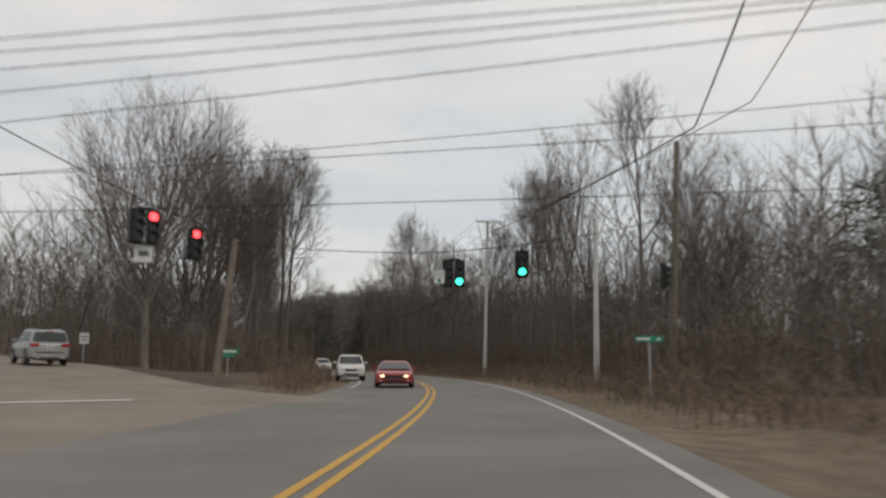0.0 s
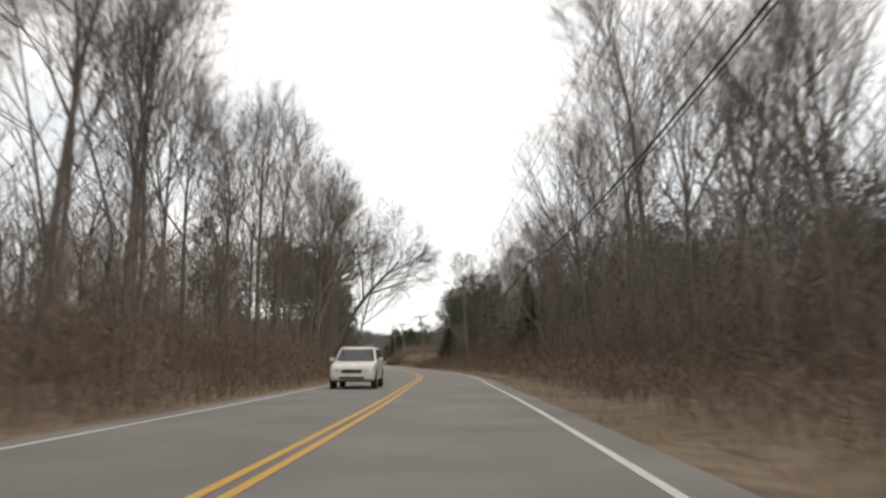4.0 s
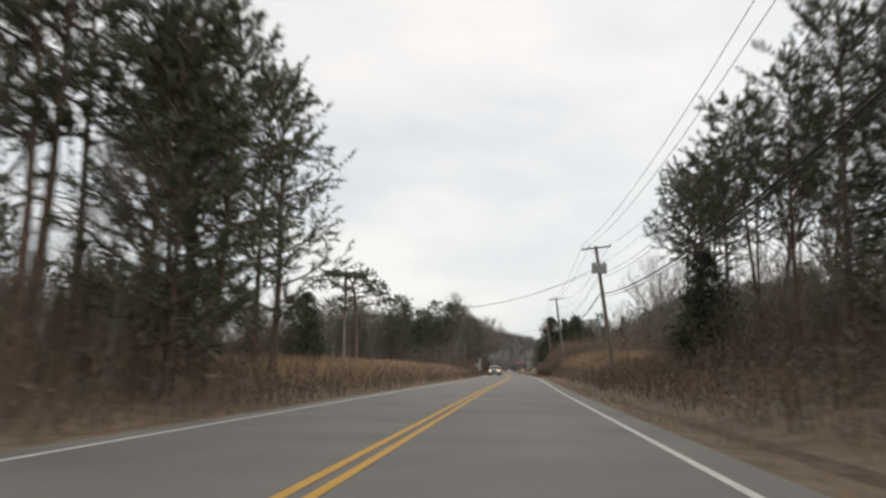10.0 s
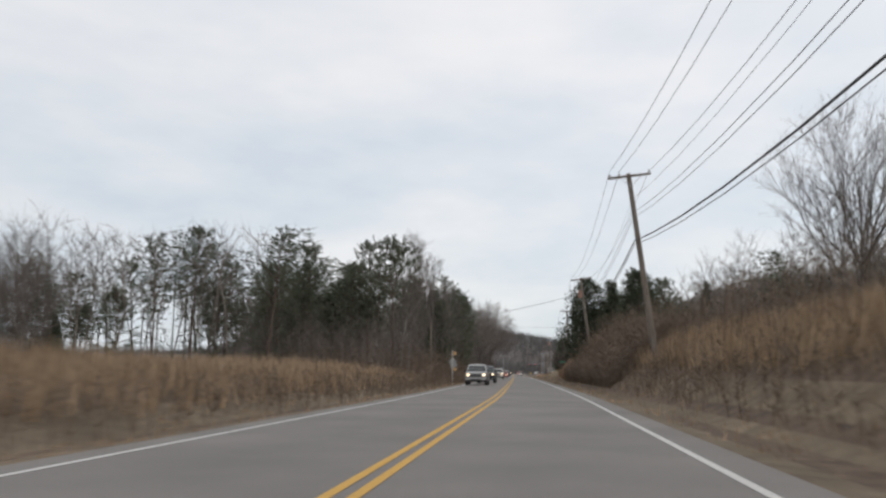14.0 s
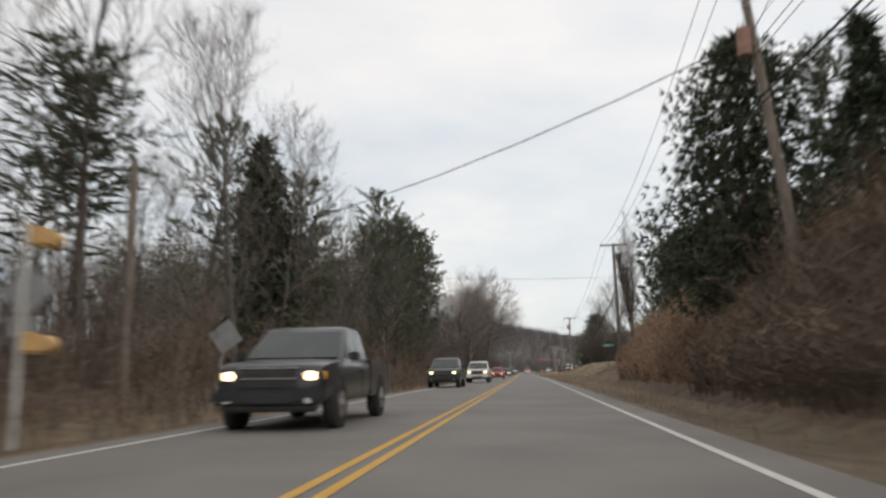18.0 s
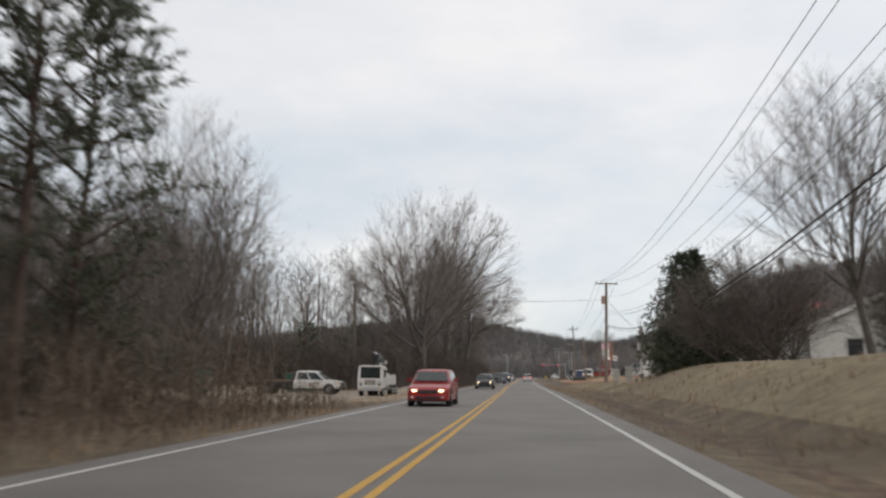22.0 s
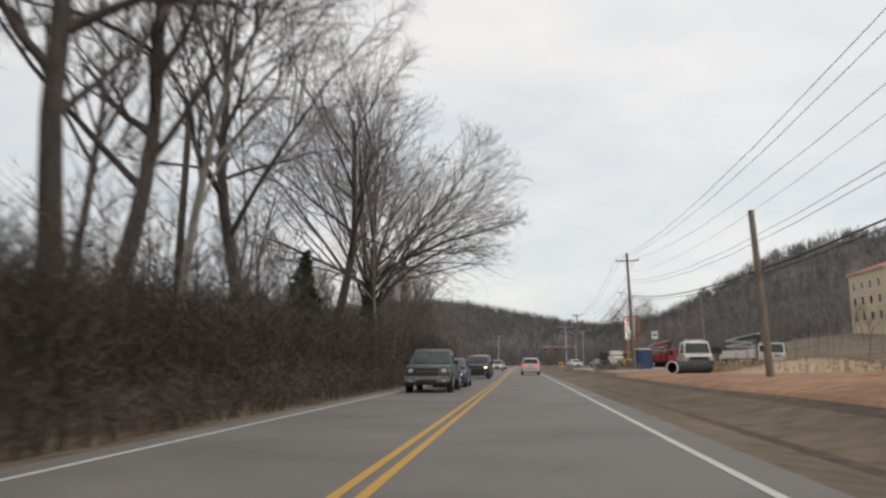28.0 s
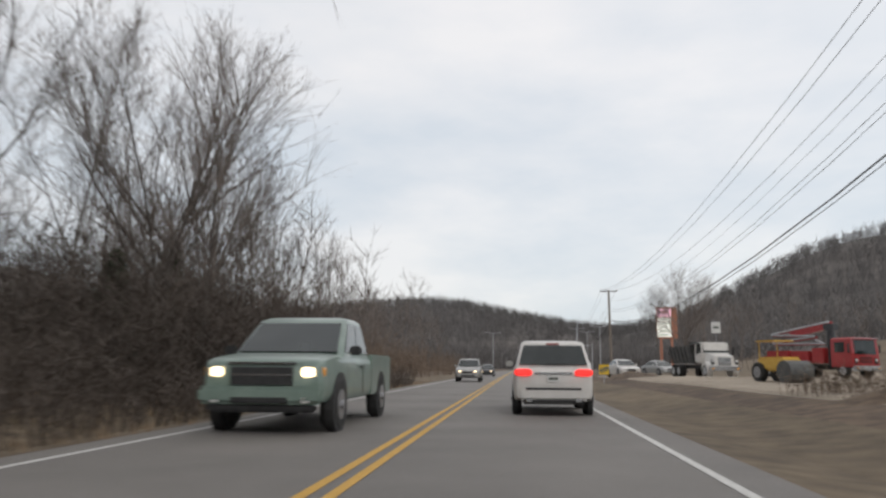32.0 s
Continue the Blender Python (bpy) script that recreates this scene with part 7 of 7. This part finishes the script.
LONE_PINE = flat_pine()
BIG_OAK = hardwood(82, 21, 0.42, 0.16, 0.28, 12, 1.05, (10, 8, 7, 2), (10.4, 10.0, 11.6), 0.05, wob=0.13)
SPREAD_OAK = hardwood(83, 23, 0.45, 0.18, 0.3, 16, 0.9, (11, 8, 7, 2), (14.6, 10.8, 12.8), 0.02, bark=BARK_BACKLIT, wob=0.15)
ARCH_TREE = hardwood(84, 17, 0.27, 0.45, 0.6, 8, 0.65, (7, 6, 6, 1), (10, 8.5, 9), 0.0, lean=(0.26, 0), drift=(0.55, 0, -0.1), wob=0.14)
VINE_TREE = hardwood(85, 19, 0.3, 0.2, 0.7, 20, 0.3, (9, 6, 5, 1), (1.6, 9.5, 11), 0.2)
GIANT = hardwood(86, 23, 0.36, 0.28, 0.7, 11, 0.85, (8, 6, 6, 1), (7.6, 9.5, 14), 0.05, wob=0.2, bark=BARK_BACKLIT)
MASTERS += [GIANT, VINE_TREE, LONE_PINE, BIG_OAK, SPREAD_OAK, ARCH_TREE]
one_tree(LONE_PINE, -13.7, 246, 1.0, 0, label="lone flat-topped pine in the dead-grass field")
one_tree(BIG_OAK, -10.2, 482, 1.02, 40, label="very large leafless tree with a rounded crown beside the road")
one_tree(BIG_OAK, -14.5, 494, 0.8, 160, label="large leafless tree behind a bigger one")
one_tree(SPREAD_OAK, -14.2, 563.3, 1.04, 150, (0, 3), "huge leafless oak with long limbs over the road")
one_tree(ARCH_TREE, -11.2, 141, 1.0, 0, (0, 0), "leafless tree arching far over the road")
one_tree(ARCH_TREE, -12.6, 138, 0.9, -12, (0, -12), "leafless tree leaning towards the road")
one_tree(TALL[2], -8.9, 144, 0.8, 20, (0, 17), "slender leafless tree leaning towards the road")
one_tree(ARCH_TREE, -14, 153, 0.85, 25, (0, -14), "leafless tree leaning towards the road")
for gx0, gy0, gs, gt in ((-11.4, 511.5, 1.0, 0), (-11.5, 514.6, 0.9, 130), (-11.6, 526.5, 0.95, 250), (-11.0, 537, 0.9, 70)):
    one_tree(GIANT, gx0, gy0, gs, gt, (0, 2), "tall leafless tree with a thick forked trunk, coloured dark as if backlit, at the verge")
one_tree(BROAD[1], -14.6, 587, 0.92, 0, (0, 3), "leafless tree with a domed crown beside the road")
one_tree(BROAD[0], -18, 600, 0.85, 90, (0, 0), "leafless tree with a domed crown behind another")
one_tree(CEDARS[0], -10.6, 361, 1.25, 30, label="tall conical cedar with open drooping branches")
for x, y, scale, kind in ((-9.9, 394, 1.08, LOW_PINES[0]), (-11.2, 397.5, 1.2, LOW_PINES[1]), (-12.4, 391.5, 1.0, LOW_PINES[0]), (-17.0, 392, 0.92, PINES[1]), (-19.0, 396, 1.0, LOW_PINES[0]),
                          (-22, 393, 0.9, PINES[0]), (-11.4, 417.5, 1.0, LOW_PINES[0]), (14.8, 402, 0.85, LOW_PINES[1]), (16.8, 398, 0.95, LOW_PINES[0])):
    one_tree(kind, x, y, scale, x * 37 % 360)
one_tree(HIGH_PINES[0], -10.6, 410, 1.1, 10)
one_tree(LOW_PINES[0], -11.4, 411.5, 0.95, 100)
one_tree(PINES[1], -11.5, 404, 1.1, 80)
one_tree(BUSHY[1], 22.5, 440, 0.72, 30)
one_tree(BUSHY[0], 26.5, 443, 0.75, 200)
one_tree(BROAD[0], 25, 448, 0.7, 100)
one_tree(LOW_PINES[0], 18.5, 408, 0.85, 20)
one_tree(LOW_PINES[0], 22.5, 414, 0.95, 140)
one_tree(LOW_PINES[0], -10.9, 212, 1.12, 60)
one_tree(PINES[0], -12.5, 214, 0.9, 60)
one_tree(BUSHY[1], -14, 229, 0.62, 0)
one_tree(PALE[0], -9.4, 184, 0.2, 0, (0, -14), "pale broken sapling leaning at the verge")
one_tree(BUSHY[0], 14.3, 340, 1.15, 40)
one_tree(BUSHY[1], 9.9, 353.5, 1.2, 75)
one_tree(CEDARS[1], 12.8, 349.5, 1.0, 0)
one_tree(CEDARS[2], 11.4, 153, 0.85, 10)
one_tree(PALE[0], -10.8, 334, 0.75, 20, (0, 4), "leafless sycamore with a pale forked stem")
one_tree(TALL[1], -11.8, 509, 1.0, 200, (0, 3), "tall straight leafless tree at the verge")
one_tree(PALE[0], -11.8, 519.5, 1.6, 20, (0, 8), "leafless sycamore with pale whitish limbs")
one_tree(PALE[0], -10.6, 392, 0.8, 20, (0, 6), "leafless sycamore with a pale forked stem")
one_tree(BROAD[0], 27, 314, 1.12, 50, (0, 0), "tall leafless tree with a rounded crown behind the bank")
one_tree(BROAD[0], -12.0, 427, 0.74, 200, (0, 4), "leafless tree with a wide crown beside the gravel yard")
one_tree(BROAD[1], -24, 440, 0.85, 20, (0, 0), "leafless tree at the edge of the gravel yard")
one_tree(BROAD[0], 13.4, 425, 0.62, 20, (0, -8), "leafless tree with upswept limbs on the bank")
one_tree(BUSHY[0], 12.2, 451, 1.12, 20)
one_tree(CEDARS[1], 13.0, 450, 1.0, 70)
one_tree(VINE_TREE, 13.2, 410.5, 0.82, 70, (0, 0), "tall narrow leafless tree wrapped in vines beside a pole")
one_tree(BROAD[0], -17, 401, 1.08, 70, (0, 3), "leafless tree with a wide crown among the roadside pines")
one_tree(LOW_PINES[1], 13.5, 354, 0.85, 10)
one_tree(LOW_PINES[0], 15.5, 372, 0.8, 50)
one_tree(LOW_PINES[1], 18.0, 378, 0.95, 150)
one_tree(TALL[3], 8.8, 64, 1.05, 10, (0, -4))
one_tree(BROAD[0], 12.0, 150, 1.05, 10, (0, -3))
one_tree(TALL[0], 10.5, 118, 1.2, 33, (0, -5))
one_tree(TALL[1], 6.2, 106, 1.1, 33, (0, -3))
one_tree(ARCH_TREE, -20.4, 80, 0.72, 10, (0, -6), "leafless tree with forked limbs leaning over the verge")
one_tree(BROAD[0], 28.6, 702, 1.15, 60)
one_tree(TALL[3], 24.2, 703, 0.82, 60)
one_tree(BROAD[0], -33.2, 54, 1.15, 5)
one_tree(BROAD[1], -29, 61, 1.25, 50)
one_tree(TALL[0], -25.5, 74, 1.15, 90)
one_tree(TALL[3], 0.1, 54.5, 1.1, 20)
one_tree(TALL[1], 1.0, 47, 1.1, 70)
one_tree(TALL[1], 4.5, 70, 1.0, 170)
one_tree(TALL[0], 8.4, 78, 1.0, 200)
one_tree(BROAD[0], 0.6, 39.5, 0.95, 140)
one_tree(TALL[2], -24.4, 88, 1.15, 33)
one_tree(BROAD[1], -30.5, 67, 1.2, 33, (0, 5))

snag = thing("dead_snag", at_ground(-19.5, 535.6), "tall bare broken trunk of a dead tree in the thicket", "tree")
rr = random.Random(17)
a = Wood()
a.tube(bent(rr, Vector((0, 0, -0.3)), Vector((0.02, 0, 1)), 15.5, 8, 0.02), [0.3, 0.27, 0.25, 0.24, 0.22, 0.21, 0.2, 0.19, 0.17], 9)
b = Wood()
for k in range(5):
    b.spike(Vector((0, 0, 6 + 1.6 * k)), Vector((rr.uniform(-1, 1), rr.uniform(-1, 1), 6.4 + 1.6 * k)), 0.05)
mesh_object("trunk", a.v, a.f, BARK_BACKLIT, snag, smooth_shade=True)
mesh_object("branch_stubs", b.v, b.f, BARK_BACKLIT, snag)

pollard = thing("pollarded_tree", at_ground(15.7, 485), "thick pollarded tree with thick stubs and thin upright shoots", "tree")
rr = random.Random(9)
a, b = Wood(), Wood()
a.tube([Vector((0, 0, -0.3)), Vector((0.05, 0, 1.0)), Vector((0, 0, 2.0)), Vector((0.1, 0, 2.6))], [0.62, 0.46, 0.44, 0.4], 10)
for k in range(7):
    d = Vector((math.cos(k * 0.9) * 0.62, math.sin(k * 0.9) * 0.5, 1.1 + 0.3 * (k % 2)))
    st = bent(rr, Vector((0, 0, 2.2)), d, rr.uniform(3.0, 5.2), 5, 0.12)
    a.tube(st, [0.3, 0.26, 0.22, 0.2, 0.17, 0.22], 7)
    for _ in range(3):
        q, e = along(st, rr.uniform(0.45, 0.9))
        a.tube(bent(rr, q, out_dir(rr, e, 0.7), rr.uniform(0.5, 1.3), 2, 0.1), [0.12, 0.1, 0.12], 6)
    for _ in range(26):
        q = along(st, rr.uniform(0.5, 1.0))[0]
        b.spike(q, q + Vector((rr.uniform(-0.5, 0.5), rr.uniform(-0.5, 0.5), rr.uniform(1.0, 2.8))), 0.022)
mesh_object("trunk", a.v, a.f, BARK, pollard)
mesh_object("crown", b.v, b.f, TWIG, pollard)

# pale beech saplings that keep their dead leaves
rr = random.Random(12)
for x, y, h in ((-8.7, 170.5, 3.0), (-9.3, 172, 3.4), (-9.9, 171, 3.7), (-8.9, 174.5, 2.6), (-9.2, 179, 3.0), (13, 196, 2.6)):
    sap = thing("beech_sapling", at_ground(x, y), "young beech with pale tan leaves still on it", "sapling")
    a, b = Wood(), Wood()
    a.tube([Vector((0, 0, -0.2)), Vector((0.1, 0, h * 0.5)), Vector((0, 0.1, h))], [0.03, 0.022, 0.008], 5)
    for k in range(60):
        t = rr.uniform(0.12, 0.95)
        q = Vector((0.05, 0.05, h * t))
        az = rr.uniform(0, 6.28)
        e = q + Vector((math.cos(az), math.sin(az), 0.15)) * h * 0.46 * (1.1 - t)
        a.spike(q, e, 0.008)
        for _ in range(14):
            c = q.lerp(e, rr.uniform(0.3, 1.05)) + Vector((rr.uniform(-0.08, 0.08), rr.uniform(-0.08, 0.08), rr.uniform(-0.05, 0.05)))
            v = Vector((rr.uniform(-1, 1), rr.uniform(-1, 1), rr.uniform(-0.4, 0.2))).normalized() * 0.13
            s = v.cross(Vector((0, 0, 1))) * 0.4
            b.blade(c - s, c + s, c + v)
    mesh_object("stem", a.v, a.f, BARK_PALE, sap)
    mesh_object("leaves", b.v, b.f, BEECH, sap)

for ob in MASTERS:
    for child in list(ob.children_recursive):
        bpy.data.objects.remove(child)
    bpy.data.objects.remove(ob)
